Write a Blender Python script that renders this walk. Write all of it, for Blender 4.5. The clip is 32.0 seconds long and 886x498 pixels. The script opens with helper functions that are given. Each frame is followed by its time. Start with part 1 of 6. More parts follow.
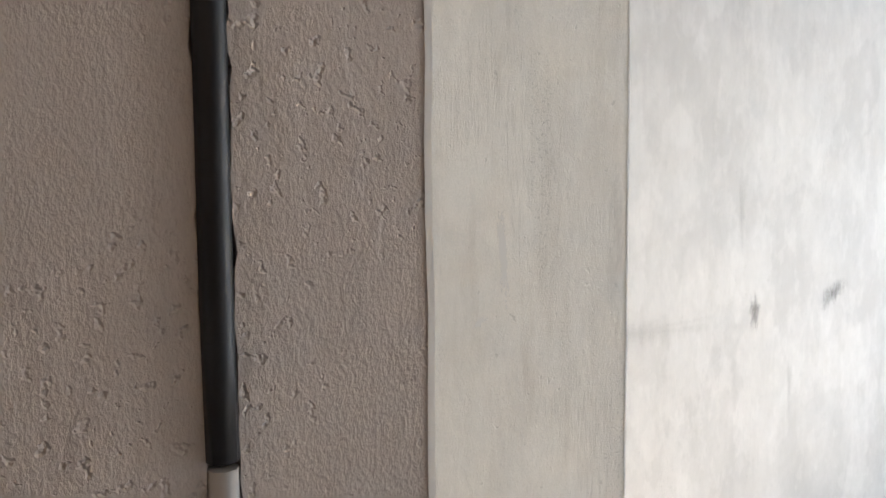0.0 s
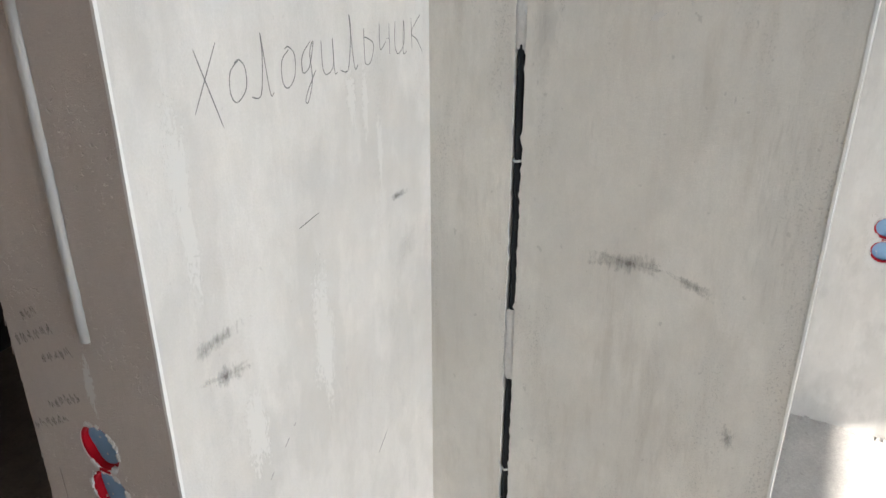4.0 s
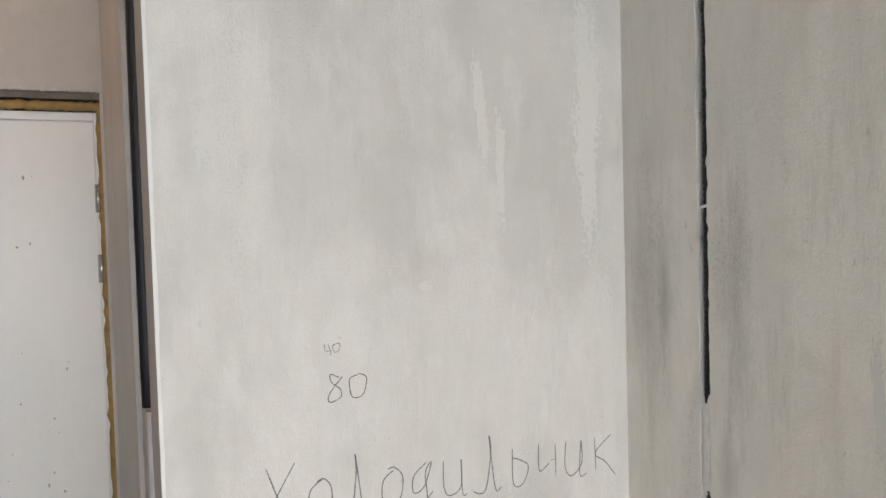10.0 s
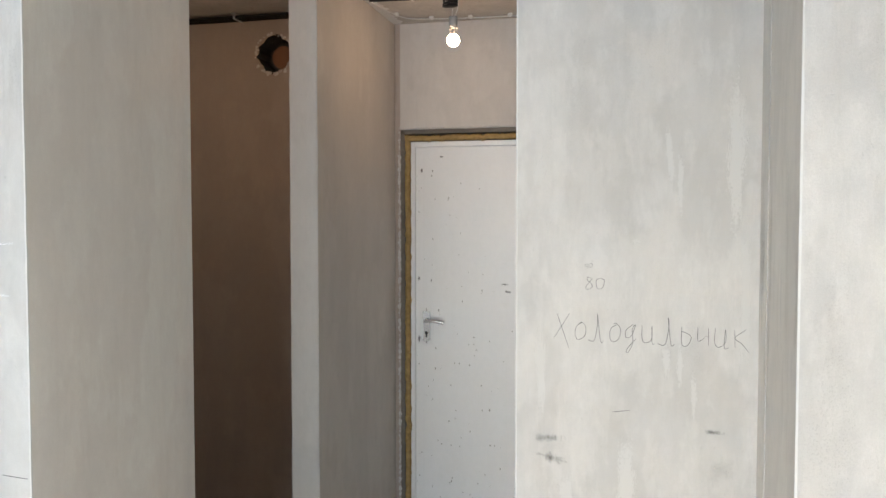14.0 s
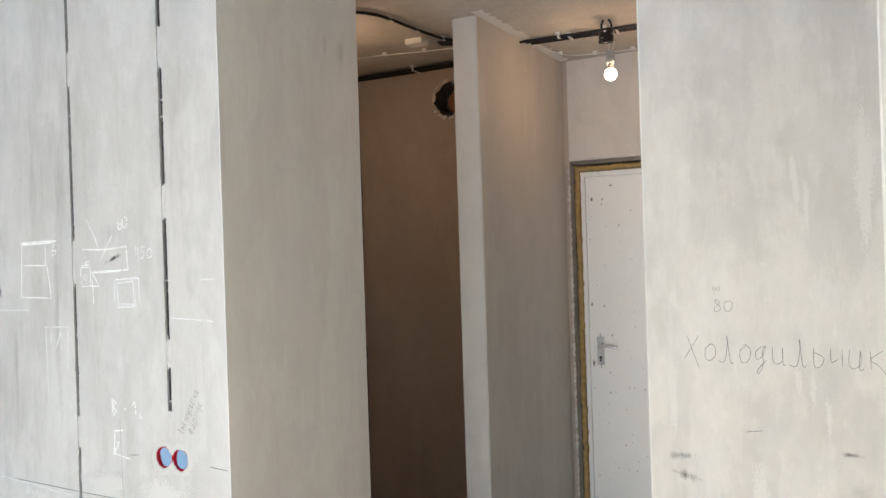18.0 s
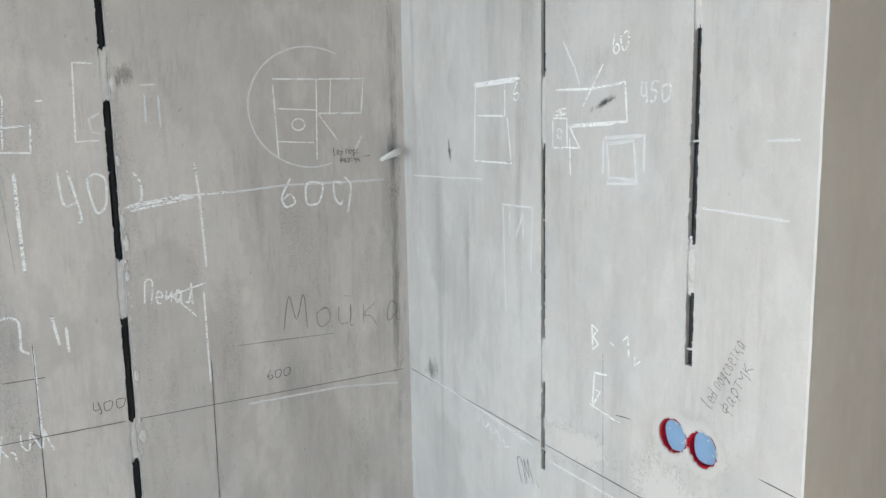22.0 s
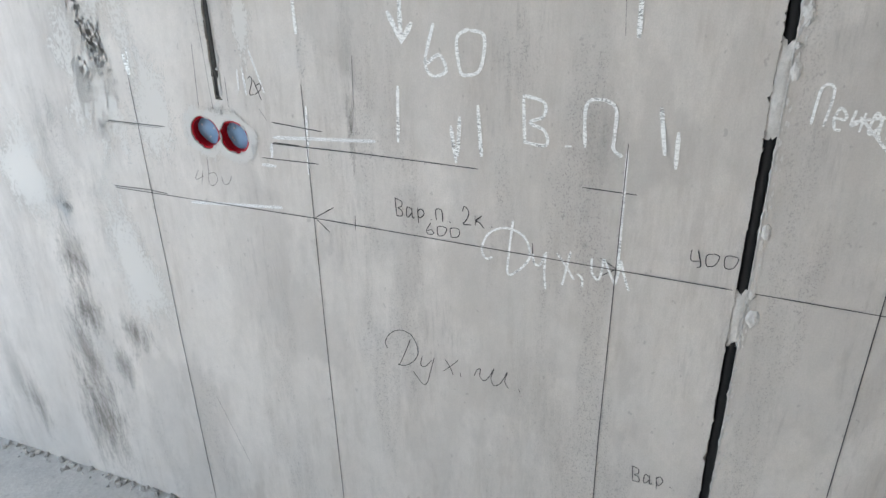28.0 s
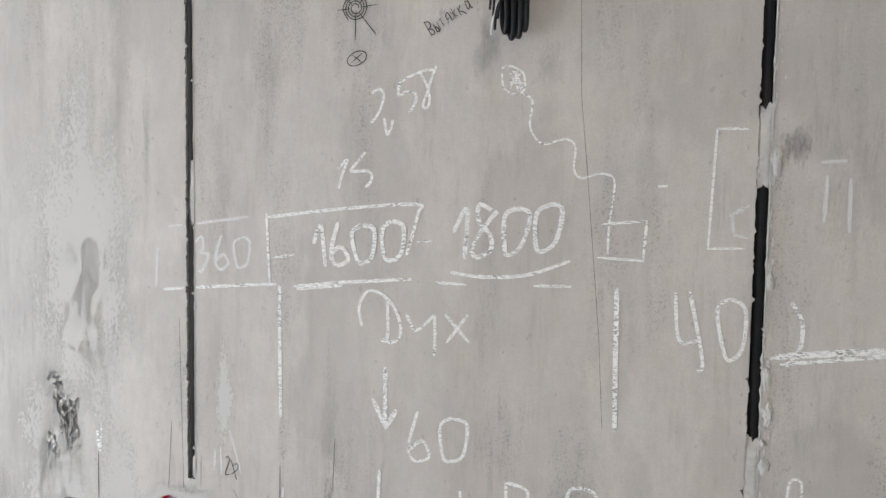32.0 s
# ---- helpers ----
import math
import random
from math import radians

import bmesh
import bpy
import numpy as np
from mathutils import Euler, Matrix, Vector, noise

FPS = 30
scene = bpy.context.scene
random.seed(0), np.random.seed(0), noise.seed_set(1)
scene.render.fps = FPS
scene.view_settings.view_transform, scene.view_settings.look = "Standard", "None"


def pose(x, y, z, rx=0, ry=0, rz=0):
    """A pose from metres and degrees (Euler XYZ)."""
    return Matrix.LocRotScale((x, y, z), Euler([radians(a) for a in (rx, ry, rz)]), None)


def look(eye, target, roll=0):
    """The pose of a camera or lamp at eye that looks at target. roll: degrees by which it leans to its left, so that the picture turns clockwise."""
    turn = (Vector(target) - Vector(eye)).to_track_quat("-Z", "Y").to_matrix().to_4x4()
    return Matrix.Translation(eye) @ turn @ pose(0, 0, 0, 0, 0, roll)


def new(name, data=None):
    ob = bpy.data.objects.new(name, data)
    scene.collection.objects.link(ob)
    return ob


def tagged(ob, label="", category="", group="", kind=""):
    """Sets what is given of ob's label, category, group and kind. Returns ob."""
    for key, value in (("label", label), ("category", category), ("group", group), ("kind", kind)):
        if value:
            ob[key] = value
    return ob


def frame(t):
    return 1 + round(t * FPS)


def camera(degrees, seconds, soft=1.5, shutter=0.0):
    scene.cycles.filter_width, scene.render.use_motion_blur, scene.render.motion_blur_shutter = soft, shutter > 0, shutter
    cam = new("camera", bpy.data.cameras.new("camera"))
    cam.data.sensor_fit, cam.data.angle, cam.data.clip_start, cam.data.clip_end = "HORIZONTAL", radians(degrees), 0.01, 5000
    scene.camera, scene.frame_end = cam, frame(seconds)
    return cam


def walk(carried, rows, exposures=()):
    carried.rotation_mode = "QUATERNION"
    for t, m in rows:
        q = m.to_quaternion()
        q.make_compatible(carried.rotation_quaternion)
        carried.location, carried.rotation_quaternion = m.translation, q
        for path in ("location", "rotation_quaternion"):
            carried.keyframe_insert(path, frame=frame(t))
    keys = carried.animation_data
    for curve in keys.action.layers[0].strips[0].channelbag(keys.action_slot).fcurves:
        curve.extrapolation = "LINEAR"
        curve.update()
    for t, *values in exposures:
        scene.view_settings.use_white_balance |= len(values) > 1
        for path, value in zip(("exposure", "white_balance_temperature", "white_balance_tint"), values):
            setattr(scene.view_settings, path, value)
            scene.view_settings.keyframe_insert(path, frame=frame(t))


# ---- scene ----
cam = camera(58.4, 32.0)
PATH = [
    (0, (-0.399, 0.187, 1.66), (1.392, -0.685, 1.484), -0.5),
    (0.5, (-0.498, -0.02, 1.689), (1.443, -0.43, 1.467), 0.1),
    (1, (-0.54, -0.14, 1.689), (1.44, -0.282, 1.447), -0.4),
    (1.5, (-0.539, -0.176, 1.702), (1.445, -0.245, 1.46), -1.1),
    (2, (-0.522, -0.22, 1.699), (1.467, -0.233, 1.489), -1.3),
    (2.5, (-0.446, -0.297, 1.721), (1.534, -0.152, 1.484), -0.5),
    (3, (-0.403, -0.372, 1.691), (1.529, 0.033, 1.364), -0.1),
    (3.5, (-0.439, -0.522, 1.649), (1.331, 0.187, 1.045), 0.2),
    (4, (-0.508, -0.624, 1.619), (1.095, 0.222, 0.774), -0.1),
    (4.5, (-0.566, -0.628, 1.576), (0.952, 0.203, 0.574), -1.4),
    (6.5, (-0.626, -0.836, 1.462), (0.649, -0.09, 0.114), 0.0),
    (7, (-0.64, -0.849, 1.458), (0.61, -0.08, 0.1), -0.6),
    (7.5, (-0.655, -0.873, 1.468), (0.595, -0.045, 0.144), -1.3),
    (8, (-0.664, -0.901, 1.51), (0.684, 0.044, 0.375), -1.9),
    (8.5, (-0.589, -0.956, 1.651), (0.853, 0.166, 0.837), -1.9),
    (9, (-0.431, -0.872, 1.671), (1.054, 0.375, 1.181), -2.0),
    (9.5, (-0.267, -0.83, 1.711), (1.031, 0.672, 1.467), -2.9),
    (10, (-0.077, -0.905, 1.742), (0.768, 0.906, 1.66), -1.6),
    (10.5, (0.016, -1.045, 1.737), (0.357, 0.925, 1.669), -1.5),
    (11, (0.011, -1.267, 1.723), (0.044, 0.731, 1.651), -1.6),
    (11.5, (0.046, -1.462, 1.727), (-0.078, 0.533, 1.646), -0.9),
    (12, (0.167, -1.655, 1.714), (-0.08, 0.327, 1.615), 0.1),
    (12.5, (0.239, -1.798, 1.722), (-0.15, 0.161, 1.618), -0.0),
    (13, (0.251, -1.966, 1.717), (-0.212, -0.022, 1.636), 0.0),
    (13.5, (0.271, -2.107, 1.715), (-0.207, -0.166, 1.63), 0.1),
    (14, (0.308, -2.16, 1.719), (-0.155, -0.216, 1.639), 0.0),
    (14.5, (0.372, -2.209, 1.732), (-0.061, -0.257, 1.666), -0.1),
    (16.5, (0.51, -2.262, 1.735), (-0.123, -0.364, 1.734), -1.2),
    (17, (0.538, -2.272, 1.726), (-0.181, -0.406, 1.731), -1.6),
    (17.5, (0.558, -2.284, 1.72), (-0.269, -0.463, 1.726), -1.6),
    (18, (0.58, -2.3, 1.726), (-0.371, -0.541, 1.724), -1.8),
    (18.5, (0.588, -2.31, 1.723), (-0.543, -0.66, 1.715), -2.3),
    (19, (0.57, -2.316, 1.705), (-0.793, -0.853, 1.661), -2.5),
    (19.5, (0.48, -2.279, 1.697), (-1.061, -1.009, 1.584), -1.9),
    (20, (0.308, -2.192, 1.699), (-1.3, -1.014, 1.542), -1.6),
    (20.5, (0.19, -2.08, 1.69), (-1.445, -0.946, 1.485), -1.1),
    (21, (0.06, -1.875, 1.686), (-1.631, -0.834, 1.453), 0.2),
    (21.5, (-0.09, -1.735, 1.68), (-1.816, -0.765, 1.398), -0.1),
    (22, (-0.338, -1.649, 1.687), (-2.047, -0.657, 1.382), -1.1),
    (22.5, (-0.527, -1.571, 1.682), (-2.237, -0.579, 1.379), -1.1),
    (23, (-0.727, -1.429, 1.699), (-2.529, -0.603, 1.438), -0.5),
    (23.5, (-0.882, -1.348, 1.713), (-2.782, -0.766, 1.488), -0.8),
    (24, (-1.041, -1.323, 1.73), (-2.984, -0.883, 1.549), -1.6),
    (24.5, (-1.112, -1.318, 1.664), (-3.092, -1.037, 1.611), -1.8),
    (25, (-1.145, -1.34, 1.675), (-3.14, -1.265, 1.554), -0.7),
    (25.5, (-1.159, -1.331, 1.653), (-3.138, -1.526, 1.439), -0.4),
    (26, (-1.18, -1.349, 1.709), (-3.059, -1.735, 1.144), -0.6),
    (26.5, (-1.187, -1.362, 1.679), (-2.94, -1.903, 0.881), -0.8),
    (28.5, (-1.174, -1.389, 1.654), (-2.794, -2.089, 0.713), -1.0),
    (29, (-1.171, -1.389, 1.658), (-2.802, -2.097, 0.743), -1.0),
    (29.5, (-1.168, -1.393, 1.661), (-2.82, -2.098, 0.781), -0.9),
    (30, (-1.168, -1.399, 1.675), (-2.857, -2.107, 0.871), -0.8),
    (30.5, (-1.164, -1.417, 1.701), (-2.913, -2.134, 1.047), -0.4),
    (31, (-1.151, -1.444, 1.718), (-2.974, -2.154, 1.299), 0.1),
    (31.5, (-1.122, -1.472, 1.747), (-3.006, -2.11, 1.537), 0.4),
    (32, (-1.116, -1.465, 1.743), (-3.017, -2.072, 1.608), 0.9),
]
walk(cam, [(t, look(e, g, r)) for t, e, g, r in PATH], [(0.0, 2.8, 6500, 13), (1.0, 2.75, 6390, 11), (2.0, 2.69, 6370, 11), (3.0, 2.53, 6360, 11), (4.5, 2.6, 6200, 11), (7.0, 2.3, 6140, 13), (8.0, 2.3, 6290, 14), (9.0, 2.32, 6430, 13), (10.0, 2.45, 6480, 12), (11.0, 2.5, 6460, 12), (12.0, 2.74, 6540, 11), (13.0, 2.71, 6450, 11), (14.0, 2.6, 6430, 10), (17.0, 2.6, 6560, 10), (19.0, 2.72, 6670, 12), (20.0, 2.68, 6500, 11), (21.0, 2.55, 6436, 10), (22.0, 2.38, 6440, 10), (24.0, 2.43, 6700, 14), (25.0, 2.4, 6800, 15), (26.0, 2.4, 6443, 12), (30.0, 2.33, 6350, 11), (31.0, 2.25, 6560, 12), (32.0, 2.27, 6740, 14)])
# ---- plan, metres ----
XG, XGO, YC, XD = 0.628, 0.601, -0.627, 1.95  # niche back face at its two ends, room side face, far wall
XA, YB, XS, YS = -2.395, -0.598, -1.056, 0.112  # chalk wall, worktop wall, stub face and its hall end
YW, H = -5.1, 2.80                      # window wall, ceiling
YP = 0.265                              # hall end of the pier
YD = 2.155                              # entrance door wall
XP0, XP1, YPE = -1.125, -0.998, 1.012        # hall partition
YBR, XSW = 1.8, -2.19                   # brown wall of the side room and its west corner
SUN_AZ, SUN_EL = 198.0, 26.5            # where the light comes from
# ---- light ----
world = bpy.data.worlds.new("sky")
scene.world = world
world.use_nodes = True
wn = world.node_tree.nodes
sky = wn.new("ShaderNodeTexSky")
sky.sky_type, sky.sun_disc = "NISHITA", False
sky.sun_elevation, sky.sun_rotation = radians(SUN_EL), radians(SUN_AZ)
wn["Background"].inputs["Strength"].default_value = 0.12
world.node_tree.links.new(sky.outputs[0], wn["Background"].inputs["Color"])
sun = new("sun", bpy.data.lights.new("sun", "SUN"))
sun.data.energy, sun.data.angle, sun.data.color = 5.0, radians(0.55), (1.0, 0.915, 0.80)
sa, se = radians(SUN_AZ), radians(SUN_EL)
to_sun = Vector((math.sin(sa) * math.cos(se), math.cos(sa) * math.cos(se), math.sin(se)))
sun.matrix_world = Matrix.Translation((0, -8, 6)) @ to_sun.to_track_quat("Z", "Y").to_matrix().to_4x4()

daylight = new("window_daylight", bpy.data.lights.new("window_daylight", "AREA"))
daylight.data.shape, daylight.data.size, daylight.data.size_y = "RECTANGLE", 2.5, 2.3
daylight.data.energy, daylight.data.color = 21.0, (0.68, 0.845, 1.0)
daylight.matrix_world = look((-0.68, YW - 0.03, 1.33), (-0.68, 0.0, 1.33))


# ---- materials ----
def mat(name, rough=0.9, metal=0.0, spec=0.3):
    m = bpy.data.materials.new(name)
    m.use_nodes = True
    b = m.node_tree.nodes["Principled BSDF"]
    b.inputs["Roughness"].default_value, b.inputs["Metallic"].default_value = rough, metal
    b.inputs["Specular IOR Level"].default_value = spec
    return m, m.node_tree.nodes, m.node_tree.links, b


def coords(n, l, scale):
    g, mp = n.new("ShaderNodeNewGeometry"), n.new("ShaderNodeMapping")
    mp.inputs["Scale"].default_value = scale
    l.new(g.outputs["Position"], mp.inputs["Vector"])
    return mp.outputs["Vector"]


def noise_tex(n, l, scale, size, detail=5.0, rough=0.6, lo=0.3, hi=0.7):
    """Noise of the world position, stretched to 0..1 between lo and hi."""
    t, r = n.new("ShaderNodeTexNoise"), n.new("ShaderNodeMapRange")
    t.inputs["Scale"].default_value, t.inputs["Detail"].default_value, t.inputs["Roughness"].default_value = size, detail, rough
    l.new(coords(n, l, scale), t.inputs["Vector"])
    r.inputs["From Min"].default_value, r.inputs["From Max"].default_value = lo, hi
    l.new(t.outputs["Fac"], r.inputs["Value"])
    return r.outputs["Result"]


def mixed(n, l, fac, a, b, mode="MIX"):
    m = n.new("ShaderNodeMix")
    m.data_type, m.blend_type = "RGBA", mode
    for sock, v in ((m.inputs[0], fac), (m.inputs[6], a), (m.inputs[7], b)):
        if isinstance(v, (int, float)):
            sock.default_value = v
        elif isinstance(v, tuple):
            sock.default_value = (*v, 1.0)
        else:
            l.new(v, sock)
    return m.outputs[2]


def times(n, l, a, k):
    m = n.new("ShaderNodeMath")
    m.operation = "MULTIPLY"
    l.new(a, m.inputs[0])
    m.inputs[1].default_value = k
    return m.outputs[0]


def bumped(n, l, b, height, strength, distance):
    p = n.new("ShaderNodeBump")
    p.inputs["Strength"].default_value, p.inputs["Distance"].default_value = strength, distance
    l.new(height, p.inputs["Height"])
    l.new(p.outputs["Normal"], b.inputs["Normal"])


def product(n, l, a, b, k=1.0):
    m = n.new("ShaderNodeMath")
    m.operation = "MULTIPLY"
    l.new(a, m.inputs[0])
    l.new(b, m.inputs[1])
    return times(n, l, m.outputs[0], k)


def total(n, l, *parts):
    out = parts[0]
    for q in parts[1:]:
        m = n.new("ShaderNodeMath")
        m.operation = "ADD"
        l.new(out, m.inputs[0])
        l.new(q, m.inputs[1])
        out = m.outputs[0]
    return out


def plaster(name, light, dark, streak=0.6, blotch=0.5, bump=0.3, pitted=0.0, worn=1.0, rough=0.6, spec=0.4, drag=0.0):
    """Trowelled gypsum or cement plaster: soft upright bands, skim patches with an edge, upright zones of fine dark pits,
    dry-brushed pale smears, hair scratches; pitted: wide pits of a roughly floated coat; worn: how many pits and scratches."""
    m, n, l, b = mat(name, rough, 0, spec)
    mid = tuple(0.5 * (p + q) for p, q in zip(light, dark))
    pale = tuple(min(0.85, 1.13 * p) for p in light)
    bands = noise_tex(n, l, (3.0, 3.0, 0.10), 2.0, 3, 0.5, 0.38, 0.64)
    broad = noise_tex(n, l, (1, 1, 0.6), 1.3, 3, 0.5, 0.36, 0.64)
    cloud = noise_tex(n, l, (1, 1, 0.7), 4.2, 7, 0.6, 0.40, 0.62)
    skim = noise_tex(n, l, (1.5, 1.5, 0.75), 2.3, 7, 0.55, 0.50, 0.535)
    skim2 = noise_tex(n, l, (1.9, 1.9, 0.8), 4.4, 8, 0.6, 0.545, 0.575)
    zone = noise_tex(n, l, (4.2, 4.2, 0.75), 1.7, 8, 0.66, 0.53, 0.63)
    pits = noise_tex(n, l, (1, 1, 0.8), 330, 3, 0.6, 0.54, 0.64)
    brush = noise_tex(n, l, (60, 60, 7), 2.3, 6, 0.7, 0.50, 0.62)
    where = noise_tex(n, l, (2.2, 2.2, 1.1), 2.9, 7, 0.62, 0.52, 0.60)
    spots = noise_tex(n, l, (1, 1, 0.8), 70, 2, 0.5, 0.715, 0.75)
    fine = noise_tex(n, l, (1, 1, 0.7), 34, 8, 0.74, 0.40, 0.62)
    mottle = noise_tex(n, l, (1, 1, 0.55), 13, 5, 0.62, 0.46, 0.60)
    dab = noise_tex(n, l, (1.3, 1.3, 0.6), 9, 6, 0.65, 0.53, 0.60)
    grain = noise_tex(n, l, (1, 1, 0.7), 420, 3, 0.6, 0.34, 0.66)
    c = mixed(n, l, times(n, l, bands, streak), light, dark)
    c = mixed(n, l, times(n, l, broad, 0.5 * blotch), c, mid)
    c = mixed(n, l, times(n, l, cloud, 0.45 * blotch), c, tuple(0.94 * q for q in dark))
    c = mixed(n, l, times(n, l, skim, 0.24 + 0.18 * worn), c, pale)
    c = mixed(n, l, times(n, l, skim2, 0.20 + 0.20 * worn), c, tuple(0.97 * p for p in light))
    c = mixed(n, l, times(n, l, mottle, 0.16 * blotch), c, dark)
    c = mixed(n, l, times(n, l, dab, 0.22 * blotch), c, pale)
    c = mixed(n, l, times(n, l, fine, 0.10 + 0.06 * worn), c, tuple(0.80 * q for q in dark))
    c = mixed(n, l, times(n, l, zone, 0.16 * worn), c, tuple(0.72 * q for q in dark))
    c = mixed(n, l, product(n, l, zone, pits, 0.46 * worn), c, tuple(0.42 * q for q in dark))
    c = mixed(n, l, product(n, l, where, brush, 0.26 * worn), c, tuple(0.66 * q for q in dark))
    c = mixed(n, l, product(n, l, skim, brush, 0.16), c, pale)
    c = mixed(n, l, times(n, l, spots, 0.30 * min(1.0, worn)), c, tuple(0.40 * q for q in dark))
    c = mixed(n, l, times(n, l, grain, 0.14 + 0.10 * worn), c, tuple(0.84 * q for q in dark))
    if drag:
        lines = noise_tex(n, l, (26, 26, 3.4), 2.0, 8, 0.7, 0.47, 0.60)
        spread = noise_tex(n, l, (5.0, 5.0, 1.1), 1.9, 6, 0.62, 0.48, 0.62)
        brown = tuple(q * k for q, k in zip(dark, (0.78, 0.74, 0.70)))
        c = mixed(n, l, times(n, l, spread, 0.25 * drag), c, brown)
        c = mixed(n, l, product(n, l, lines, spread, 0.6 * drag), c, brown)
    l.new(c, b.inputs["Base Color"])
    high = total(n, l, product(n, l, zone, pits, -0.8 * worn), times(n, l, skim, 0.35), times(n, l, skim2, 0.3), times(n, l, fine, 0.35),
                 times(n, l, grain, 0.22), times(n, l, spots, -0.6), product(n, l, where, brush, -0.3 * worn))
    if pitted:
        wide = noise_tex(n, l, (1, 1, 1), 120, 2, 0.5, 0.60, 0.70)
        rows = noise_tex(n, l, (1, 1, 1), 5, 4, 0.6, 0.46, 0.62)
        high = total(n, l, high, product(n, l, wide, rows, -5.0 * pitted), times(n, l, rows, 1.6 * pitted))
    bumped(n, l, b, high, bump, 0.003)
    return m


def concrete(name, light, dark, bump=0.5, relief=1.0, pits=1.0):
    m, n, l, b = mat(name, 0.92, 0, 0.2)
    cloud = noise_tex(n, l, (1, 1, 1), 2.5, 8, 0.65, 0.32, 0.7)
    dust = noise_tex(n, l, (1, 1, 1), 11, 8, 0.7, 0.45, 0.75)
    grit = noise_tex(n, l, (1, 1, 1), 150, 4, 0.65, 0.38, 0.66)
    coarse = noise_tex(n, l, (1, 1, 1), 55, 5, 0.65, 0.40, 0.66)
    spots = noise_tex(n, l, (1, 1, 1), 38, 4, 0.6, 0.6, 0.72)
    c = mixed(n, l, cloud, light, dark)
    c = mixed(n, l, times(n, l, dust, 0.45), c, tuple(min(1.0, 1.25 * p) for p in light))
    c = mixed(n, l, times(n, l, spots, min(0.8, 0.35 * pits)), c, tuple(0.55 * q for q in dark))
    c = mixed(n, l, times(n, l, coarse, min(0.8, 0.22 * pits)), c, tuple(0.7 * q for q in dark))
    c = mixed(n, l, times(n, l, grit, min(0.8, 0.30 * pits)), c, tuple(0.75 * q for q in dark))
    l.new(c, b.inputs["Base Color"])
    bumped(n, l, b, total(n, l, times(n, l, dust, 0.1), times(n, l, coarse, 0.12 * relief ** 2), times(n, l, grit, 0.4 * relief), times(n, l, spots, -0.3)), bump, 0.003)
    return m


def plain(name, color, rough=0.5, metal=0.0, spec=0.4, vary=0.15, size=30.0):
    m, n, l, b = mat(name, rough, metal, spec)
    v = noise_tex(n, l, (1, 1, 1), size, 5, 0.6, 0.3, 0.7)
    l.new(mixed(n, l, times(n, l, v, vary), color, tuple(0.45 * q for q in color)), b.inputs["Base Color"])
    return m


def drawn(name, color, lo, hi, size, rough=0.95, hatch=0.0):
    """Chalk or pencil: a dry mark that skips over the grain of the wall, in small slanting hatches."""
    m, n, l, b = mat(name, rough, 0, 0.1)
    b.inputs["Base Color"].default_value = (*color, 1)
    clear, mx = n.new("ShaderNodeBsdfTransparent"), n.new("ShaderNodeMixShader")
    fac = noise_tex(n, l, (1, 1, 2.5), size, 4, 0.7, lo, hi)
    if hatch:
        lines = noise_tex(n, l, (0.6, 0.6, 2.0), 260, 3, 0.6, 0.40, 0.50)
        rub = noise_tex(n, l, (1, 1, 1), 16, 3, 0.6, 0.25, 0.55)
        whole = n.new("ShaderNodeMath")
        whole.operation = "MAXIMUM"
        l.new(lines, whole.inputs[0])
        l.new(times(n, l, rub, 1.0 - hatch), whole.inputs[1])
        fac = product(n, l, fac, whole.outputs[0])
    l.new(fac, mx.inputs[0])
    l.new(clear.outputs[0], mx.inputs[1])
    l.new(b.outputs[0], mx.inputs[2])
    l.new(mx.outputs[0], n["Material Output"].inputs["Surface"])
    return m


M_PLASTER = plaster("pale_plaster", (0.635, 0.61, 0.582), (0.475, 0.457, 0.435), 0.4, 1.2, 0.25, 0.0, 0.45, 0.6, 0.4, 0.12)
M_CEMENT = plaster("cement_plaster", (0.66, 0.618, 0.579), (0.475, 0.447, 0.423), 0.55, 0.75, 0.24, 0.0, 1.3, 0.6, 0.4, 0.45)
M_NICHE = plaster("niche_plaster", (0.68, 0.65, 0.60), (0.565, 0.538, 0.497), 0.3, 0.6, 0.3, 0.0, 1.1, 0.45, 0.5, 0.5)
M_BANDED = plaster("banded_plaster", (0.645, 0.63, 0.612), (0.475, 0.463, 0.447), 0.72, 0.75, 0.22, 0.0, 0.6, 0.6, 0.4, 0.42)
# Paler than the other plasters to make up for light this face lacks.
M_STUB = plaster("stub_plaster_lightened", (0.80, 0.757, 0.705), (0.65, 0.612, 0.568), 0.6, 0.7, 0.12, 0.0, 0.15, 0.42, 0.5, 0.2)
M_HALL = plaster("hall_plaster", (0.60, 0.57, 0.535), (0.49, 0.465, 0.435), 0.3, 0.5, 0.2, 0.0, 0.4, 0.5, 0.45)
M_PIER = plaster("pier_plaster", (0.505, 0.447, 0.412), (0.41, 0.363, 0.334), 0.25, 0.6, 0.5, 0.9, 0.25)
M_ROUGHCAST = plaster("rough_plaster", (0.44, 0.37, 0.32), (0.35, 0.29, 0.25), 0.2, 0.5, 0.4, 0.3, 0.3)
M_FLOOR = concrete("screed", (0.52, 0.503, 0.48), (0.385, 0.373, 0.357), 0.4, 1.0, 1.3)
M_CEIL = concrete("ceiling_concrete", (0.58, 0.55, 0.505), (0.46, 0.435, 0.40), 0.2)
M_FLOOR_HALL = concrete("brown_screed", (0.56, 0.48, 0.41), (0.42, 0.355, 0.30), 0.4, 1.0, 1.3)
M_RAW = concrete("raw_screed", (0.66, 0.64, 0.61), (0.55, 0.53, 0.503), 0.6, 1.8, 1.9)
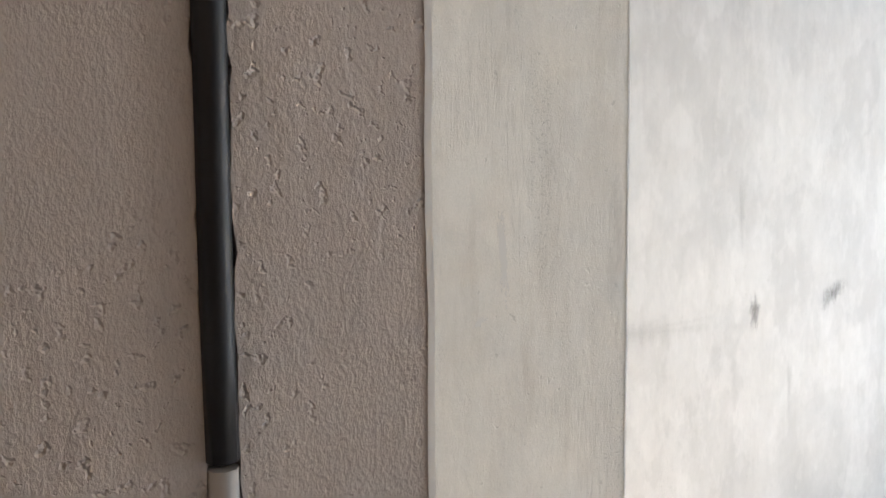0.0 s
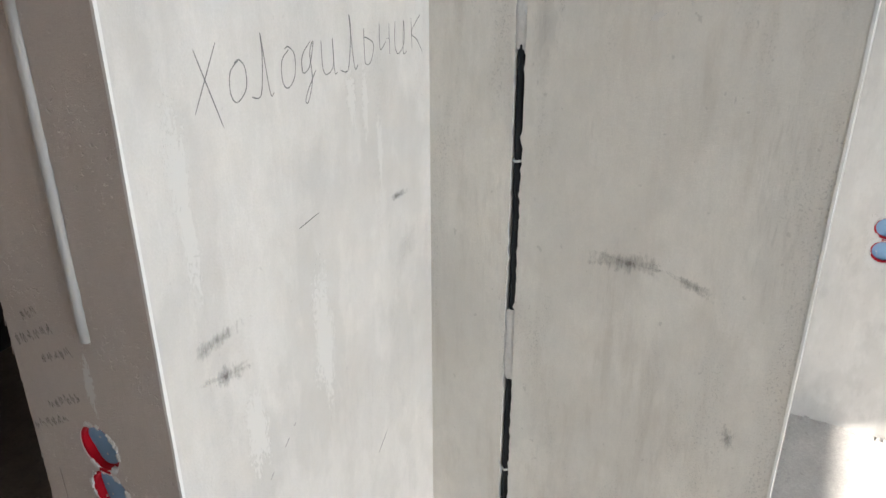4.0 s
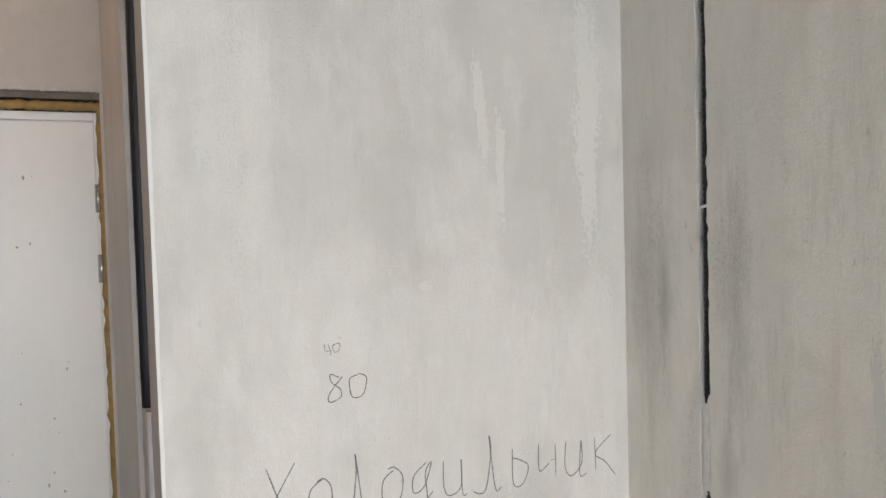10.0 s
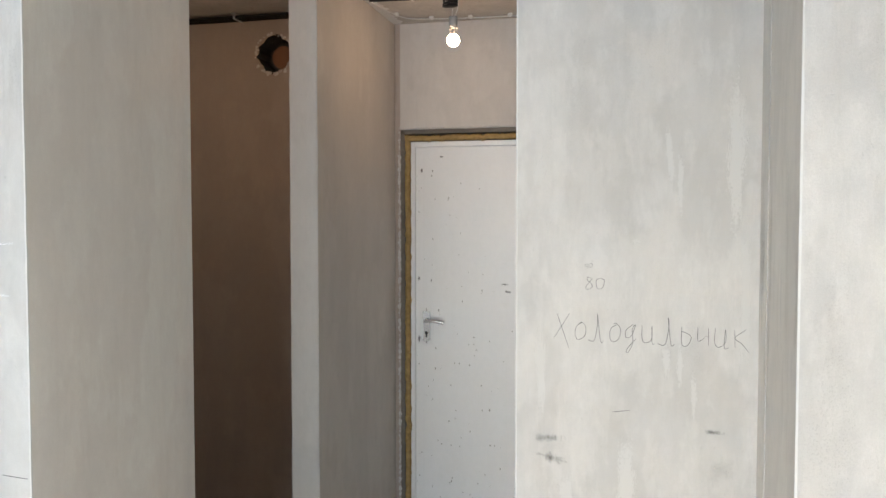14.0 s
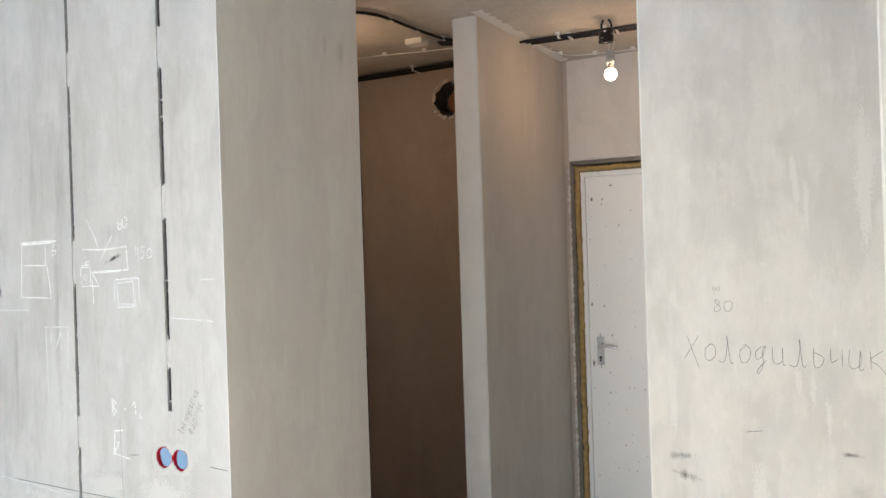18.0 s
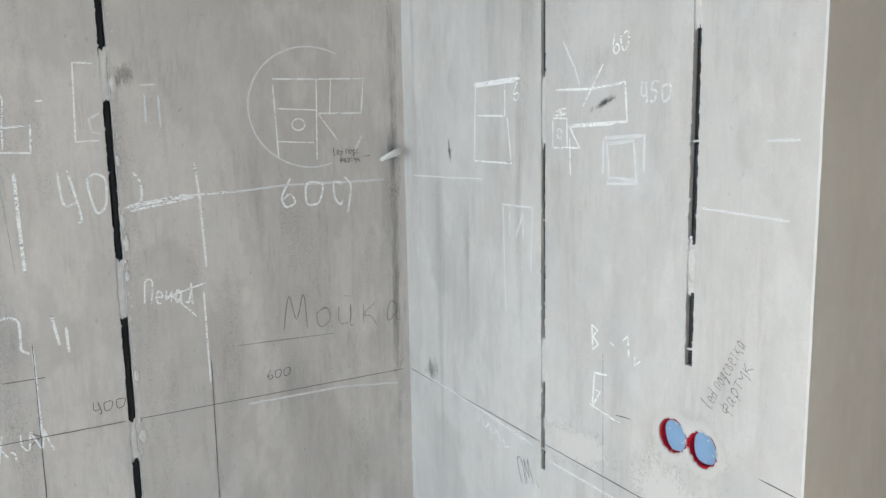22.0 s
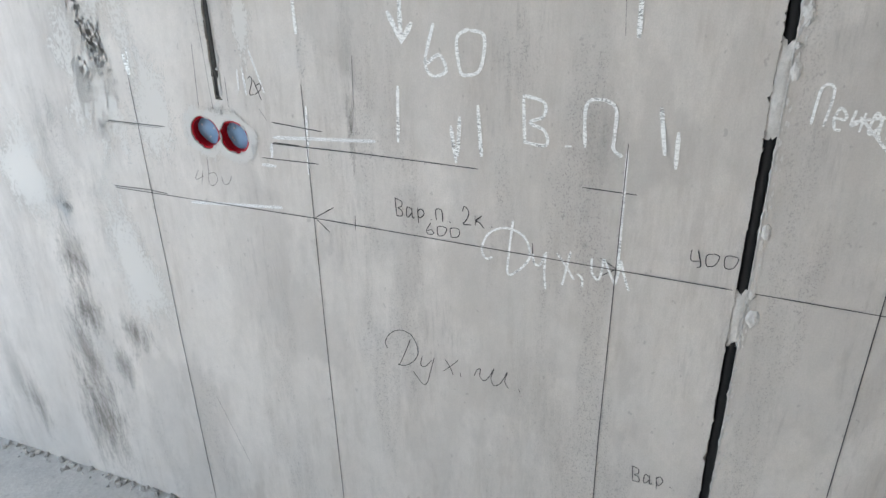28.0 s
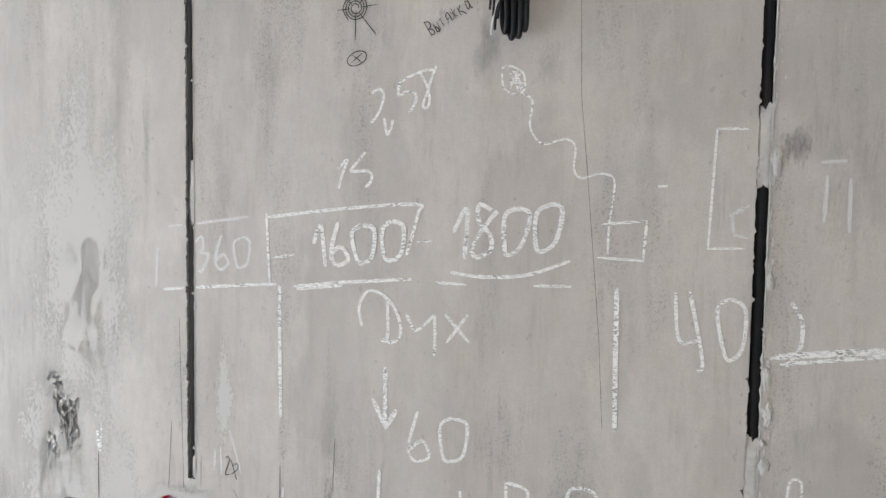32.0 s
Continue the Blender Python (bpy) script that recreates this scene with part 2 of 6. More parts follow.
M_CRUMB = concrete("mortar_crumbs", (0.50, 0.482, 0.458), (0.36, 0.345, 0.33), 0.8)
M_PATCH = concrete("patching_mortar", (0.68, 0.66, 0.635), (0.57, 0.55, 0.53), 0.5)
M_REVEAL = concrete("dark_reveal", (0.25, 0.225, 0.195), (0.15, 0.135, 0.115), 0.7)
# Near-black concrete: the colour itself stands in for shade.
M_DARK_SHADE = concrete("dark_shade_concrete", (0.16, 0.15, 0.14), (0.07, 0.065, 0.06), 0.8)
M_BLACK = plain("black_conduit", (0.012, 0.012, 0.014), 0.5, 0, 0.3, 0.3)
M_GREYCABLE = plain("grey_cable", (0.075, 0.075, 0.075), 0.55)
M_GREYPIPE = plain("grey_conduit", (0.42, 0.41, 0.40), 0.5, 0, 0.4)
M_WHITE = plain("white_plastic", (0.82, 0.82, 0.80), 0.3, 0, 0.5, 0.06)
M_CLIP = plain("clip_plastic", (0.72, 0.72, 0.70), 0.45, 0, 0.4)
M_RED = plain("red_plastic", (0.40, 0.004, 0.014), 0.5, 0, 0.15, 0.3, 60)
M_BLUE = plain("blue_film", (0.25, 0.40, 0.60), 0.8, 0, 0.1, 0.25, 18)
M_DARKHOLE = plain("dark_slots", (0.02, 0.02, 0.02), 0.6)
M_BEAD = plain("corner_bead", (0.72, 0.71, 0.69), 0.7, 0, 0.3)
M_CHALK = drawn("white_chalk", (0.93, 0.93, 0.92), 0.30, 0.40, 700, hatch=0.22)
M_CHALK_FAINT = drawn("faint_chalk", (0.95, 0.95, 0.95), 0.36, 0.56, 700)
M_PENCIL = drawn("pencil", (0.04, 0.04, 0.045), 0.12, 0.42, 500)
M_PENCIL_FAINT = drawn("faint_pencil", (0.11, 0.11, 0.11), 0.33, 0.66, 300)
M_PENCIL_SOFT = drawn("soft_pencil", (0.19, 0.19, 0.195), 0.26, 0.62, 420)


def faded(name, color, size, soft, most, stretch=0.25, fine=0.25):
    """A rubbed, dry-brushed stain: it breaks up into flecks towards its rim."""
    m, n, l, b = mat(name, 0.85, 0, 0.2)
    b.inputs["Base Color"].default_value = (*color, 1)
    a, clear, mx = n.new("ShaderNodeAttribute"), n.new("ShaderNodeBsdfTransparent"), n.new("ShaderNodeMixShader")
    a.attribute_name = "fade"
    cut = total(n, l, times(n, l, noise_tex(n, l, (1, 1, stretch), size, 9, 0.72, 0.3, 0.7), 1.0 - fine),
                times(n, l, noise_tex(n, l, (1, 1, 0.5), 260, 3, 0.6, 0.3, 0.7), fine))
    edge, sharp = n.new("ShaderNodeMath"), n.new("ShaderNodeMapRange")
    edge.operation = "SUBTRACT"
    l.new(a.outputs["Fac"], edge.inputs[0])
    l.new(cut, edge.inputs[1])
    sharp.inputs["From Min"].default_value, sharp.inputs["From Max"].default_value = -0.12, soft
    l.new(edge.outputs[0], sharp.inputs["Value"])
    l.new(times(n, l, sharp.outputs["Result"], most), mx.inputs[0])
    l.new(clear.outputs[0], mx.inputs[1])
    l.new(b.outputs[0], mx.inputs[2])
    l.new(mx.outputs[0], n["Material Output"].inputs["Surface"])
    return m


M_SMUDGE = faded("dirt_smudge", (0.27, 0.245, 0.225), 70, 0.75, 0.75, 0.2, 0.3)
M_PALE = faded("pale_smear", (0.59, 0.573, 0.55), 30, -0.10, 1.0, 0.22, 0.65)
M_LIME = faded("whitish_smear", (0.625, 0.605, 0.58), 30, -0.06, 1.0, 0.3, 0.6)
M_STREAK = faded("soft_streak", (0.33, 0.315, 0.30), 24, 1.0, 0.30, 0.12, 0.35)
# Also used for the painted shade up the chalk-wall corner.
M_WET_OR_SHADE = faded("damp_stain_and_corner_shade", (0.27, 0.245, 0.225), 34, 0.9, 0.65, 0.2, 0.3)
M_GREASE = faded("cable_rub", (0.24, 0.245, 0.26), 14, 0.9, 0.55, 0.6, 0.1)
M_FILL_CRUST = concrete("filler_crust", (0.62, 0.605, 0.59), (0.48, 0.465, 0.45), 0.5)
M_DAMP = faded("damp_spot", (0.24, 0.22, 0.205), 9, 1.0, 0.75, 0.6, 0.08)
M_RUB = faded("soot_rub", (0.07, 0.07, 0.07), 60, 0.4, 0.8)
M_DOOR = plaster("door_paint", (0.86, 0.86, 0.86), (0.81, 0.81, 0.81), 0.15, 0.3, 0.03, 0.0, 0.15)
for v in (("Roughness", 0.38), ("Specular IOR Level", 0.6)):
    M_DOOR.node_tree.nodes["Principled BSDF"].inputs[v[0]].default_value = v[1]
M_FOAM = plain("foam", (0.46, 0.31, 0.13), 0.9, 0, 0.15, 0.75, 30)
M_CHROME = plain("handle_metal", (0.62, 0.62, 0.63), 0.25, 0.9, 0.5)
M_PIPE = plain("brown_pipe", (0.20, 0.085, 0.04), 0.45, 0, 0.4)
M_FRAME = plain("window_frame", (0.75, 0.75, 0.74), 0.35, 0, 0.5, 0.05)


def glowing(name, color, strength):
    m, n, l, b = mat(name, 0.4)
    b.inputs["Emission Color"].default_value, b.inputs["Emission Strength"].default_value = (*color, 1), strength
    return m


M_BULB = glowing("bulb_glow", (1.0, 0.64, 0.38), 18.0)
M_BULB_DIM = glowing("warm_bulb_glow", (1.0, 0.66, 0.40), 24.0)


def tinted_glass(name, color):
    m = bpy.data.materials.new(name)
    m.use_nodes = True
    n, l = m.node_tree.nodes, m.node_tree.links
    n.remove(n["Principled BSDF"])
    t, g, mx = n.new("ShaderNodeBsdfTransparent"), n.new("ShaderNodeBsdfGlossy"), n.new("ShaderNodeMixShader")
    t.inputs[0].default_value = (*color, 1)
    g.inputs["Roughness"].default_value = 0.02
    mx.inputs[0].default_value = 0.06
    l.new(t.outputs[0], mx.inputs[1])
    l.new(g.outputs[0], mx.inputs[2])
    l.new(mx.outputs[0], n["Material Output"].inputs["Surface"])
    return m


M_GLASS = tinted_glass("clear_glass", (0.93, 0.93, 0.93))
M_GLASS_GREEN = tinted_glass("green_glass", (0.47, 0.51, 0.46))
M_GLASS_MAUVE = tinted_glass("mauve_glass", (0.86, 0.83, 0.93))


# ---- builders ----
def part(name, bm, material, parent=None, label=""):
    me = bpy.data.meshes.new(name)
    bm.to_mesh(me)
    bm.free()
    me.materials.append(material)
    ob = new(name, me)
    ob.parent = parent
    return tagged(ob, label)


def thing(name, at=(0, 0, 0)):
    ob = new(name)
    ob.location = at
    ob.empty_display_size = 0.05
    return ob


def under(ob, parent):
    """Hang a mesh made in world coordinates under an Empty that stands elsewhere."""
    ob.parent = parent
    ob.matrix_parent_inverse = Matrix.Translation(-parent.location)
    return ob


class Face:
    """A wall's face: u to the right as one looks at it, z up, d out of the wall."""

    def __init__(self, o, u, n):
        self.o, self.u, self.n = Vector(o), Vector(u), Vector(n)

    def __call__(self, u, z, d=0.0):
        return self.o + self.u * u + Vector((0, 0, z)) + self.n * d

    def turn(self):
        """x to u, y to z, z to d."""
        return Matrix((self.u, (0, 0, 1), self.n)).transposed().to_4x4()


def box(bm, lo, hi):
    (a, b, c), (d, e, f) = lo, hi
    v = [bm.verts.new(p) for p in ((a, b, c), (d, b, c), (d, e, c), (a, e, c), (a, b, f), (d, b, f), (d, e, f), (a, e, f))]
    for q in ((0, 3, 2, 1), (4, 5, 6, 7), (0, 1, 5, 4), (1, 2, 6, 5), (2, 3, 7, 6), (3, 0, 4, 7)):
        bm.faces.new([v[i] for i in q])


def solid(name, lo, hi, material, label="", kind="structure", category="wall", bevel=0.0):
    bm = bmesh.new()
    box(bm, lo, hi)
    if bevel:
        bmesh.ops.bevel(bm, geom=bm.edges[:], offset=bevel, segments=2, affect="EDGES")
    return tagged(part(name, bm, material), label, category, "", kind)


def wall(name, face, u0, u1, z0, z1, thick, material, label, slots=(), rounds=(), seed=1, chips=0.05):
    """A wall with its front on the face. slots: (u0, u1, z0, z1, depth), chases with ragged edges; rounds: (u, z, radius, depth)."""
    rnd = random.Random(seed)
    us, zs = {u0, u1}, {z0, z1}
    for a, b, c, d, _ in slots:
        us |= {a, b}
        zs |= {c, d}
        k = max(1, int((d - c) / 0.009))
        zs |= {c + (d - c) * i / k for i in range(1, k)}
    squares = [(u - 1.03 * r, u + 1.03 * r, z - 1.03 * r, z + 1.03 * r) for u, z, r, _ in rounds]
    for a, b, c, d in squares:
        us |= {a, b}
        zs |= {c, d}

    def tidy(values):
        out = []
        for v in sorted(values):
            if not out or v - out[-1] > 1e-5:
                out.append(v)
        return out
    us, zs = tidy(us), tidy(zs)
    edges = {}
    for a, b, c, d, _ in slots:
        for e in (a, b):
            edges.setdefault(round(e, 5), []).append((c, d))

    def depth(i, j):
        if not (0 <= i < len(us) - 1 and 0 <= j < len(zs) - 1):
            return None
        um, zm = (us[i] + us[i + 1]) / 2, (zs[j] + zs[j + 1]) / 2
        for a, b, c, d, dep in slots:
            if a < um < b and c < zm < d:
                return dep
        return 0.0
    shift = {}
    for u in us:
        for z in zs:
            s = 0.0
            for c, d in edges.get(round(u, 5), ()):
                if c - 1e-6 <= z <= d + 1e-6:
                    s = rnd.gauss(0, 0.0007) + (rnd.choice((-1, 1)) * rnd.uniform(0.002, 0.0042) if rnd.random() < chips else 0)
            shift[u, z] = s
    bm, made = bmesh.new(), {}

    def vert(i, j, dep):
        key = (i, j, round(dep, 5))
        if key not in made:
            made[key] = bm.verts.new(face(us[i] + shift[us[i], zs[j]], zs[j], -dep))
        return made[key]
    for i in range(len(us) - 1):
        for j in range(len(zs) - 1):
            um, zm = (us[i] + us[i + 1]) / 2, (zs[j] + zs[j + 1]) / 2
            if any(a < um < b and c < zm < d for a, b, c, d in squares):
                continue
            d0 = depth(i, j)
            bm.faces.new((vert(i, j, d0), vert(i + 1, j, d0), vert(i + 1, j + 1, d0), vert(i, j + 1, d0)))
            for di, dj, p, q in ((1, 0, (i + 1, j), (i + 1, j + 1)), (0, 1, (i + 1, j + 1), (i, j + 1))):
                d1 = depth(i + di, j + dj)
                if d1 is not None and abs(d1 - d0) > 1e-6:
                    bm.faces.new((vert(*p, d0), vert(*p, d1), vert(*q, d1), vert(*q, d0)))
            for edge, p, q in ((i == 0, (i, j + 1), (i, j)), (i == len(us) - 2, (i + 1, j), (i + 1, j + 1)),
                               (j == 0, (i, j), (i + 1, j)), (j == len(zs) - 2, (i + 1, j + 1), (i, j + 1))):
                if edge:
                    bm.faces.new((vert(*p, d0), vert(*p, thick), vert(*q, thick), vert(*q, d0)))
    c = [(0, 0), (len(us) - 1, 0), (len(us) - 1, len(zs) - 1), (0, len(zs) - 1)]
    bm.faces.new([vert(*p, thick) for p in reversed(c)])
    for (u, z, r, dep), (a, b, lo, hi) in zip(rounds, squares):
        n = 32
        rim, inner, outer = [], [], []
        for k in range(n):
            w = 2 * math.pi * k / n + math.pi / n
            x, y = math.cos(w), math.sin(w)
            rr = r * (1 + rnd.uniform(-0.015, 0.02))
            m = 1.03 * r / max(abs(x), abs(y))
            rim.append(bm.verts.new(face(u + rr * x, z + rr * y)))
            inner.append(bm.verts.new(face(u + rr * x, z + rr * y, -dep)))
            outer.append(bm.verts.new(face(u + m * x, z + m * y)))
        for k in range(n):
            q = (k + 1) % n
            bm.faces.new((outer[k], outer[q], rim[q], rim[k]))
            bm.faces.new((rim[k], rim[q], inner[q], inner[k]))
        bm.faces.new(inner)
        for cx, cz, k in ((b, hi, 3), (a, hi, 11), (a, lo, 19), (b, lo, 27)):
            bm.faces.new((outer[k], bm.verts.new(face(cx, cz)), outer[(k + 1) % n]))
    bmesh.ops.recalc_face_normals(bm, faces=bm.faces[:])
    return tagged(part(name, bm, material), label, "wall", "", "structure")


def tube(bm, pts, r, n=10, ribs=0.0, wob=0.0, seed=3):
    """A round tube along points; ribs: depth of corrugation."""
    rnd = random.Random(seed)
    pts = [Vector(p) for p in pts]
    rings = []
    for i, p in enumerate(pts):
        t = (pts[min(i + 1, len(pts) - 1)] - pts[max(i - 1, 0)]).normalized()
        a = t.orthogonal().normalized() if not rings else (prev - t * prev.dot(t)).normalized()
        prev, b = a, t.cross(a)
        q = p + Vector((rnd.gauss(0, wob), rnd.gauss(0, wob), rnd.gauss(0, wob))) if wob else p
        rr = r - ribs * (i % 2)
        rings.append([bm.verts.new(q + (a * math.cos(w) + b * math.sin(w)) * rr) for w in (2 * math.pi * k / n for k in range(n))])
    for r0, r1 in zip(rings, rings[1:]):
        for k in range(n):
            f = bm.faces.new((r0[k], r0[(k + 1) % n], r1[(k + 1) % n], r1[k]))
            f.smooth = True
    bm.faces.new(rings[0][::-1])
    bm.faces.new(rings[-1])


def smooth_line(pts, k=6):
    """Points on a Catmull-Rom line through pts."""
    if len(pts) < 3:
        return pts
    out = []
    p = [pts[0], *pts, pts[-1]]
    for i in range(1, len(p) - 2):
        for s in range(k):
            t = s / k
            a, b, c, d = p[i - 1], p[i], p[i + 1], p[i + 2]
            out.append(tuple(0.5 * (2 * b[j] + (c[j] - a[j]) * t + (2 * a[j] - 5 * b[j] + 4 * c[j] - d[j]) * t * t
                                    + (3 * b[j] - a[j] - 3 * c[j] + d[j]) * t ** 3) for j in range(len(b))))
    return out + [pts[-1]]


LIFT = [0.0, 0.0]  # how far the newest stain and the newest stroke lie off their walls


def stroke(bm, face, pts, w, rnd, curved=True, d=None):
    """A drawn line on a wall: a flat ribbon of uneven width."""
    if d is None:
        LIFT[1] = (LIFT[1] + 0.00004) % 0.0004
        d = 0.00058 + LIFT[1]
    pts = smooth_line(pts) if curved else pts
    fine = []
    for (a, b), (c, e) in zip(pts, pts[1:]):
        k = max(1, int(math.hypot(c - a, e - b) / 0.012))
        fine += [(a + (c - a) * i / k, b + (e - b) * i / k) for i in range(k)]
    fine.append(pts[-1])
    left, right = [], []
    for i, (u, z) in enumerate(fine):
        (a, b), (c, e) = fine[max(i - 1, 0)], fine[min(i + 1, len(fine) - 1)]
        m = math.hypot(c - a, e - b) or 1.0
        nu, nz = -(e - b) / m, (c - a) / m
        h = 0.5 * w * rnd.uniform(0.88, 1.12) * (0.6 if i in (0, len(fine) - 1) else 1)
        d += 0.000003
        left.append(bm.verts.new(face(u + nu * h, z + nz * h, d)))
        right.append(bm.verts.new(face(u - nu * h, z - nz * h, d)))
    for i in range(len(fine) - 1):
        bm.faces.new((left[i], right[i], right[i + 1], left[i + 1]))


# A hand's letters: strokes split by ";", each point two digits, x then y; the line of writing is y = 2.
HAND = {
    "Х": "18 50;58 02", "о": "36 15 13 22 43 45 36 26", "л": "02 22 36 38 42 52", "д": "36 15 13 23 34 46 35 32 20 10 21 43",
    "и": "16 13 22 43 46 42 52", "ь": "16 12 32 44 25 15", "н": "16 13 34;46 42;34 44", "к": "16 12;46 14 33 51", "у": "06 14 24 46;46 43 40",
    "х": "16 42;46 12", "Д": "04 07 19 39 57 64 52 32;48 43 32", "В": "19 12;19 48 46 25 44 42 12", "П": "12 19 59 52", "п": "12 16 46 42",
    "е": "14 44 45 26 14 13 22 42", "а": "45 26 13 22 44;46 42 52", "М": "02 19 34 59 62", "й": "16 13 22 43 46 42 52;28 48",
    "р": "10 16;15 36 44 22 13", "ш": "16 12 22 36;36 32 42 56 52 62", "т": "06 46;26 22", "ы": "16 12 32 24 14;46 42", "я": "42 46 26 14 34;24 02",
    "ж": "06 42;46 02;27 22", "ф": "20 29;26 05 13 24 44 46 26", "Ц": "12 18 39 58 54 52 61", "L": "19 12 42", "d": "42 49;44 25 03 12 43", "с": "45 26 13 22 42",
    ".": "22 32", ",": "23 31", "0": "38 17 13 22 43 57 38", "1": "06 29 22", "2": "17 29 47 34 12 52", "3": "18 39 37 26 45 22 12",
    "4": "19 14 44;39 42 31", "5": "59 29;29 16 36 45 32 12", "6": "39 15 13 22 43 35 14", "8": "48 29 27 45 43 22 13 25 47 58", "9": "46 25 18 39 46 32",
    "O": "37 18 14 22 33;39 57 54 40", "Y": "19 25 46;49 32", "-": "05 45", ")": "19 36 20", "(": "39 16 40", "C": "58 29 15 22 53", "e": "14 44 45 26 14 13 22 42", "в": "12 16 35 24 43 32 12",
}


def write(name, face, text, u, z, span, size, width, material, label, rise=0.0, lean=0.0, gap=0.12, seed=5, group=""):
    """Handwriting: u, z: where its line begins; span: its length; size: the height of a capital."""
    rnd = random.Random(seed)
    width *= 0.82 if material is M_CHALK else 1.0
    x, k = 0.0, size / 7.0
    ob = thing(name, face(u, z))
    most = {c: max(int(p[0]) for p in HAND[c].replace(";", " ").split()) for c in set(text) - {" "}}
    units = sum(4 if c == " " else most[c] for c in text) * k
    gap *= size
    wide = max(0.2, (span - gap * (len(text) - 1)) / units)
    for ch in text:
        if ch == " ":
            x += 4 * k * wide
            continue
        bm = bmesh.new()
        for s in HAND[ch].split(";"):
            pts = []
            for p in s.split():
                a, b = int(p[0]) + rnd.uniform(-0.18, 0.18), int(p[1]) - 2 + rnd.uniform(-0.18, 0.18)
                uu, zz = x + (a + lean * b) * k * wide, b * k
                pts.append((u + uu * math.cos(rise) - zz * math.sin(rise), z + uu * math.sin(rise) + zz * math.cos(rise)))
            stroke(bm, face, pts, width, rnd)
        under(part("letter", bm, material), ob)
        x += most[ch] * k * wide + gap
    return tagged(ob, label, "wall writing", group)


def sketch(name, face, lines, width, material, label, curved=False, seed=8, category="wall drawing", group=""):
    """Lines drawn on a wall, each a text of points u,z."""
    rnd = random.Random(seed)
    width *= 0.85 if material is M_CHALK else 1.0
    label += " on the plaster" if len(label.split()) < 5 else ""
    made = []
    for line in lines:
        pts = [tuple(float(q) for q in p.split(",")) for p in line.split()] if isinstance(line, str) else line
        bm = bmesh.new()
        stroke(bm, face, pts, width, rnd, curved)
        made.append((part("line" if len(lines) > 1 else name, bm, material), pts[0]))
    ob = made[0][0]
    if len(lines) > 1:
        ob = thing(name, face(*made[0][1]))
        for o, _ in made:
            under(o, ob)
    return tagged(ob, label, category, group)


def halo(name, face, u, z, r0, r1, material, label, seed=2, others=()):
    # each ring a hair above the one before
    """A ring of smeared filler round a hole; others: the holes beside it, which it leaves free."""
    rnd = random.Random(seed)
    bm, fade, rings = bmesh.new(), [], []
    wob = [rnd.uniform(0.75, 1.25) for _ in range(24)]
    for k in range(24):
        w = 2 * math.pi * k / 24
        for a, b in others:
            while wob[k] > 0.01 and math.hypot(u + (r0 + (r1 - r0) * wob[k]) * math.cos(w) - a, z + (r0 + (r1 - r0) * wob[k]) * math.sin(w) - b) < r0:
                wob[k] *= 0.8
    for q in (0.0, 0.4, 1.0):
        rings.append([bm.verts.new(face(u + (r0 + (r1 - r0) * q * wob[k]) * math.cos(w), z + (r0 + (r1 - r0) * q * wob[k]) * math.sin(w), 0.0004 + 0.00012 * seed))
                      for k, w in ((k, 2 * math.pi * k / 24) for k in range(24))])
        fade += [1.0 - q] * 24
    for a, b in zip(rings, rings[1:]):
        for k in range(24):
            bm.faces.new((a[k], b[k], b[(k + 1) % 24], a[(k + 1) % 24]))
    ob = part(name, bm, material)
    ob.data.attributes.new("fade", "FLOAT", "POINT").data.foreach_set("value", fade)
    return tagged(ob, label, "filler")


def stain(name, face, u, z, w, h, material, label, rise=0.0, seed=2):
    """An uneven rubbed patch on a wall."""
    rnd = random.Random(seed)
    LIFT[0] = (LIFT[0] + 0.00004) % 0.0004
    d = 0.00012 + LIFT[0]
    bm, rings, fade = bmesh.new(), [], []
    middle = bm.verts.new(face(u, z, d))
    fade.append(1.0)
    wob = [rnd.uniform(0.7, 1.25) for _ in range(20)]
    for q in (0.33, 0.66, 1.0):
        ring = []
        for k in range(20):
            a = 2 * math.pi * k / 20
            x, y = 0.5 * w * q * wob[k] * math.cos(a), 0.5 * h * q * wob[k] * math.sin(a)
            ring.append(bm.verts.new(face(u + x * math.cos(rise) - y * math.sin(rise), z + x * math.sin(rise) + y * math.cos(rise), d)))
            fade.append(1.0 - q)
        rings.append(ring)
    for k in range(20):
        bm.faces.new((middle, rings[0][k], rings[0][(k + 1) % 20]))
        for r0, r1 in zip(rings, rings[1:]):
            bm.faces.new((r0[k], r1[k], r1[(k + 1) % 20], r0[(k + 1) % 20]))
    ob = part(name, bm, material)
    ob.data.attributes.new("fade", "FLOAT", "POINT").data.foreach_set("value", fade)
    return tagged(ob, label, "stain")

# ---- faces ----
F_FRIDGE = Face((0, 0, 0), (1, 0, 0), (0, -1, 0))       # u = x
LEAN = (XG - XGO) / -YC  # the niche narrows towards the room
F_NICHE = Face((XG, 0, 0), (-LEAN, -1, 0), (-1, LEAN, 0))  # u = -y
F_PIER = Face((0, 0, 0), (0, -1, 0), (-1, 0, 0))        # u = -y
F_A = Face((XA, 0, 0), (0, 1, 0), (1, 0, 0))            # u = y
SKEW = 0.015             # the worktop wall is not quite square to the chalk wall
F_B = Face((0, YB + SKEW * XS, 0), (1, -SKEW, 0), (-SKEW, -1, 0))  # u = x
F_STUB = Face((XS, 0, 0), (0, 1, 0), (1, 0, 0))         # u = y
F_D = Face((XD, 0, 0), (0, -1, 0), (-1, 0, 0))          # u = -y
F_BROWN = Face((0, YBR, 0), (1, 0, 0), (0, -1, 0))      # u = x

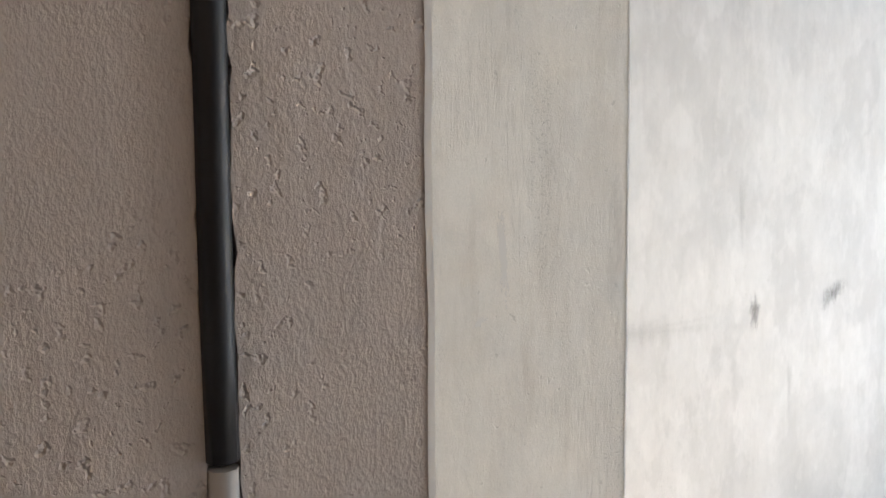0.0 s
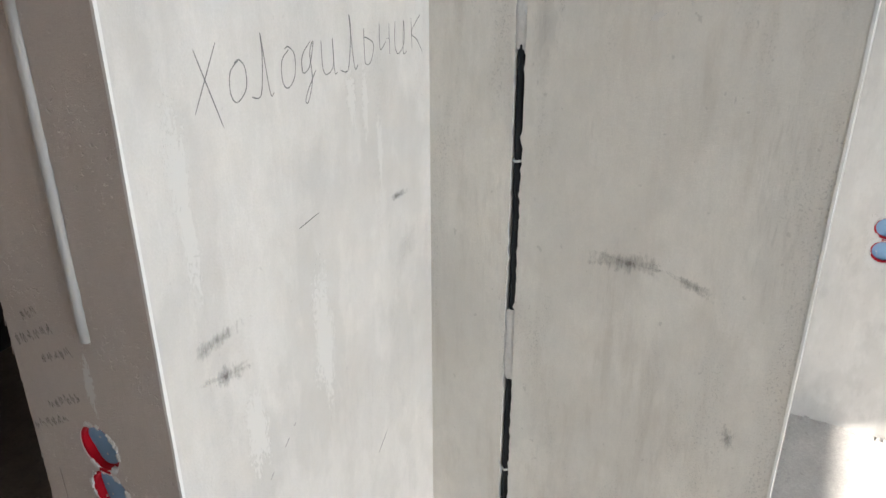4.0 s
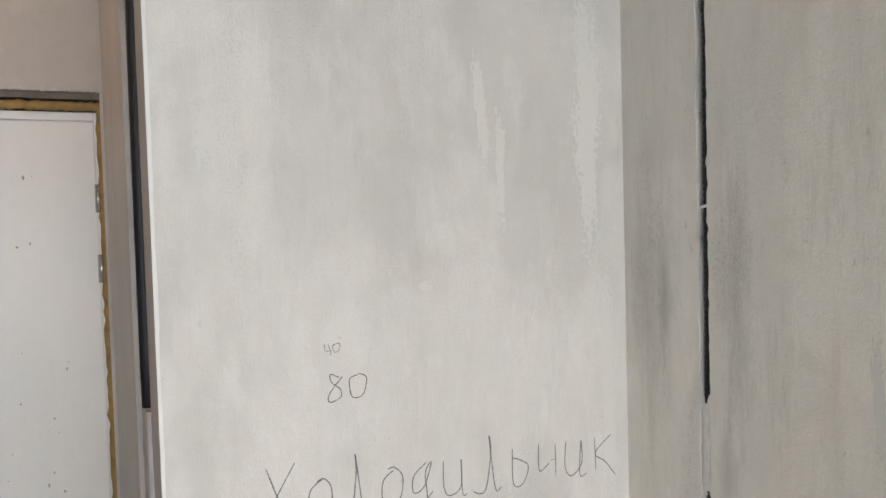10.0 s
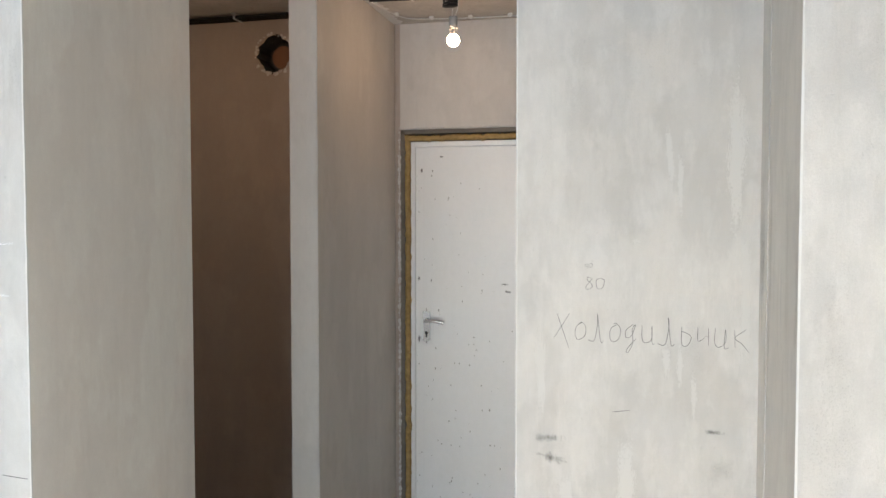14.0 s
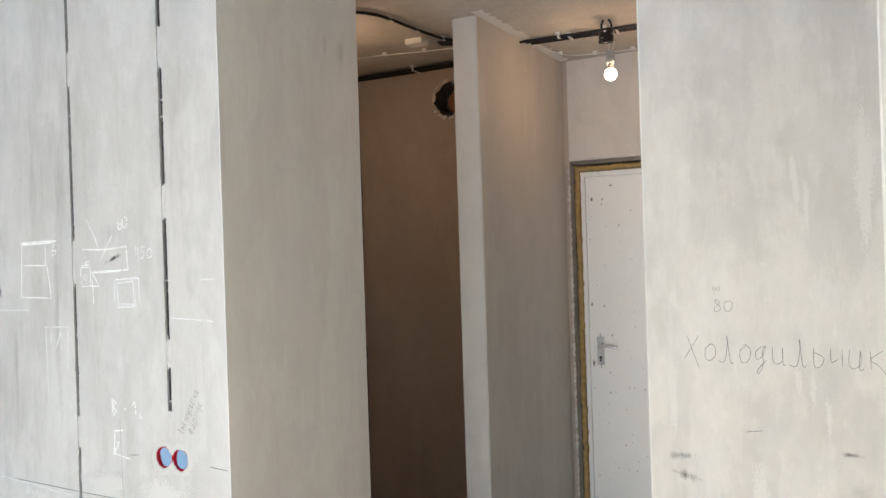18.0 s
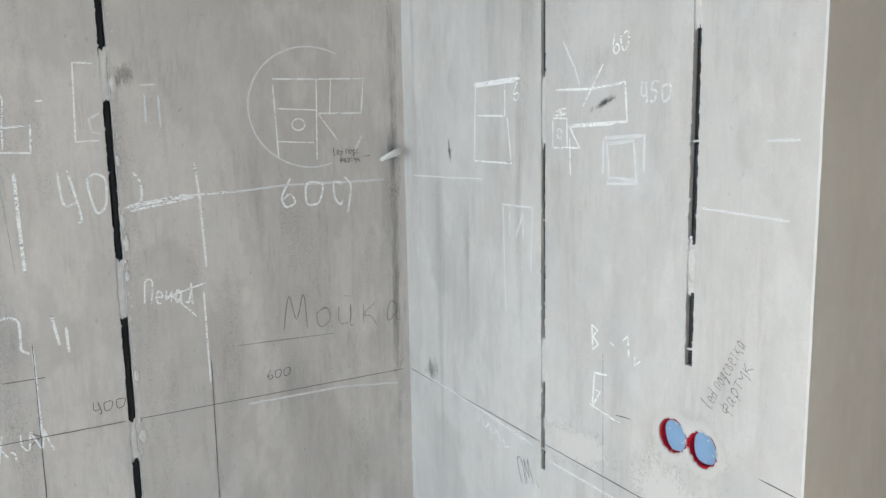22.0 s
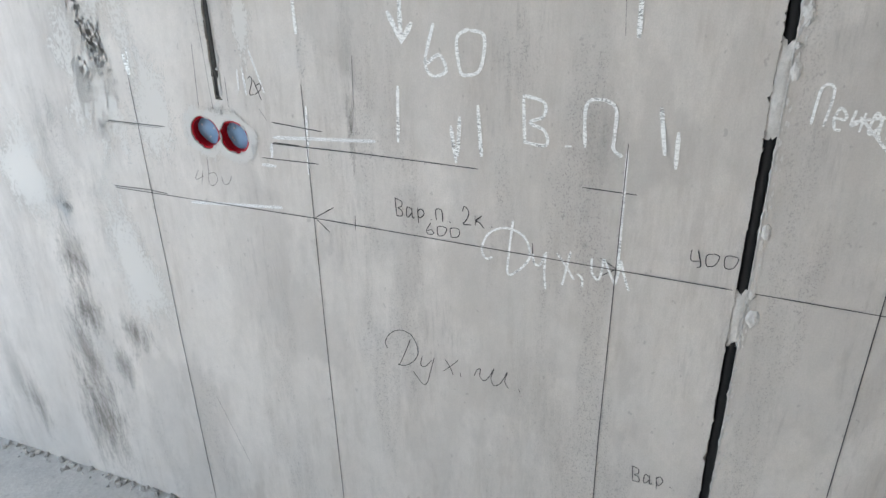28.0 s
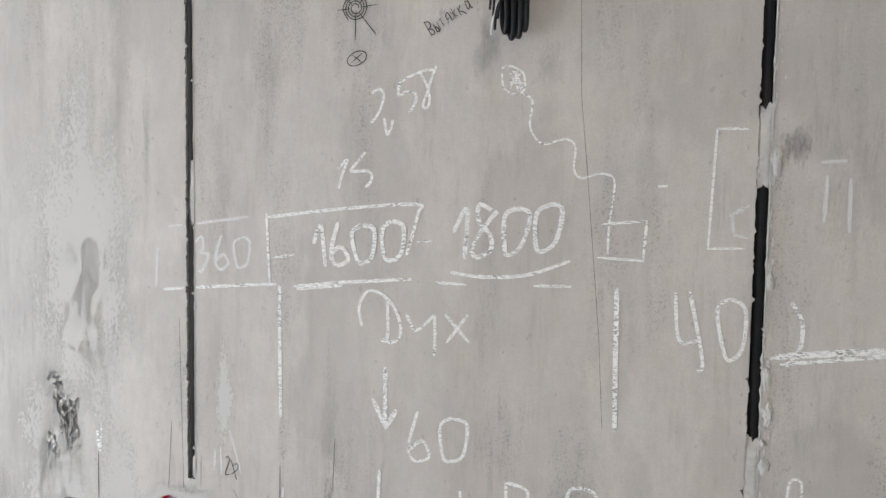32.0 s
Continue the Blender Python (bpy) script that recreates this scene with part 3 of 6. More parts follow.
# ---- walls ----
R = 0.0345  # radius of a socket hole
DEEP = 0.026
G_PIER, G_NICHE, G_D, G_A1, G_A2, G_A3, G_B1, G_B2 = -0.117, 0.161, 0.783, -2.375, -1.372, -1.752, -1.725, -1.296
pier = wall("wall_pier", F_PIER, -YP, 0, 0, H, 0.06, M_PIER, "grey-brown plastered wall end with a conduit chase and two socket holes",
     [(G_PIER - 0.0088, G_PIER + 0.0088, 1.127, H, DEEP)], [(-0.137, 0.966, R, 0.04), (-0.134, 0.894, R, 0.04)], 11, 0.0)
pier.data.materials.append(M_PLASTER)
for f in pier.data.polygons:
    f.material_index = 1 if f.normal.y < -0.9 and f.center.y < 0.001 else 0
solid("wall_fridge", (0.06, 0, 0), (XG, YP, H), M_PLASTER, "pale grey plastered wall marked for the fridge")
niche = wall("wall_niche", F_NICHE, 0, -YC, 0, H, 0.06, M_NICHE, "grey plastered side wall of the fridge niche with a cable chase",
     [(G_NICHE - 0.009, G_NICHE + 0.009, 0.492, H, DEEP)], [(0.156, 0.32, R, 0.04)], 12)
niche.data.materials.append(M_PLASTER)
for f in niche.data.polygons:
    f.material_index = 1 if f.normal.y < -0.9 else 0
solid("wall_side", (XGO + 0.058, YC, 0), (XD + 0.2, YC + 0.12, H), M_PLASTER, "pale grey plastered wall beside the niche")
wall("wall_east", F_D, -YC, -YW, 0, H, 0.2, M_PLASTER, "pale grey plastered wall with two socket holes",
     [(G_D - 0.009, G_D + 0.009, 0.84, H, DEEP)], [(0.78, 0.702, R, 0.04), (0.784, 0.628, R, 0.04)], 13)
wall("wall_west", F_A, YW, YB + 0.08, 0, H, 0.2, M_CEMENT, "grey cement-plastered wall covered with chalk and pencil layout marks",
     [(G_A1 - 0.009, G_A1 + 0.009, 1.19, H, DEEP), (G_A2 - 0.0095, G_A2 + 0.0095, 0.0, H, DEEP), (G_A3 - 0.009, G_A3 + 0.009, 2.06, H, DEEP)],
     [(-2.422, 1.117, R, 0.04), (-2.352, 1.115, R, 0.04)], 14)
wall("wall_worktop", F_B, XA - 0.01, XS - 0.06, 0, H, 0.12, M_BANDED, "pale grey plastered wall with two cable chases and chalk sketches",
     [(G_B1 - 0.0075, G_B1 + 0.0075, 0.9, H, DEEP), (G_B2 - 0.009, G_B2 + 0.009, 1.26, H, DEEP)],
     [(-1.328, 1.117, R, 0.04), (-1.258, 1.116, R, 0.04), (-1.731, 0.746, R, 0.04)], 15)
stub = solid("wall_stub", (XS - 0.06, YB, 0), (XS, YS, H), M_STUB, "smooth grey plastered wall end at the hall")
stub.data.materials.append(M_BANDED)
for f in stub.data.polygons:
    f.material_index = 1 if f.normal.y < -0.9 else 0
solid("wall_stub_hall", (XS - 0.3, YS - 0.1, 0), (XS - 0.06, YS, H), M_HALL, "plastered wall of the side room")

# hall and side rooms
solid("wall_partition", (XP0, YPE, 0), (XP1, YD, H), M_HALL, "narrow plastered hall partition", bevel=0.004)
HX, HZ, HR = -1.565, 2.592, 0.10  # the vent hole
bm = bmesh.new()
rnd = random.Random(21)
outer, mid, inner = [], [], []
for k in range(28):
    w = 2 * math.pi * (k + 0.5) / 28
    x, y = math.cos(w), math.sin(w)
    m = 0.2 / max(abs(x), abs(y))
    rr = HR * rnd.uniform(0.86, 1.12)
    outer.append(bm.verts.new(F_BROWN(HX + m * x, HZ + m * y)))
    mid.append(bm.verts.new(F_BROWN(HX + rr * x, HZ + rr * y)))
    inner.append(bm.verts.new(F_BROWN(HX + rr * 0.95 * x, HZ + rr * 0.95 * y, -0.14)))
for k in range(28):
    q = (k + 1) % 28
    bm.faces.new((outer[k], outer[q], mid[q], mid[k]))
    bm.faces.new((mid[k], mid[q], inner[q], inner[k]))
for cx, cz, k in ((1, 1, 3), (-1, 1, 10), (-1, -1, 17), (1, -1, 24)):
    bm.faces.new((outer[k], bm.verts.new(F_BROWN(HX + 0.2 * cx, HZ + 0.2 * cz)), outer[k + 1]))
bm.faces.ensure_lookup_table()
hole_wall = part("wall_brown_hole", bm, M_ROUGHCAST)
# The sides of the hole get their shade by colour.
hole_wall.data.materials.append(M_DARK_SHADE)
for f in hole_wall.data.polygons:
    f.material_index = 1 if abs(f.normal.y) < 0.5 else 0
tagged(hole_wall, "brown-grey plaster round a knocked-out vent hole", "wall", "", "structure")
solid("wall_brown_top", (XSW, YBR, HZ + 0.2), (XP0, YBR + 0.14, H), M_ROUGHCAST, "brown-grey plastered wall of the dim side room")
solid("wall_brown_low", (XSW, YBR, 0), (XP0, YBR + 0.14, HZ - 0.2), M_ROUGHCAST, "brown-grey plastered wall of the dim side room")
solid("wall_brown_left", (XSW, YBR, HZ - 0.2), (HX - 0.2, YBR + 0.14, HZ + 0.2), M_ROUGHCAST, "brown-grey plastered wall of the dim side room")
solid("wall_brown_right", (HX + 0.2, YBR, HZ - 0.2), (XP0, YBR + 0.14, HZ + 0.2), M_ROUGHCAST, "brown-grey plastered wall of the dim side room")
# Shaft and corner joint are coloured near-black to carry their shade.
solid("wall_brown_back", (XSW, YBR + 0.3, 0), (XP0, YBR + 0.4, H), M_DARK_SHADE, "shaft wall behind the vent hole, darkened for shade")
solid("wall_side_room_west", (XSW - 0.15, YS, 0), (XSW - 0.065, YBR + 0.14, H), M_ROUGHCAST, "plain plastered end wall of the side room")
solid("wall_side_room_gap", (XSW - 0.065, YBR + 0.06, 0), (XSW, YBR + 0.14, H), M_DARK_SHADE, "open joint in the corner of the side room, darkened for shade")
bm, rows, rnd = bmesh.new(), [], random.Random(44)
for i in range(140):
    z, o = H * i / 139, 0.004 + 0.008 * rnd.random() ** 2 + 0.006 * math.sin(0.11 * i)
    rows.append([bm.verts.new((XSW + x, YBR + y, z)) for x, y in ((0.0, -0.003), (-o, 0.0), (-o, 0.012), (0.0, 0.03))])
for a, b in zip(rows, rows[1:]):
    for q in range(3):
        bm.faces.new((a[q], a[q + 1], b[q + 1], b[q]))
tagged(part("broken_plaster_edge", bm, M_ROUGHCAST), "ragged broken edge of the brown plaster", "plaster", "", "structure")
solid("wall_side_room_south", (XSW - 0.15, YS - 0.1, 0), (XS - 0.3, YS, H), M_ROUGHCAST, "plain plastered wall of the side room")
solid("wall_hall_east", (0.04, 1.04, 0), (0.175, YD, H), M_HALL, "plastered hall wall beside the dark doorway", bevel=0.004)
# The dark of the unlit room is put into the wall colour.
solid("wall_dark_room_north", (0.175, YD - 0.1, 0), (2.9, YD, H), M_DARK_SHADE, "plain wall of the unlit room, shade put into its near-black colour")
solid("wall_dark_room_east", (2.8, YP, 0), (2.9, YD - 0.1, H), M_DARK_SHADE, "plain wall of the unlit room, shade put into its near-black colour")
solid("wall_dark_room_south", (XG + 0.06, YP - 0.1, 0), (2.9, YP, H), M_DARK_SHADE, "plain wall of the unlit room, shade put into its near-black colour")
DX0, DX1, DZ = -0.968, 0.03, 2.212
solid("wall_door_left", (XP0 - 0.05, YD, 0), (DX0, YD + 0.25, H), M_ROUGHCAST, "plastered wall beside the entrance door")
solid("wall_door_top", (DX0, YD, DZ), (DX1, YD + 0.25, H), M_HALL, "plastered wall above the entrance door")
solid("wall_door_right", (DX1, YD, 0), (0.175, YD + 0.25, H), M_HALL, "plastered wall beside the entrance door")
# Unseen near-black backing that closes the opening behind the door.
solid("wall_behind_door", (XP1, YD + 0.25, 0), (0.175, YD + 0.35, H), M_DARK_SHADE, "unseen dark backing behind the entrance door")
solid("ceiling", (-2.7, YW - 0.3, H), (3.1, YD + 0.4, H + 0.2), M_CEIL, "bare grey concrete ceiling slab", category="ceiling")
solid("floor_slab", (-2.7, YW - 0.3, -0.3), (3.1, YD + 0.4, -0.06), M_FLOOR, "concrete floor slab", category="floor")

# ---- window wall ----
WX0, WX1, WZ0, WZ1 = -1.98, 0.62, 0.12, 2.53
solid("wall_south_left", (XA - 0.2, YW - 0.25, 0), (WX0, YW, H), M_PLASTER, "plastered window wall")
solid("wall_south_right", (WX1, YW - 0.25, 0), (XD + 0.2, YW, H), M_PLASTER, "plastered window wall")
solid("wall_south_top", (WX0, YW - 0.25, WZ1), (WX1, YW, H), M_PLASTER, "plastered window lintel")
solid("wall_south_sill", (WX0, YW - 0.25, 0), (WX1, YW, WZ0), M_PLASTER, "plastered window sill wall")
window = tagged(thing("window_1", (WX0, YW - 0.1, WZ0)), "wide white-framed window with clear and tinted panes", "window", "", "structure")


def bar(x0, x1, z0, z1, name="window_frame"):
    bm = bmesh.new()
    box(bm, (x0, YW - 0.135, z0), (x1, YW - 0.065, z1))
    bmesh.ops.bevel(bm, geom=bm.edges[:], offset=0.006, segments=1, affect="EDGES")
    under(part(name, bm, M_FRAME), window)


def pane(x0, x1, z0, z1, material):
    bm = bmesh.new()
    box(bm, (x0, YW - 0.104, z0), (x1, YW - 0.096, z1))
    under(part("pane", bm, material), window)


for a, b in ((WX0, WX0 + 0.06), (-1.033, -0.968), (-0.924, -0.795), (-0.53, -0.318), (WX1 - 0.06, WX1)):
    bar(a, b, WZ0, WZ1)
for a, b, top in ((WX0 + 0.06, -1.033, WZ1 - 0.06), (-0.795, -0.53, 2.385)):
    bar(a, b, top, WZ1)
    bar(a, b, WZ0, WZ0 + 0.06)
bar(-0.318, WX1 - 0.06, 2.32, WZ1)
bar(-0.318, WX1 - 0.06, WZ0, WZ0 + 0.06)
pane(WX0 + 0.06, -1.033, WZ0 + 0.06, WZ1 - 0.06, M_GLASS)
pane(-0.968, -0.924, WZ0, WZ1, M_GLASS_MAUVE)
pane(-0.795, -0.53, WZ0 + 0.06, 2.385, M_GLASS_GREEN)
pane(-0.318, WX1 - 0.06, WZ0 + 0.06, 2.32, M_GLASS)
solid("ground", (-120, -200, -9.2), (120, YW - 6, -9.0), M_FLOOR, "grey ground outside far below", category="ground")

# ---- corner beads ----
for x, y in ((0.0, 0.0), (XGO, YC), (XS, YB)):
    bm = bmesh.new()
    n = 60
    rows = []
    for i in range(n + 1):
        z = H * i / n
        j = rnd.gauss(0, 0.0004)
        out = 0.0008
        sx = 1 if x == XS else -1
        rows.append([bm.verts.new(p) for p in ((x - sx * 0.0035 + j, y - out, z), (x + sx * out, y - out + j, z), (x + sx * out, y + 0.0035 + j, z))])
    for p, q in zip(rows, rows[1:]):
        bm.faces.new((p[0], p[1], q[1], q[0]))
        bm.faces.new((p[1], p[2], q[2], q[1]))
    tagged(part("trim_corner_bead", bm, M_BEAD), "pale metal corner bead along a plastered edge", "trim", "", "structure")

# ---- floor ----
def rough(x, y, s, octaves=4):
    return noise.fractal(Vector((x * s, y * s, 3.7)), 0.9, 2.0, octaves)


def floor_height(x, y):
    h = 0.0018 * rough(x, y, 6) + 0.0009 * rough(x, y, 40, 3)
    if -0.04 < x < 0.66 and -0.6 < y < 0.0:
        inside = min(1.0, (x + 0.04) / 0.05)
        patchy = max(0.25, min(1.0, 0.7 + 1.2 * rough(x, y + 3, 5, 2) + 1.2 * max(0.0, 0.25 - x)))
        h += inside * (0.0022 * rough(x, y, 16) + patchy * (0.0009 * rough(x, y, 75, 3) + 0.0008 * rough(x, y, 170, 2)))
        lump = max(0.0, 1 - abs(x - 0.06 + 0.10 * (y + 0.25)) / (0.13 - 0.12 * y)) * min(1.0, -y / 0.06)
        h += lump * (0.004 + 0.009 * max(-0.5, rough(x + 5, y, 13)) + 0.006 * rough(x, y, 42, 3) + 0.0045 * rough(x, y, 110, 3))
        for cx, cy, r, k in ((0.045, -0.285, 0.036, 0.010), (0.095, -0.325, 0.018, 0.007), (0.20, -0.345, 0.02, 0.006), (0.025, -0.16, 0.022, 0.006), (0.12, -0.40, 0.016, 0.006)):
            d = math.hypot(x - cx, y - cy) / r
            h += k * (math.exp(-((d - 1.0) / 0.22) ** 2) * (0.7 + 0.6 * rough(x, y, 30, 2)) - 0.35 * max(0.0, 1 - d))
        for cx, cy, r in ((0.40, -0.28, 0.007), (0.49, -0.14, 0.006), (0.52, -0.36, 0.008), (0.33, -0.10, 0.005), (0.45, -0.42, 0.005), (0.30, -0.30, 0.006)):
            d = math.hypot(x - cx, y - cy) / r
            h -= 0.004 * max(0.0, 1 - d * d)
        near = max(0.0, 1 - (-y) / 0.06) + max(0.0, 1 - (XG + LEAN * y - x) / 0.07)
        h += min(1.0, near) ** 1.5 * (0.006 + 0.008 * rough(x, y, 55, 3) + 0.007 * rough(x, y, 140, 2))
    if -0.05 < x < 0.62:
        e = -0.468 + 0.014 * rough(x, 0.3, 7)
        if y < e:
            h -= 0.004 * min(1.0, (e - y) / 0.008)
        h -= 0.006 * max(0.0, 1 - abs(y - e) / 0.004) * max(0.0, min(1.0, 0.5 + 3.0 * rough(x, 7.7, 18, 2)))
        h += 0.005 * math.exp(-((y - e) / 0.009) ** 2) * max(0.0, 0.5 + rough(x, y, 25))
    if -0.9 < x < 0.6:
        c = -0.613 + 0.008 * rough(x, 9.1, 9) + 0.005 * rough(x, 1.7, 55, 3)
        w = 0.013 + 0.006 * rough(x, 4.4, 22) + 0.006 * rough(x, 2.9, 90, 3)
        h -= 0.05 * max(0.0, 1 - (abs(y - c) / max(0.006, w)) ** 3)
    if 0.54 < x < 0.68 and -0.66 < y < -0.46:
        h += 0.011 * max(0.0, rough(x, y, 30)) + 0.004 * rough(x, y, 90, 2)
    if 0.2 < y < 1.1:
        c = -0.012 + 0.014 * rough(1.1, y, 6)
        h -= 0.012 * max(0.0, 1 - (abs(x - c) / 0.008) ** 2)
        if x > c:
            h -= 0.003
    return h


FX0, FX1, FY0, FY1 = -1.0, XD, -1.75, 1.25


def steps(a, b, fine0, fine1):
    """Grid lines from a to b, closer together between fine0 and fine1."""
    out, v = [a], a
    while v < b - 0.012:
        v += 0.0027 if fine0 < v < fine1 else 0.0115
        out.append(v)
    return out + [b]


gx, gy = steps(FX0, FX1, -0.05, 0.645), steps(FY0, FY1, -0.665, 0.005)
nx, ny = len(gx) - 1, len(gy) - 1
verts, faces = [], []
grains = random.Random(31)
for i, x in enumerate(gx):
    for j, y in enumerate(gy):
        edge = min(1.0, min(i, nx - i, j, ny - j) / 4.0)
        loose = 0.0
        if -0.03 < x < 0.64 and -0.655 < y < -0.005:
            loose = 0.5 * grains.gauss(0, 0.0005 + 0.0011 * max(0.0, 1 - abs(x - 0.07) / 0.15) + 0.0009 * max(0.0, 1 + y / 0.06) + 0.0009 * max(0.0, 1 - (XG + LEAN * y - x) / 0.07) + (0.0007 if y < -0.46 else 0))
        verts.append((x, y, edge * floor_height(x, y) + loose))
for i in range(nx):
    for j in range(ny):
        a = i * (ny + 1) + j
        faces.append((a, a + ny + 1, a + ny + 2, a + 1))
me = bpy.data.meshes.new("floor")
me.from_pydata(verts, [], faces)
me.materials.append(M_FLOOR)
me.polygons.foreach_set("use_smooth", [True] * len(faces))
me.materials.append(M_RAW)
me.materials.append(M_FLOOR_HALL)
for f in me.polygons:
    x, y, _ = f.center
    f.material_index = 1 if -0.02 + 0.02 * rough(0.4, y, 14) < x < XG and -0.465 + 0.014 * rough(x, 0.3, 7) < y < 0.0 or abs(y + 0.613) < 0.016 and -0.9 < x < XG else 2 if y > 0.13 + 0.03 * rough(x, 2.2, 5) and x < 1.2 else 0
tagged(new("floor", me), "dusty grey screed floor with a rough patch and an open joint", "floor", "", "structure")
for lo, hi in (((-2.7, YW - 0.25), (FX0, YD + 0.3)), ((FX1, YW - 0.25), (2.95, YD + 0.3)), ((FX0, YW - 0.25), (FX1, FY0)), ((FX0, FY1), (FX1, YD + 0.3))):
    solid("floor_plain", (*lo, -0.06), (*hi, 0.0), M_FLOOR_HALL if lo == (FX0, FY1) else M_FLOOR, "dusty grey concrete screed floor", category="floor")


# ---- debris along the walls ----
def crumbs(name, a, b, count, most, spread, seed, label):
    """Mortar crumbs along a line on the floor; spread: how far off it they lie, to its left if negative."""
    rnd = random.Random(seed)
    bm = bmesh.new()
    a, b = Vector((*a, 0)), Vector((*b, 0))
    side = (b - a).normalized().cross(Vector((0, 0, 1)))
    for _ in range(count):
        p = a.lerp(b, rnd.random()) + side * spread * abs(rnd.gauss(0, 0.45))
        r = most * (0.25 + 0.75 * rnd.random() ** 3)
        p.z = floor_height(p.x, p.y) if FX0 < p.x < FX1 and FY0 < p.y < FY1 else 0.0
        ring = []
        for z, k in ((-0.3, 1.0), (0.35, 0.85)):
            ring.append([bm.verts.new(p + Vector((r * k * rnd.uniform(0.7, 1.1) * math.cos(w), r * k * rnd.uniform(0.7, 1.1) * math.sin(w), r * z + r * 0.25)))
                         for w in (1.257 * q + rnd.uniform(-0.3, 0.3) for q in range(5))])
        top = bm.verts.new(p + Vector((rnd.uniform(-0.2, 0.2) * r, rnd.uniform(-0.2, 0.2) * r, r * 0.95)))
        for q in range(5):
            bm.faces.new((ring[0][q], ring[0][(q + 1) % 5], ring[1][(q + 1) % 5], ring[1][q]))
            bm.faces.new((ring[1][q], ring[1][(q + 1) % 5], top))
    return tagged(part(name, bm, M_CRUMB), label, "debris", "", "stuff")


crumbs("mortar_debris", (0.0, 0.0), (XG, 0.0), 1700, 0.0062, 0.032, 1, "grey mortar crumbs along the foot of the wall")
crumbs("mortar_debris", (XG, 0.0), (XGO, YC), 1700, 0.0062, 0.034, 2, "grey mortar crumbs along the foot of the wall")
crumbs("mortar_debris", (XGO, YC), (XD, YC), 500, 0.005, 0.025, 3, "grey mortar crumbs along the foot of the wall")
crumbs("mortar_debris", (XD, YC), (XD, -2.2), 300, 0.008, 0.03, 4, "grey mortar crumbs along the foot of the wall")
crumbs("mortar_debris", (0.0, YP), (0.0, 0.0), 260, 0.004, 0.03, 5, "grey mortar crumbs along the foot of the wall")
crumbs("mortar_debris", (0.03, -0.02), (0.05, -0.46), 900, 0.0032, -0.10, 6, "lumps of mortar on the rough floor")
crumbs("mortar_debris", (0.14, -0.24), (0.6, -0.24), 420, 0.0035, 0.25, 7, "small grit on the rough floor")
crumbs("mortar_debris", (0.54, -0.47), (0.58, -0.64), 500, 0.006, 0.05, 8, "broken mortar at the end of the open joint")
crumbs("mortar_debris", (-0.7, -0.632), (0.56, -0.632), 70, 0.0035, 0.02, 9, "grit along the open floor joint")
crumbs("mortar_debris", (-0.02, 1.0), (-0.02, 0.27), 120, 0.005, 0.02, 10, "grit along the floor crack")
crumbs("mortar_debris", (0.7, -1.0), (1.9, -1.0), 90, 0.004, 0.35, 11, "scattered grit on the floor")
crumbs("mortar_debris", (XA, YW), (XA, YB), 700, 0.012, 0.045, 12, "grey mortar crumbs along the foot of the wall")
crumbs("mortar_debris", (0.04, 1.04), (0.175, 1.04), 40, 0.012, 0.05, 13, "broken mortar at the foot of the hall wall")
crumbs("mortar_debris", (-0.9, 0.3), (-0.1, 0.3), 120, 0.004, 0.4, 14, "scattered grit on the hall floor")


# ---- conduits, patches and clips in the chases ----
def conduit(face, u, z0, z1, r, material, label, seed, ribbed=True, proud=-0.0036):
    bm = bmesh.new()
    rnd = random.Random(seed)
    n = max(4, int((z1 - z0) / 0.004)) if ribbed else max(4, int((z1 - z0) / 0.05))
    pts, off = [], 0.0
    for i in range(n + 1):
        z = z0 + (z1 - z0) * i / n
        off = 0.0007 * math.sin(z * 7.0 + seed) + 0.0003 * math.sin(z * 23 + seed)
        pts.append(face(u + off, z, proud - r + 0.0007 * math.sin(z * 5 + seed)))
    tube(bm, pts, r, 8, 0.0009 if ribbed else 0.0)
    return tagged(part("cable_conduit", bm, material), label, "conduit", "cable conduits in the chases")


def patch(face, u, half, z0, z1, seed):
    """Mortar that fills a stretch of a chase."""
    rnd = random.Random(seed)
    bm, rows = bmesh.new(), []
    n = max(3, int((z1 - z0) / 0.012))
    ws = (-1.0, -0.9, -0.4, 0.3, 0.9, 1.0)
    for i in range(n + 1):
        z = z0 + (z1 - z0) * i / n
        end = min(1.0, min(i, n - i) / 1.5)
        row = []
        for q, w in enumerate(ws):
            d = -0.0035 if q in (0, 5) else (-0.0012 + rnd.gauss(0, 0.0006) - 0.004 * (1 - end))
            k = 1.0 + (rnd.uniform(-0.02, 0.06) if q in (0, 5) else 0)
            row.append(bm.verts.new(face(u + half * w * k * (0.96 if end < 1 and q in (0, 5) else 1), z + (rnd.uniform(-0.006, 0.006) if i in (0, n) else 0), min(d, 0.0008))))
        rows.append(row)
    for a, b in zip(rows, rows[1:]):
        for q in range(len(ws) - 1):
            f = bm.faces.new((a[q], a[q + 1], b[q + 1], b[q]))
            f.smooth = True
    deep = [bm.verts.new(face(u + half * w, z, -DEEP)) for w, z in ((-0.95, z0), (0.95, z0), (0.95, z1), (-0.95, z1))]
    bm.faces.new((rows[0][1], rows[0][4], deep[1], deep[0]))
    bm.faces.new((rows[-1][4], rows[-1][1], deep[3], deep[2]))
    return tagged(part("mortar_patch", bm, M_PATCH), "pale mortar patch filling a stretch of the cable chase", "mortar patch", "mortar patches in the chases")


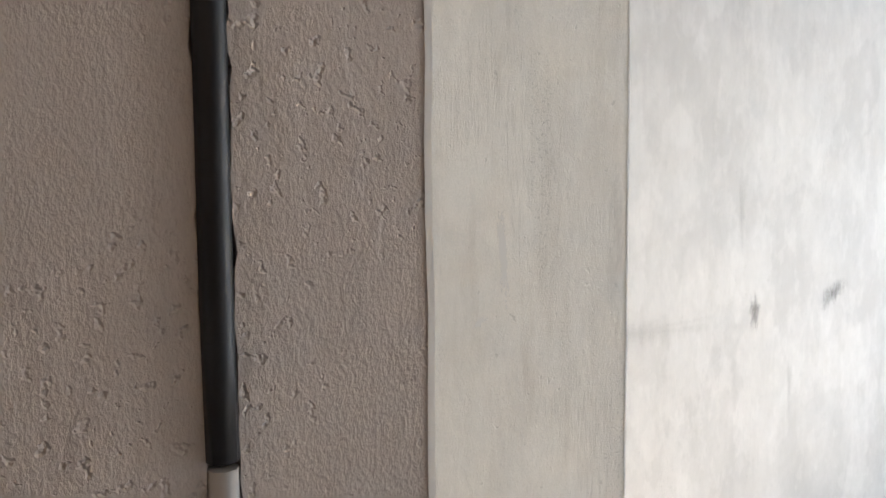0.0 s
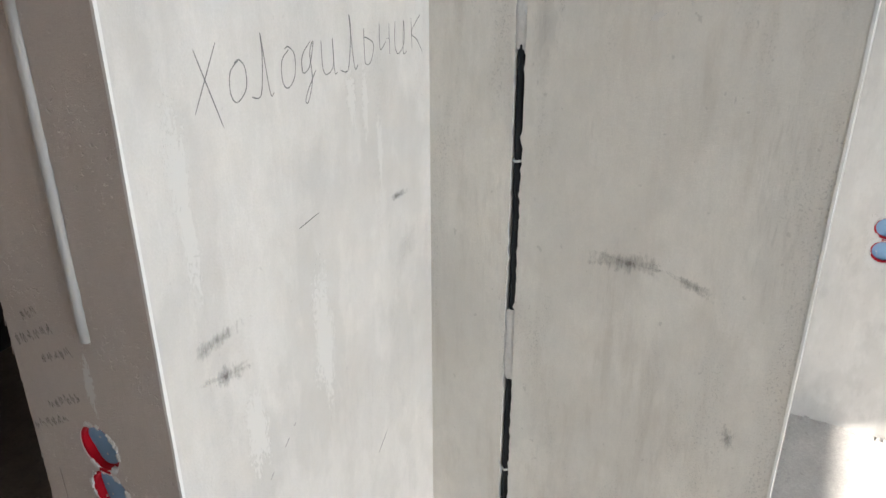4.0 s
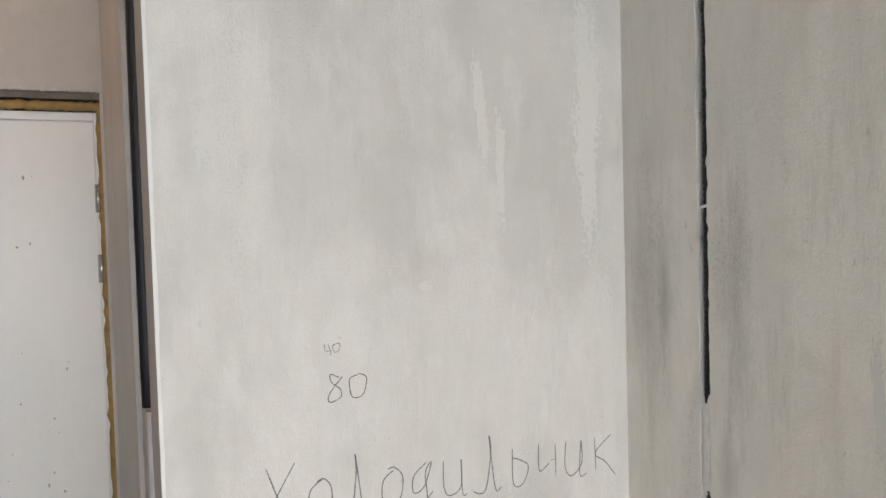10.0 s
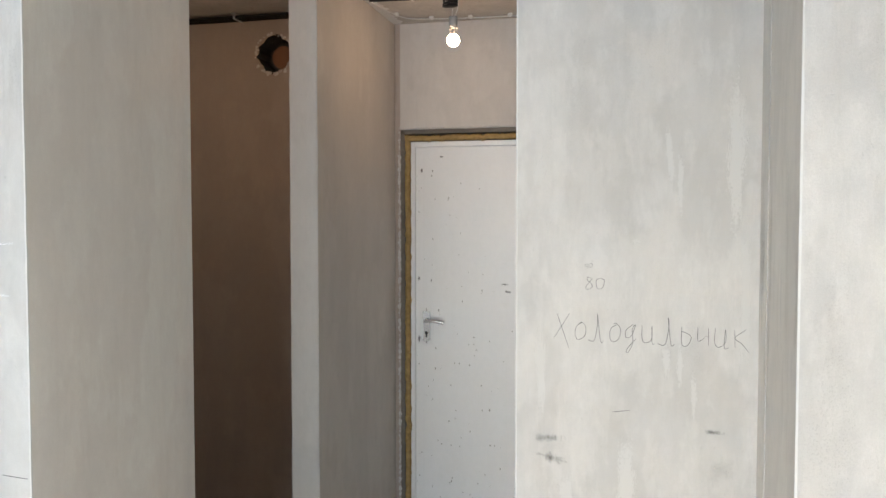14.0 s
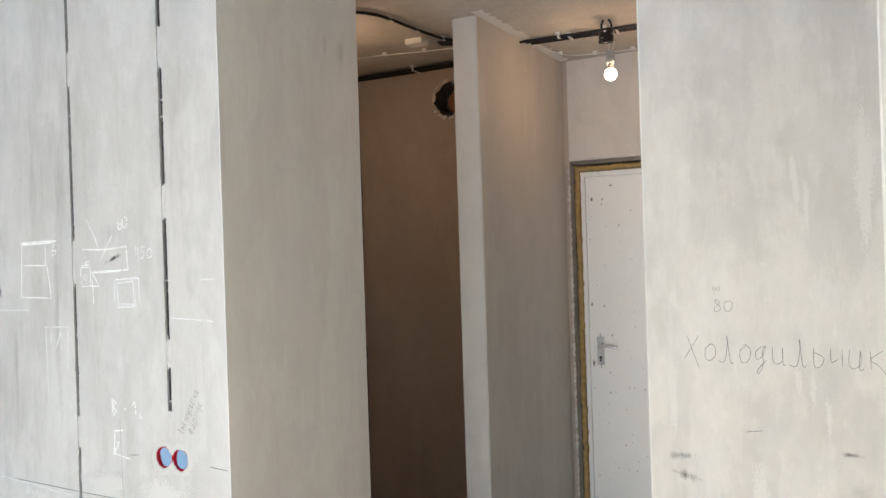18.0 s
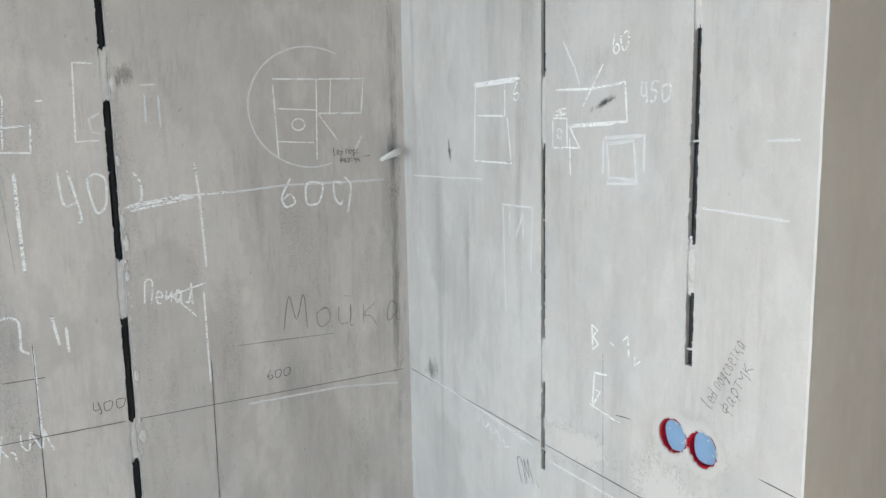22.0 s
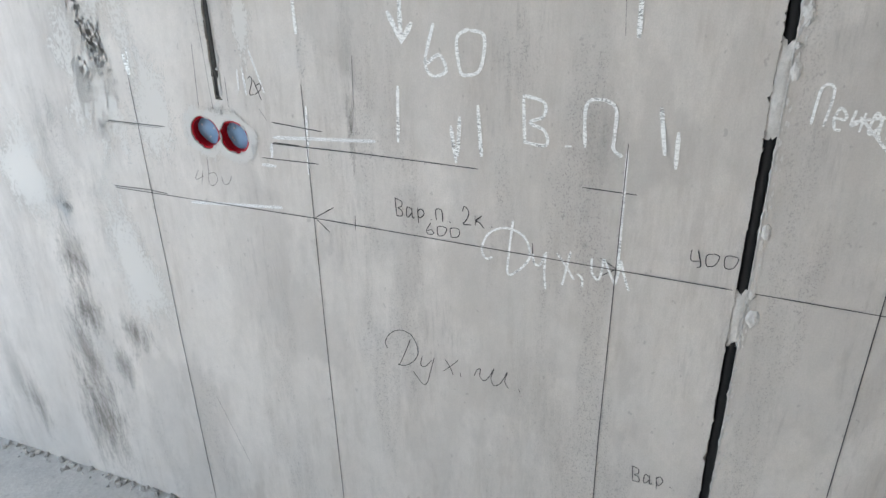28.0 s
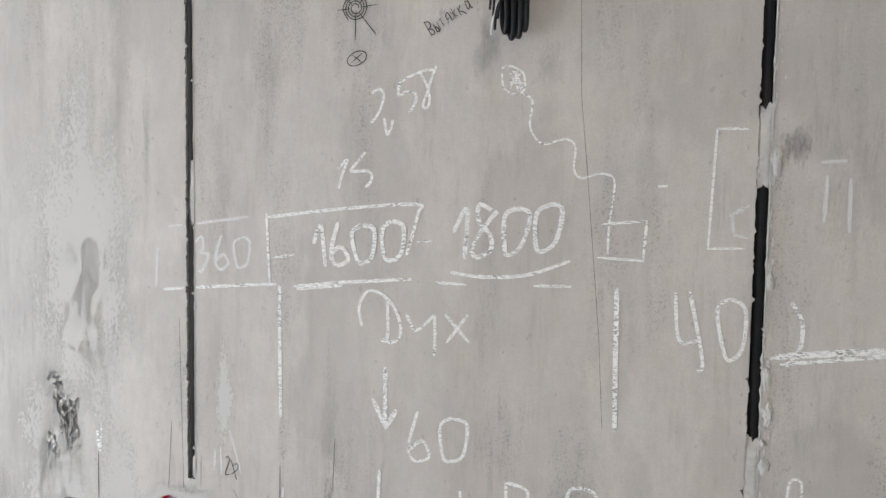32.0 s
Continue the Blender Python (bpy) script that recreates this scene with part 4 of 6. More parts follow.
def clip(face, u, half, z, seed=1):
    bm = bmesh.new()
    rnd = random.Random(seed)
    pts = [face(u + half * w, z + rnd.gauss(0, 0.0006), -0.009 + 0.008 * (1 - w * w)) for w in (-1.1, -0.6, 0, 0.6, 1.1)]
    tube(bm, pts, 0.0022, 6)
    return tagged(part("cable_clip", bm, M_CLIP), "small white plastic clip across a conduit", "cable clip", "clips on the conduits")


CHASES = (  # face, u, half width, lowest, radius, patches, clips
    (F_NICHE, G_NICHE, 0.009, 0.494, 0.0082, ((0.788, 0.928), (1.384, 1.508), (2.25, 2.36)), (0.579, 1.208, 1.746, 2.02)),
    (F_D, G_D, 0.009, 0.85, 0.008, ((1.25, 1.36),), (1.0, 1.6)),
    (F_A, G_A1, 0.009, 1.195, 0.008, ((1.19, 1.235), (1.68, 1.80), (2.2, 2.3)), (1.25, 1.55, 1.95)),
    (F_A, G_A2, 0.0095, 0.0, 0.0088, ((0.858, 0.969), (1.235, 1.381), (1.76, 1.887), (2.205, 2.30), (0.38, 0.47)), ()),
    (F_A, G_A3, 0.009, 2.06, 0.008, ((2.42, 2.5),), (2.2,)),
    (F_B, G_B1, 0.0075, 0.9, 0.0068, ((1.105, 1.213), (1.638, 1.79), (2.29, 2.41)), (0.95, 1.48, 2.2)),
    (F_B, G_B2, 0.009, 1.262, 0.008, ((1.387, 1.485), (1.84, 1.945), (2.296, 2.42)), (1.29, 1.655, 2.2, 2.15)),
)
for n, (face, u, half, z0, r, fills, clips) in enumerate(CHASES):
    if u == G_A1:  # a thin cable against one cheek, mortar in the gap beside it
        conduit(face, u - 0.0042, z0, H, 0.0046, M_GREYCABLE, "dark grey cable laid in a wall chase", n + 1, False)
        u, half = u + 0.0046, 0.0045
    else:
        conduit(face, u, z0, H, r, M_BLACK, "black corrugated conduit laid in a wall chase", n + 1, u != G_A2)
    for q, (a, b) in enumerate(fills):
        patch(face, u, half, a, b, 10 * n + q)
    for z in clips:
        clip(face, u, half, z, n)
conduit(F_PIER, G_PIER, 1.52, H, 0.0084, M_BLACK, "black conduit standing proud of its wall chase", 31, False, 0.009)
conduit(F_PIER, G_PIER + 0.0005, 1.13, 1.515, 0.0082, M_GREYPIPE, "plaster-smeared grey conduit laid in a wall chase", 33, False, 0.006)
# thin mortar seams from the chases down to the sockets
for face, u, z0, z1, w in ((F_NICHE, 0.158, 0.36, 0.49, 0.02), (F_PIER, -0.128, 1.0, 1.125, 0.024), (F_B, -1.293, 1.16, 1.258, 0.022), (F_B, -1.728, 0.785, 0.897, 0.018), (F_A, -2.38, 1.155, 1.19, 0.024), (F_D, 0.782, 0.74, 0.85, 0.02)):
    stain("plaster_seam", face, u, (z0 + z1) / 2, w, (z1 - z0) * 1.1, M_PALE, "pale filled seam between chase and socket", 0, int(z1 * 100))


# ---- socket boxes ----
def socket_box(face, u, z, seed, near=(), sunk=0.0125):
    rnd = random.Random(seed)
    ob = thing("socket_box", face(u, z))
    bm = bmesh.new()
    n = 32
    loops = []
    for rr, d in ((R - 0.0004, -0.0012), (R - 0.0016, -0.0008), (R - 0.0042, -0.0020), (R - 0.0048, -0.034)):
        loops.append([bm.verts.new(face(u, z, d) + face.u * (rr * q * math.cos(w)) + Vector((0, 0, rr * q * math.sin(w))))
                      for w, q in ((2 * math.pi * k / n, 1 + (rnd.uniform(-0.03, 0.05) if d > 0 else 0)) for k in range(n))])
    for a, b in zip(loops, loops[1:]):
        for k in range(n):
            bm.faces.new((a[k], a[(k + 1) % n], b[(k + 1) % n], b[k]))
    under(part("rim", bm, M_RED, None, "red plastic rim with plaster splashes"), ob)
    bm = bmesh.new()
    c = bm.verts.new(face(u, z, -sunk))
    ring = [bm.verts.new(face(u + (R - 0.0050) * math.cos(2 * math.pi * k / n), z + (R - 0.0050) * math.sin(2 * math.pi * k / n), -sunk - 0.002 + 0.002 * math.sin(3 * k / n * 6.28 + seed))) for k in range(n)]
    for k in range(n):
        bm.faces.new((c, ring[k], ring[(k + 1) % n])).smooth = True
    under(part("cover", bm, M_BLUE, None, "pale blue protective cover"), ob)
    def splash(a, reach, out, steps, lift, name="plaster_splash", label="dried plaster splash"):
        bm = bmesh.new()
        edge = []
        for q in range(steps + 1):
            w = a + 0.075 * q
            k = math.sin(math.pi * (q + 0.5) / (steps + 1))
            edge.append((w, R - reach * k * rnd.uniform(0.4, 1.0), R + out * k * rnd.uniform(0.5, 1.0) + 0.0008))
        rows = []
        for w, r0, r1 in edge:
            if any(math.hypot(u + r1 * math.cos(w) - p, z + r1 * math.sin(w) - q) < R * 1.03 for p, q in near):
                r1 = R
            rows.append([bm.verts.new(face(u + r * math.cos(w), z + r * math.sin(w), d)) for r, d in
                         ((r0, -0.001), (r0 + 0.0006, lift * 0.8), ((r0 + r1) / 2, lift * rnd.uniform(0.7, 1.3)), (r1, 0.0004))])
        for p, q in zip(rows, rows[1:]):
            for k in range(3):
                bm.faces.new((p[k], q[k], q[k + 1], p[k + 1]))
        under(part(name, bm, M_FILL_CRUST, None, label), ob)
    for _ in range(8 if sunk > 0.012 else 12):
        splash(rnd.uniform(0, 6.28), rnd.uniform(0.0025, 0.0062), rnd.uniform(0.002, 0.007), rnd.randint(3, 8), 0.0018)
    for _ in range(3):
        w, r0 = rnd.uniform(0, 6.28), rnd.uniform(0.3, 0.75) * R
        bm = bmesh.new()
        v = [bm.verts.new(face(u + r0 * math.cos(w) + 0.002 * math.cos(k) * rnd.uniform(0.5, 1.5), z + r0 * math.sin(w) + 0.002 * math.sin(k) * rnd.uniform(0.5, 1.5), 0.002 - sunk)) for k in (1.05 * q for q in range(6))]
        bm.faces.new(v)
        under(part("plaster_fleck", bm, M_FILL_CRUST, None, "dried fleck of plaster"), ob)
    return tagged(ob, "round red and blue flush socket box set in the wall", "socket box", "socket boxes in the walls")


SOCKETS = ((F_PIER, -0.137, 0.966), (F_PIER, -0.134, 0.894), (F_NICHE, 0.156, 0.32), (F_D, 0.78, 0.702), (F_D, 0.784, 0.628),
           (F_A, -2.422, 1.117), (F_A, -2.352, 1.115), (F_B, -1.328, 1.117), (F_B, -1.258, 1.116), (F_B, -1.731, 0.746))
for n, (face, u, z) in enumerate(SOCKETS):
    near = [(a, b) for f, a, b in SOCKETS if f is face and 0.001 < math.hypot(a - u, b - z) < 0.12]
    socket_box(face, u, z, n, near, 0.0165 if face is F_A else 0.0085)
    if face is not F_PIER:
        halo("filler_halo", face, u, z, R * 1.04, R + 0.030, M_PALE, "pale filler smeared round a socket hole", n, near)

# red plastic bridges between paired boxes
for face, u, z, up in ((F_A, -2.387, 1.116, False), (F_B, -1.293, 1.1165, False), (F_PIER, -0.1355, 0.93, True), (F_D, 0.782, 0.665, True)):
    bm = bmesh.new()
    w, h = (0.010, 0.0022) if up else (0.0022, 0.010)
    a, b = face(u - w, z - h, -0.004), face(u + w, z + h, 0.0012)
    box(bm, [min(p, q) for p, q in zip(a, b)], [max(p, q) for p, q in zip(a, b)])
    bmesh.ops.bevel(bm, geom=bm.edges[:], offset=0.0006, segments=1, affect="EDGES")
    tagged(part("box_connector", bm, M_RED), "small red plastic link between two socket boxes", "connector", "links between socket boxes")

# ---- hanging socket outlet in the niche ----
outlet = thing("socket_outlet", (XG - 0.055, -0.152, 0.168))
m = look((0, 0, 0), (0.80, 0.34, -0.45), -48).to_3x3().to_4x4() @ Matrix.Scale(1.06, 4)
m = Matrix.Translation(outlet.location) @ m


def turned(bm):
    bmesh.ops.transform(bm, matrix=m, verts=bm.verts[:])
    return bm


bm = bmesh.new()
loops = []
for half, z in ((0.038, -0.006), (0.041, -0.003), (0.041, 0.005), (0.039, 0.0075), (0.036, 0.0085)):
    ring = []
    for k in range(32):
        a = 2 * math.pi * (k + 0.5) / 32
        x, y = math.cos(a), math.sin(a)
        q = half / (abs(x) ** 5 + abs(y) ** 5) ** 0.2
        ring.append(bm.verts.new((q * x, q * y, z)))
    loops.append(ring)
for r0, r1 in zip(loops, loops[1:]):
    for k in range(32):
        bm.faces.new((r0[k], r0[(k + 1) % 32], r1[(k + 1) % 32], r1[k])).smooth = True
bm.faces.new(loops[0][::-1])
bm.faces.new(loops[-1])
cover = under(part("cover_plate", turned(bm), M_WHITE, None, "white square cover plate with rounded corners"), outlet)
bm = bmesh.new()
tube(bm, [(0, 0, 0.0085), (0, 0, 0.0105)], 0.0215, 28)
part("socket_rim", turned(bm), M_WHITE, cover)
# Flat disc, grey in place of the shade inside a sunk well.
bm = bmesh.new()
tube(bm, [(0, 0, 0.0106), (0, 0, 0.0109)], 0.0185, 28)
part("socket_well", turned(bm), plain("well_shade_grey", (0.42, 0.42, 0.41), 0.5), cover, "round well of the socket, its shade put in as grey")
bm = bmesh.new()
tube(bm, [(0, 0, 0.0108), (0, 0, 0.0122)], 0.011, 20)
part("socket_core", turned(bm), M_WHITE, cover)
for x in (-0.0095, 0.0095):
    bm = bmesh.new()
    tube(bm, [(x, 0.002, 0.0110), (x, 0.002, 0.0126)], 0.0028, 10)
    part("pin_hole", turned(bm), M_DARKHOLE, cover)
bm = bmesh.new()
tube(bm, [(0, 0, 0.0121), (0, 0, 0.0128)], 0.0022, 10)
part("screw", turned(bm), M_CHROME, cover)
for y in (-0.018, 0.018):
    bm = bmesh.new()
    box(bm, (-0.003, y - 0.002, 0.0108), (0.003, y + 0.002, 0.0124))
    part("earth_clip", turned(bm), M_CHROME, cover)
bm = bmesh.new()
box(bm, (-0.024, -0.024, -0.03), (0.024, 0.024, -0.0065))
under(part("mechanism", turned(bm), M_CLIP), outlet)
for q, c in enumerate(((0.10, 0.19, 0.16), (0.42, 0.42, 0.40), (0.05, 0.10, 0.20))):
    bm = bmesh.new()
    o = 0.004 * (q - 1)
    top, end = F_NICHE(0.156 + o, 0.315, -0.01), outlet.location + Vector((0.012, o, 0.03))
    pts = smooth_line([tuple(top), tuple(F_NICHE(0.155 + o * 1.5, 0.30, 0.03)), tuple(F_NICHE(0.147 + o, 0.23, 0.042)), tuple(end)], 8)
    tube(bm, pts, 0.0017, 6)
    under(part("wire", bm, plain("wire_%s" % "abc"[q], c, 0.4), None, "thin insulated wire to the wall box"), outlet)
tagged(outlet, "white square socket outlet hanging by its wires from the niche wall", "socket outlet")

# ---- cable ends hanging from the high chase ----
loops = thing("cable_loops", F_A(G_A3, 2.06))
for q, (o, low) in enumerate(((-0.015, 2.004), (-0.004, 1.994), (0.007, 1.996), (0.017, 2.006))):
    bm = bmesh.new()
    u = G_A3 + o
    tube(bm, smooth_line([tuple(F_A(G_A3 + 0.3 * o, 2.085, -0.012)), tuple(F_A(u - 0.005, 2.064, 0.012)), tuple(F_A(u - 0.006, 2.04, 0.022)), tuple(F_A(u - 0.005, low + 0.012, 0.022)), tuple(F_A(u, low, 0.026)),
                          tuple(F_A(u + 0.004, low + 0.012, 0.032)), tuple(F_A(u + 0.004, 2.04, 0.032)), tuple(F_A(u + 0.002, 2.062, 0.024)), tuple(F_A(G_A3 + 0.4 * o, 2.08, 0.004))], 5), 0.0042, 8)
    under(part("cable", bm, M_BLACK, None, "folded black cable tail"), loops)
for q in range(5):
    bm = bmesh.new()
    o, top, low = ((-0.024, 2.05, 2.025), (-0.031, 2.065, 2.03), (-0.036, 2.075, 2.04), (-0.028, 2.04, 2.008), (-0.033, 2.03, 2.0))[q]
    tube(bm, smooth_line([tuple(F_A(G_A3 - 0.008, 2.062, 0.014)), tuple(F_A(G_A3 + 0.7 * o, 2.058, 0.026)), tuple(F_A(G_A3 + o, top, 0.03)), tuple(F_A(G_A3 + o * 1.1, low, 0.03))], 4), 0.0022, 6)
    under(part("stripped_end", bm, M_CLIP if q == 4 else M_BLACK, None, "frayed stripped cable end"), loops)
tagged(loops, "folded black cable tails with frayed ends hanging from the wall", "cables")

# ---- rolled-up cable at the top of the corner ----
roll = thing("cable_roll", F_A(-0.645, 2.605))
for q in range(4):
    bm = bmesh.new()
    tube(bm, [tuple(F_A(-0.645 + (0.028 - 0.002 * q) * math.cos(a), 2.605 + (0.040 - 0.003 * q) * math.sin(a), 0.012 + 0.009 * q + 0.004 * math.sin(2 * a + q))) for a in (6.2832 * k / 24 for k in range(25))], 0.0042, 8)
    under(part("turn", bm, M_BLACK if q == 1 else M_CLIP, None, "turn of grey sheathed cable"), roll)
bm = bmesh.new()
tube(bm, smooth_line([tuple(F_A(-0.635, 2.64, 0.02)), tuple(F_A(-0.63, 2.60, 0.04)), tuple(F_A(-0.64, 2.565, 0.03)), tuple(F_A(-0.65, 2.585, 0.012))], 5), 0.0042, 8)
under(part("tie", bm, M_BLACK), roll)
bm = bmesh.new()
tube(bm, [tuple(F_A(-0.62, 2.63, 0.012)), tuple(F_A(-0.612, 2.7, 0.006)), tuple(F_A(-0.61, H, 0.006))], 0.0042, 8)
under(part("lead", bm, M_CLIP), roll)
tagged(roll, "small roll of grey cable hung up beside the corner", "cable roll")

# ---- folded white cable near the corner ----
tail = thing("white_cable", F_A(-0.60, 1.613))
bm = bmesh.new()
pts = smooth_line([tuple(F_A(-0.601, 1.618, -0.005)), tuple(F_A(-0.61, 1.622, 0.03)), tuple(F_A(-0.635, 1.62, 0.05)), tuple(F_A(-0.665, 1.606, 0.052)), tuple(F_A(-0.672, 1.60, 0.044)), tuple(F_A(-0.655, 1.604, 0.034)), tuple(F_A(-0.62, 1.612, 0.03))], 6)
tube(bm, pts, 0.0062, 8)
under(part("sheath", bm, M_WHITE), tail)
bm = bmesh.new()
tube(bm, smooth_line([tuple(F_A(-0.66, 1.608, 0.05)), tuple(F_A(-0.64, 1.612, 0.056)), tuple(F_A(-0.615, 1.616, 0.04))], 5), 0.0035, 8)
under(part("core", bm, M_WHITE), tail)
tagged(tail, "folded white cable end sticking out of the wall beside the corner", "cable")
stain("damp_mark", F_A, -0.615, 1.615, 0.07, 0.085, M_DAMP, "dark rub mark round a cable", 0, 4)
stain("damp_mark", F_FRIDGE, 0.556, 0.228, 0.15, 0.22, M_DAMP, "round damp mark near the floor", 0, 6)

# ---- entrance door ----
door = thing("door_1", (-0.905, YD + 0.06, 0))
bm = bmesh.new()
box(bm, (-0.893, YD + 0.05, 0.045), (0.008, YD + 0.10, 2.118))
bmesh.ops.bevel(bm, geom=bm.edges[:], offset=0.004, segments=2, affect="EDGES")
under(part("leaf", bm, M_DOOR, None, "white-painted leaf, scuffed and splashed"), door)
for lo, hi in (((-0.917, 0.0), (-0.891, 2.146)), ((0.006, 0.0), (0.028, 2.146)), ((-0.891, 2.115), (0.006, 2.146)), ((-0.891, 0.0), (0.006, 0.043))):
    bm = bmesh.new()
    box(bm, (lo[0], YD + 0.035, lo[1]), (hi[0], YD + 0.12, hi[1]))
    bmesh.ops.bevel(bm, geom=bm.edges[:], offset=0.003, segments=1, affect="EDGES")
    under(part("frame", bm, M_DOOR), door)
for lo, hi, s in (((-0.946, 0.0), (-0.917, 2.18), 1), ((-0.946, 2.146), (0.028, 2.186), 2), ((0.024, 0.0), (0.040, 2.18), 3)):
    bm = bmesh.new()
    r2 = random.Random(s)
    up = hi[1] - lo[1] > 1
    n = 70
    a, b = Vector((lo[0], YD + 0.03, lo[1])), Vector((hi[0], YD + 0.03, hi[1]))
    pts = [Vector(((lo[0] + hi[0]) / 2 + r2.gauss(0, 0.0015), YD + 0.03, lo[1] + (hi[1] - lo[1]) * i / n)) if up else Vector((lo[0] + (hi[0] - lo[0]) * i / n, YD + 0.03, (lo[1] + hi[1]) / 2 + r2.gauss(0, 0.0015))) for i in range(n + 1)]
    tube(bm, pts, 0.0185, 8, 0.003, 0.002, s)
    under(part("foam_seam", bm, M_FOAM, None, "yellow mounting foam squeezed round the frame"), door)
bm = bmesh.new()
box(bm, (-0.847, YD + 0.042, 1.0), (-0.807, YD + 0.05, 1.2))
bmesh.ops.bevel(bm, geom=[e for e in bm.edges if abs((e.verts[0].co - e.verts[1].co).y) > 0.004], offset=0.018, segments=5, affect="EDGES")
plate = under(part("handle_plate", bm, M_CHROME, None, "satin metal handle plate"), door)
bm = bmesh.new()
tube(bm, smooth_line([(-0.827, YD + 0.044, 1.132), (-0.827, YD + 0.0, 1.132), (-0.81, YD - 0.008, 1.134), (-0.76, YD - 0.008, 1.134), (-0.716, YD - 0.004, 1.124)], 6), 0.009, 10)
part("lever", bm, M_CHROME, plate)
bm = bmesh.new()
tube(bm, [(-0.827, YD + 0.0425, 1.06), (-0.827, YD + 0.038, 1.06)], 0.009, 12)
box(bm, (-0.831, YD + 0.038, 1.035), (-0.823, YD + 0.042, 1.06))
part("keyhole", bm, M_DARKHOLE, plate)
for z in (0.35, 1.59, 1.84):
    bm = bmesh.new()
    tube(bm, [(0.012, YD + 0.03, z - 0.05), (0.012, YD + 0.03, z + 0.05)], 0.011, 12)
    under(part("hinge", bm, M_CHROME, None, "dull metal hinge"), door)
tagged(door, "closed white entrance door with scuffs, splashes and a lever handle", "door", "", "structure")
F_LEAF = Face((0, YD + 0.05, 0), (1, 0, 0), (0, -1, 0))
for n, (x, z, w, h) in enumerate(((-0.856, 1.985, 0.014, 0.03), (-0.872, 1.371, 0.022, 0.035), (-0.872, 1.027, 0.022, 0.045), (-0.381, 1.345, 0.06, 0.014), (-0.36, 1.303, 0.05, 0.014), (-0.80, 1.36, 0.012, 0.03), (-0.74, 2.06, 0.03, 0.01))):
    stain("door_scuff", F_LEAF, x, z, 1.4 * w, 1.4 * h, M_RUB, "grey scuff on the white door", 0, n)
bm = bmesh.new()
r2 = random.Random(77)
for _ in range(150):
    x, z = r2.uniform(-0.89, -0.1), 0.1 + 1.9 * r2.random() ** 1.7
    s = r2.uniform(0.0012, 0.0045)
    k = r2.uniform(0.7, 2.5)
    v = [bm.verts.new(F_LEAF(x + s * math.cos(a) * r2.uniform(0.7, 1.2), z + k * s * math.sin(a) * r2.uniform(0.7, 1.2), 0.0012)) for a in (1.047 * q for q in range(6))]
    bm.faces.new(v)
tagged(part("door_splashes", bm, M_CRUMB), "small grey mortar splashes on the white door", "splashes", "", "stuff")
# dark reveal and broken plaster round the door
bm = bmesh.new()
r2 = random.Random(5)
for i in range(160):
    z = 2.21 * i / 160
    s = r2.uniform(0.004, 0.016)
    v = [bm.verts.new((-0.972 + r2.uniform(-0.004, 0.006) + s * 0.5 * math.cos(a), YD - 0.004 + s * 0.3 * math.sin(a + 1), z + s * math.sin(a))) for a in (1.257 * q for q in range(5))]
    bm.faces.new(v)
for i in range(70):
    x = -0.97 + 0.99 * i / 70
    s = r2.uniform(0.003, 0.012)
    v = [bm.verts.new((x + s * math.cos(a), YD - 0.004 + s * 0.3 * math.sin(a + 1), 2.216 + r2.uniform(-0.004, 0.008) + 0.5 * s * math.sin(a))) for a in (1.257 * q for q in range(5))]
    bm.faces.new(v)
tagged(part("broken_plaster", bm, M_PATCH), "ragged pale plaster edge round the door opening", "plaster", "", "stuff")
solid("door_reveal", (-0.967, YD + 0.012, 0), (-0.947, YD + 0.2, 2.205), M_REVEAL, "dark reveal beside the door", category="reveal")
solid("door_reveal_top", (-0.967, YD + 0.012, 2.188), (DX1, YD + 0.2, 2.211), M_REVEAL, "dark reveal above the door", category="reveal")

# ---- lamp ----
LX, LY = -0.51, 1.48
M_HOLDER = plain("holder_plastic", (0.34, 0.34, 0.33), 0.5)
lamp = thing("light_bulb", (LX, LY, H))
bm = bmesh.new()
bmesh.ops.create_uvsphere(bm, u_segments=20, v_segments=12, radius=0.0295, matrix=Matrix.Translation((LX, LY, 2.543)))
for f in bm.faces:
    f.smooth = True
under(part("bulb", bm, M_BULB, None, "glowing warm white bulb"), lamp)
bm = bmesh.new()
tube(bm, [(LX, LY, z) for z in (2.562, 2.575, 2.59, 2.60)], 0.017, 14)
under(part("bulb_neck", bm, M_HOLDER), lamp)
bm = bmesh.new()
tube(bm, [(LX, LY, z) for z in (2.595, 2.61, 2.64, 2.652)], 0.02, 14)
under(part("lamp_holder", bm, M_HOLDER, None, "pale plastic lamp holder"), lamp)
for o in (-0.006, 0.006):
    bm = bmesh.new()
    tube(bm, smooth_line([(LX + o, LY, 2.65), (LX + 2 * o + 0.01, LY, 2.69), (LX + o + 0.02, LY - 0.02, 2.75), (LX + 0.01, LY - 0.04, 2.79)], 5), 0.0022, 6)
    under(part("wire", bm, M_CLIP), lamp)
tagged(lamp, "bare glowing bulb in a white holder hanging from its wires", "light bulb")
coil = thing("cable_coil", (LX, LY - 0.03, H))
for q in range(6):
    bm = bmesh.new()
    tube(bm, [(LX - 0.004 + (0.031 + 0.002 * math.sin(3 * q)) * math.cos(a), LY - 0.045 + 0.028 * math.sin(a), 2.690 + 0.0105 * q + 0.005 * math.sin(a + 1.7 * q)) for a in (6.2832 * k / 24 for k in range(25))], 0.0055, 8)
    under(part("turn", bm, M_BLACK, None, "turn of black cable"), coil)
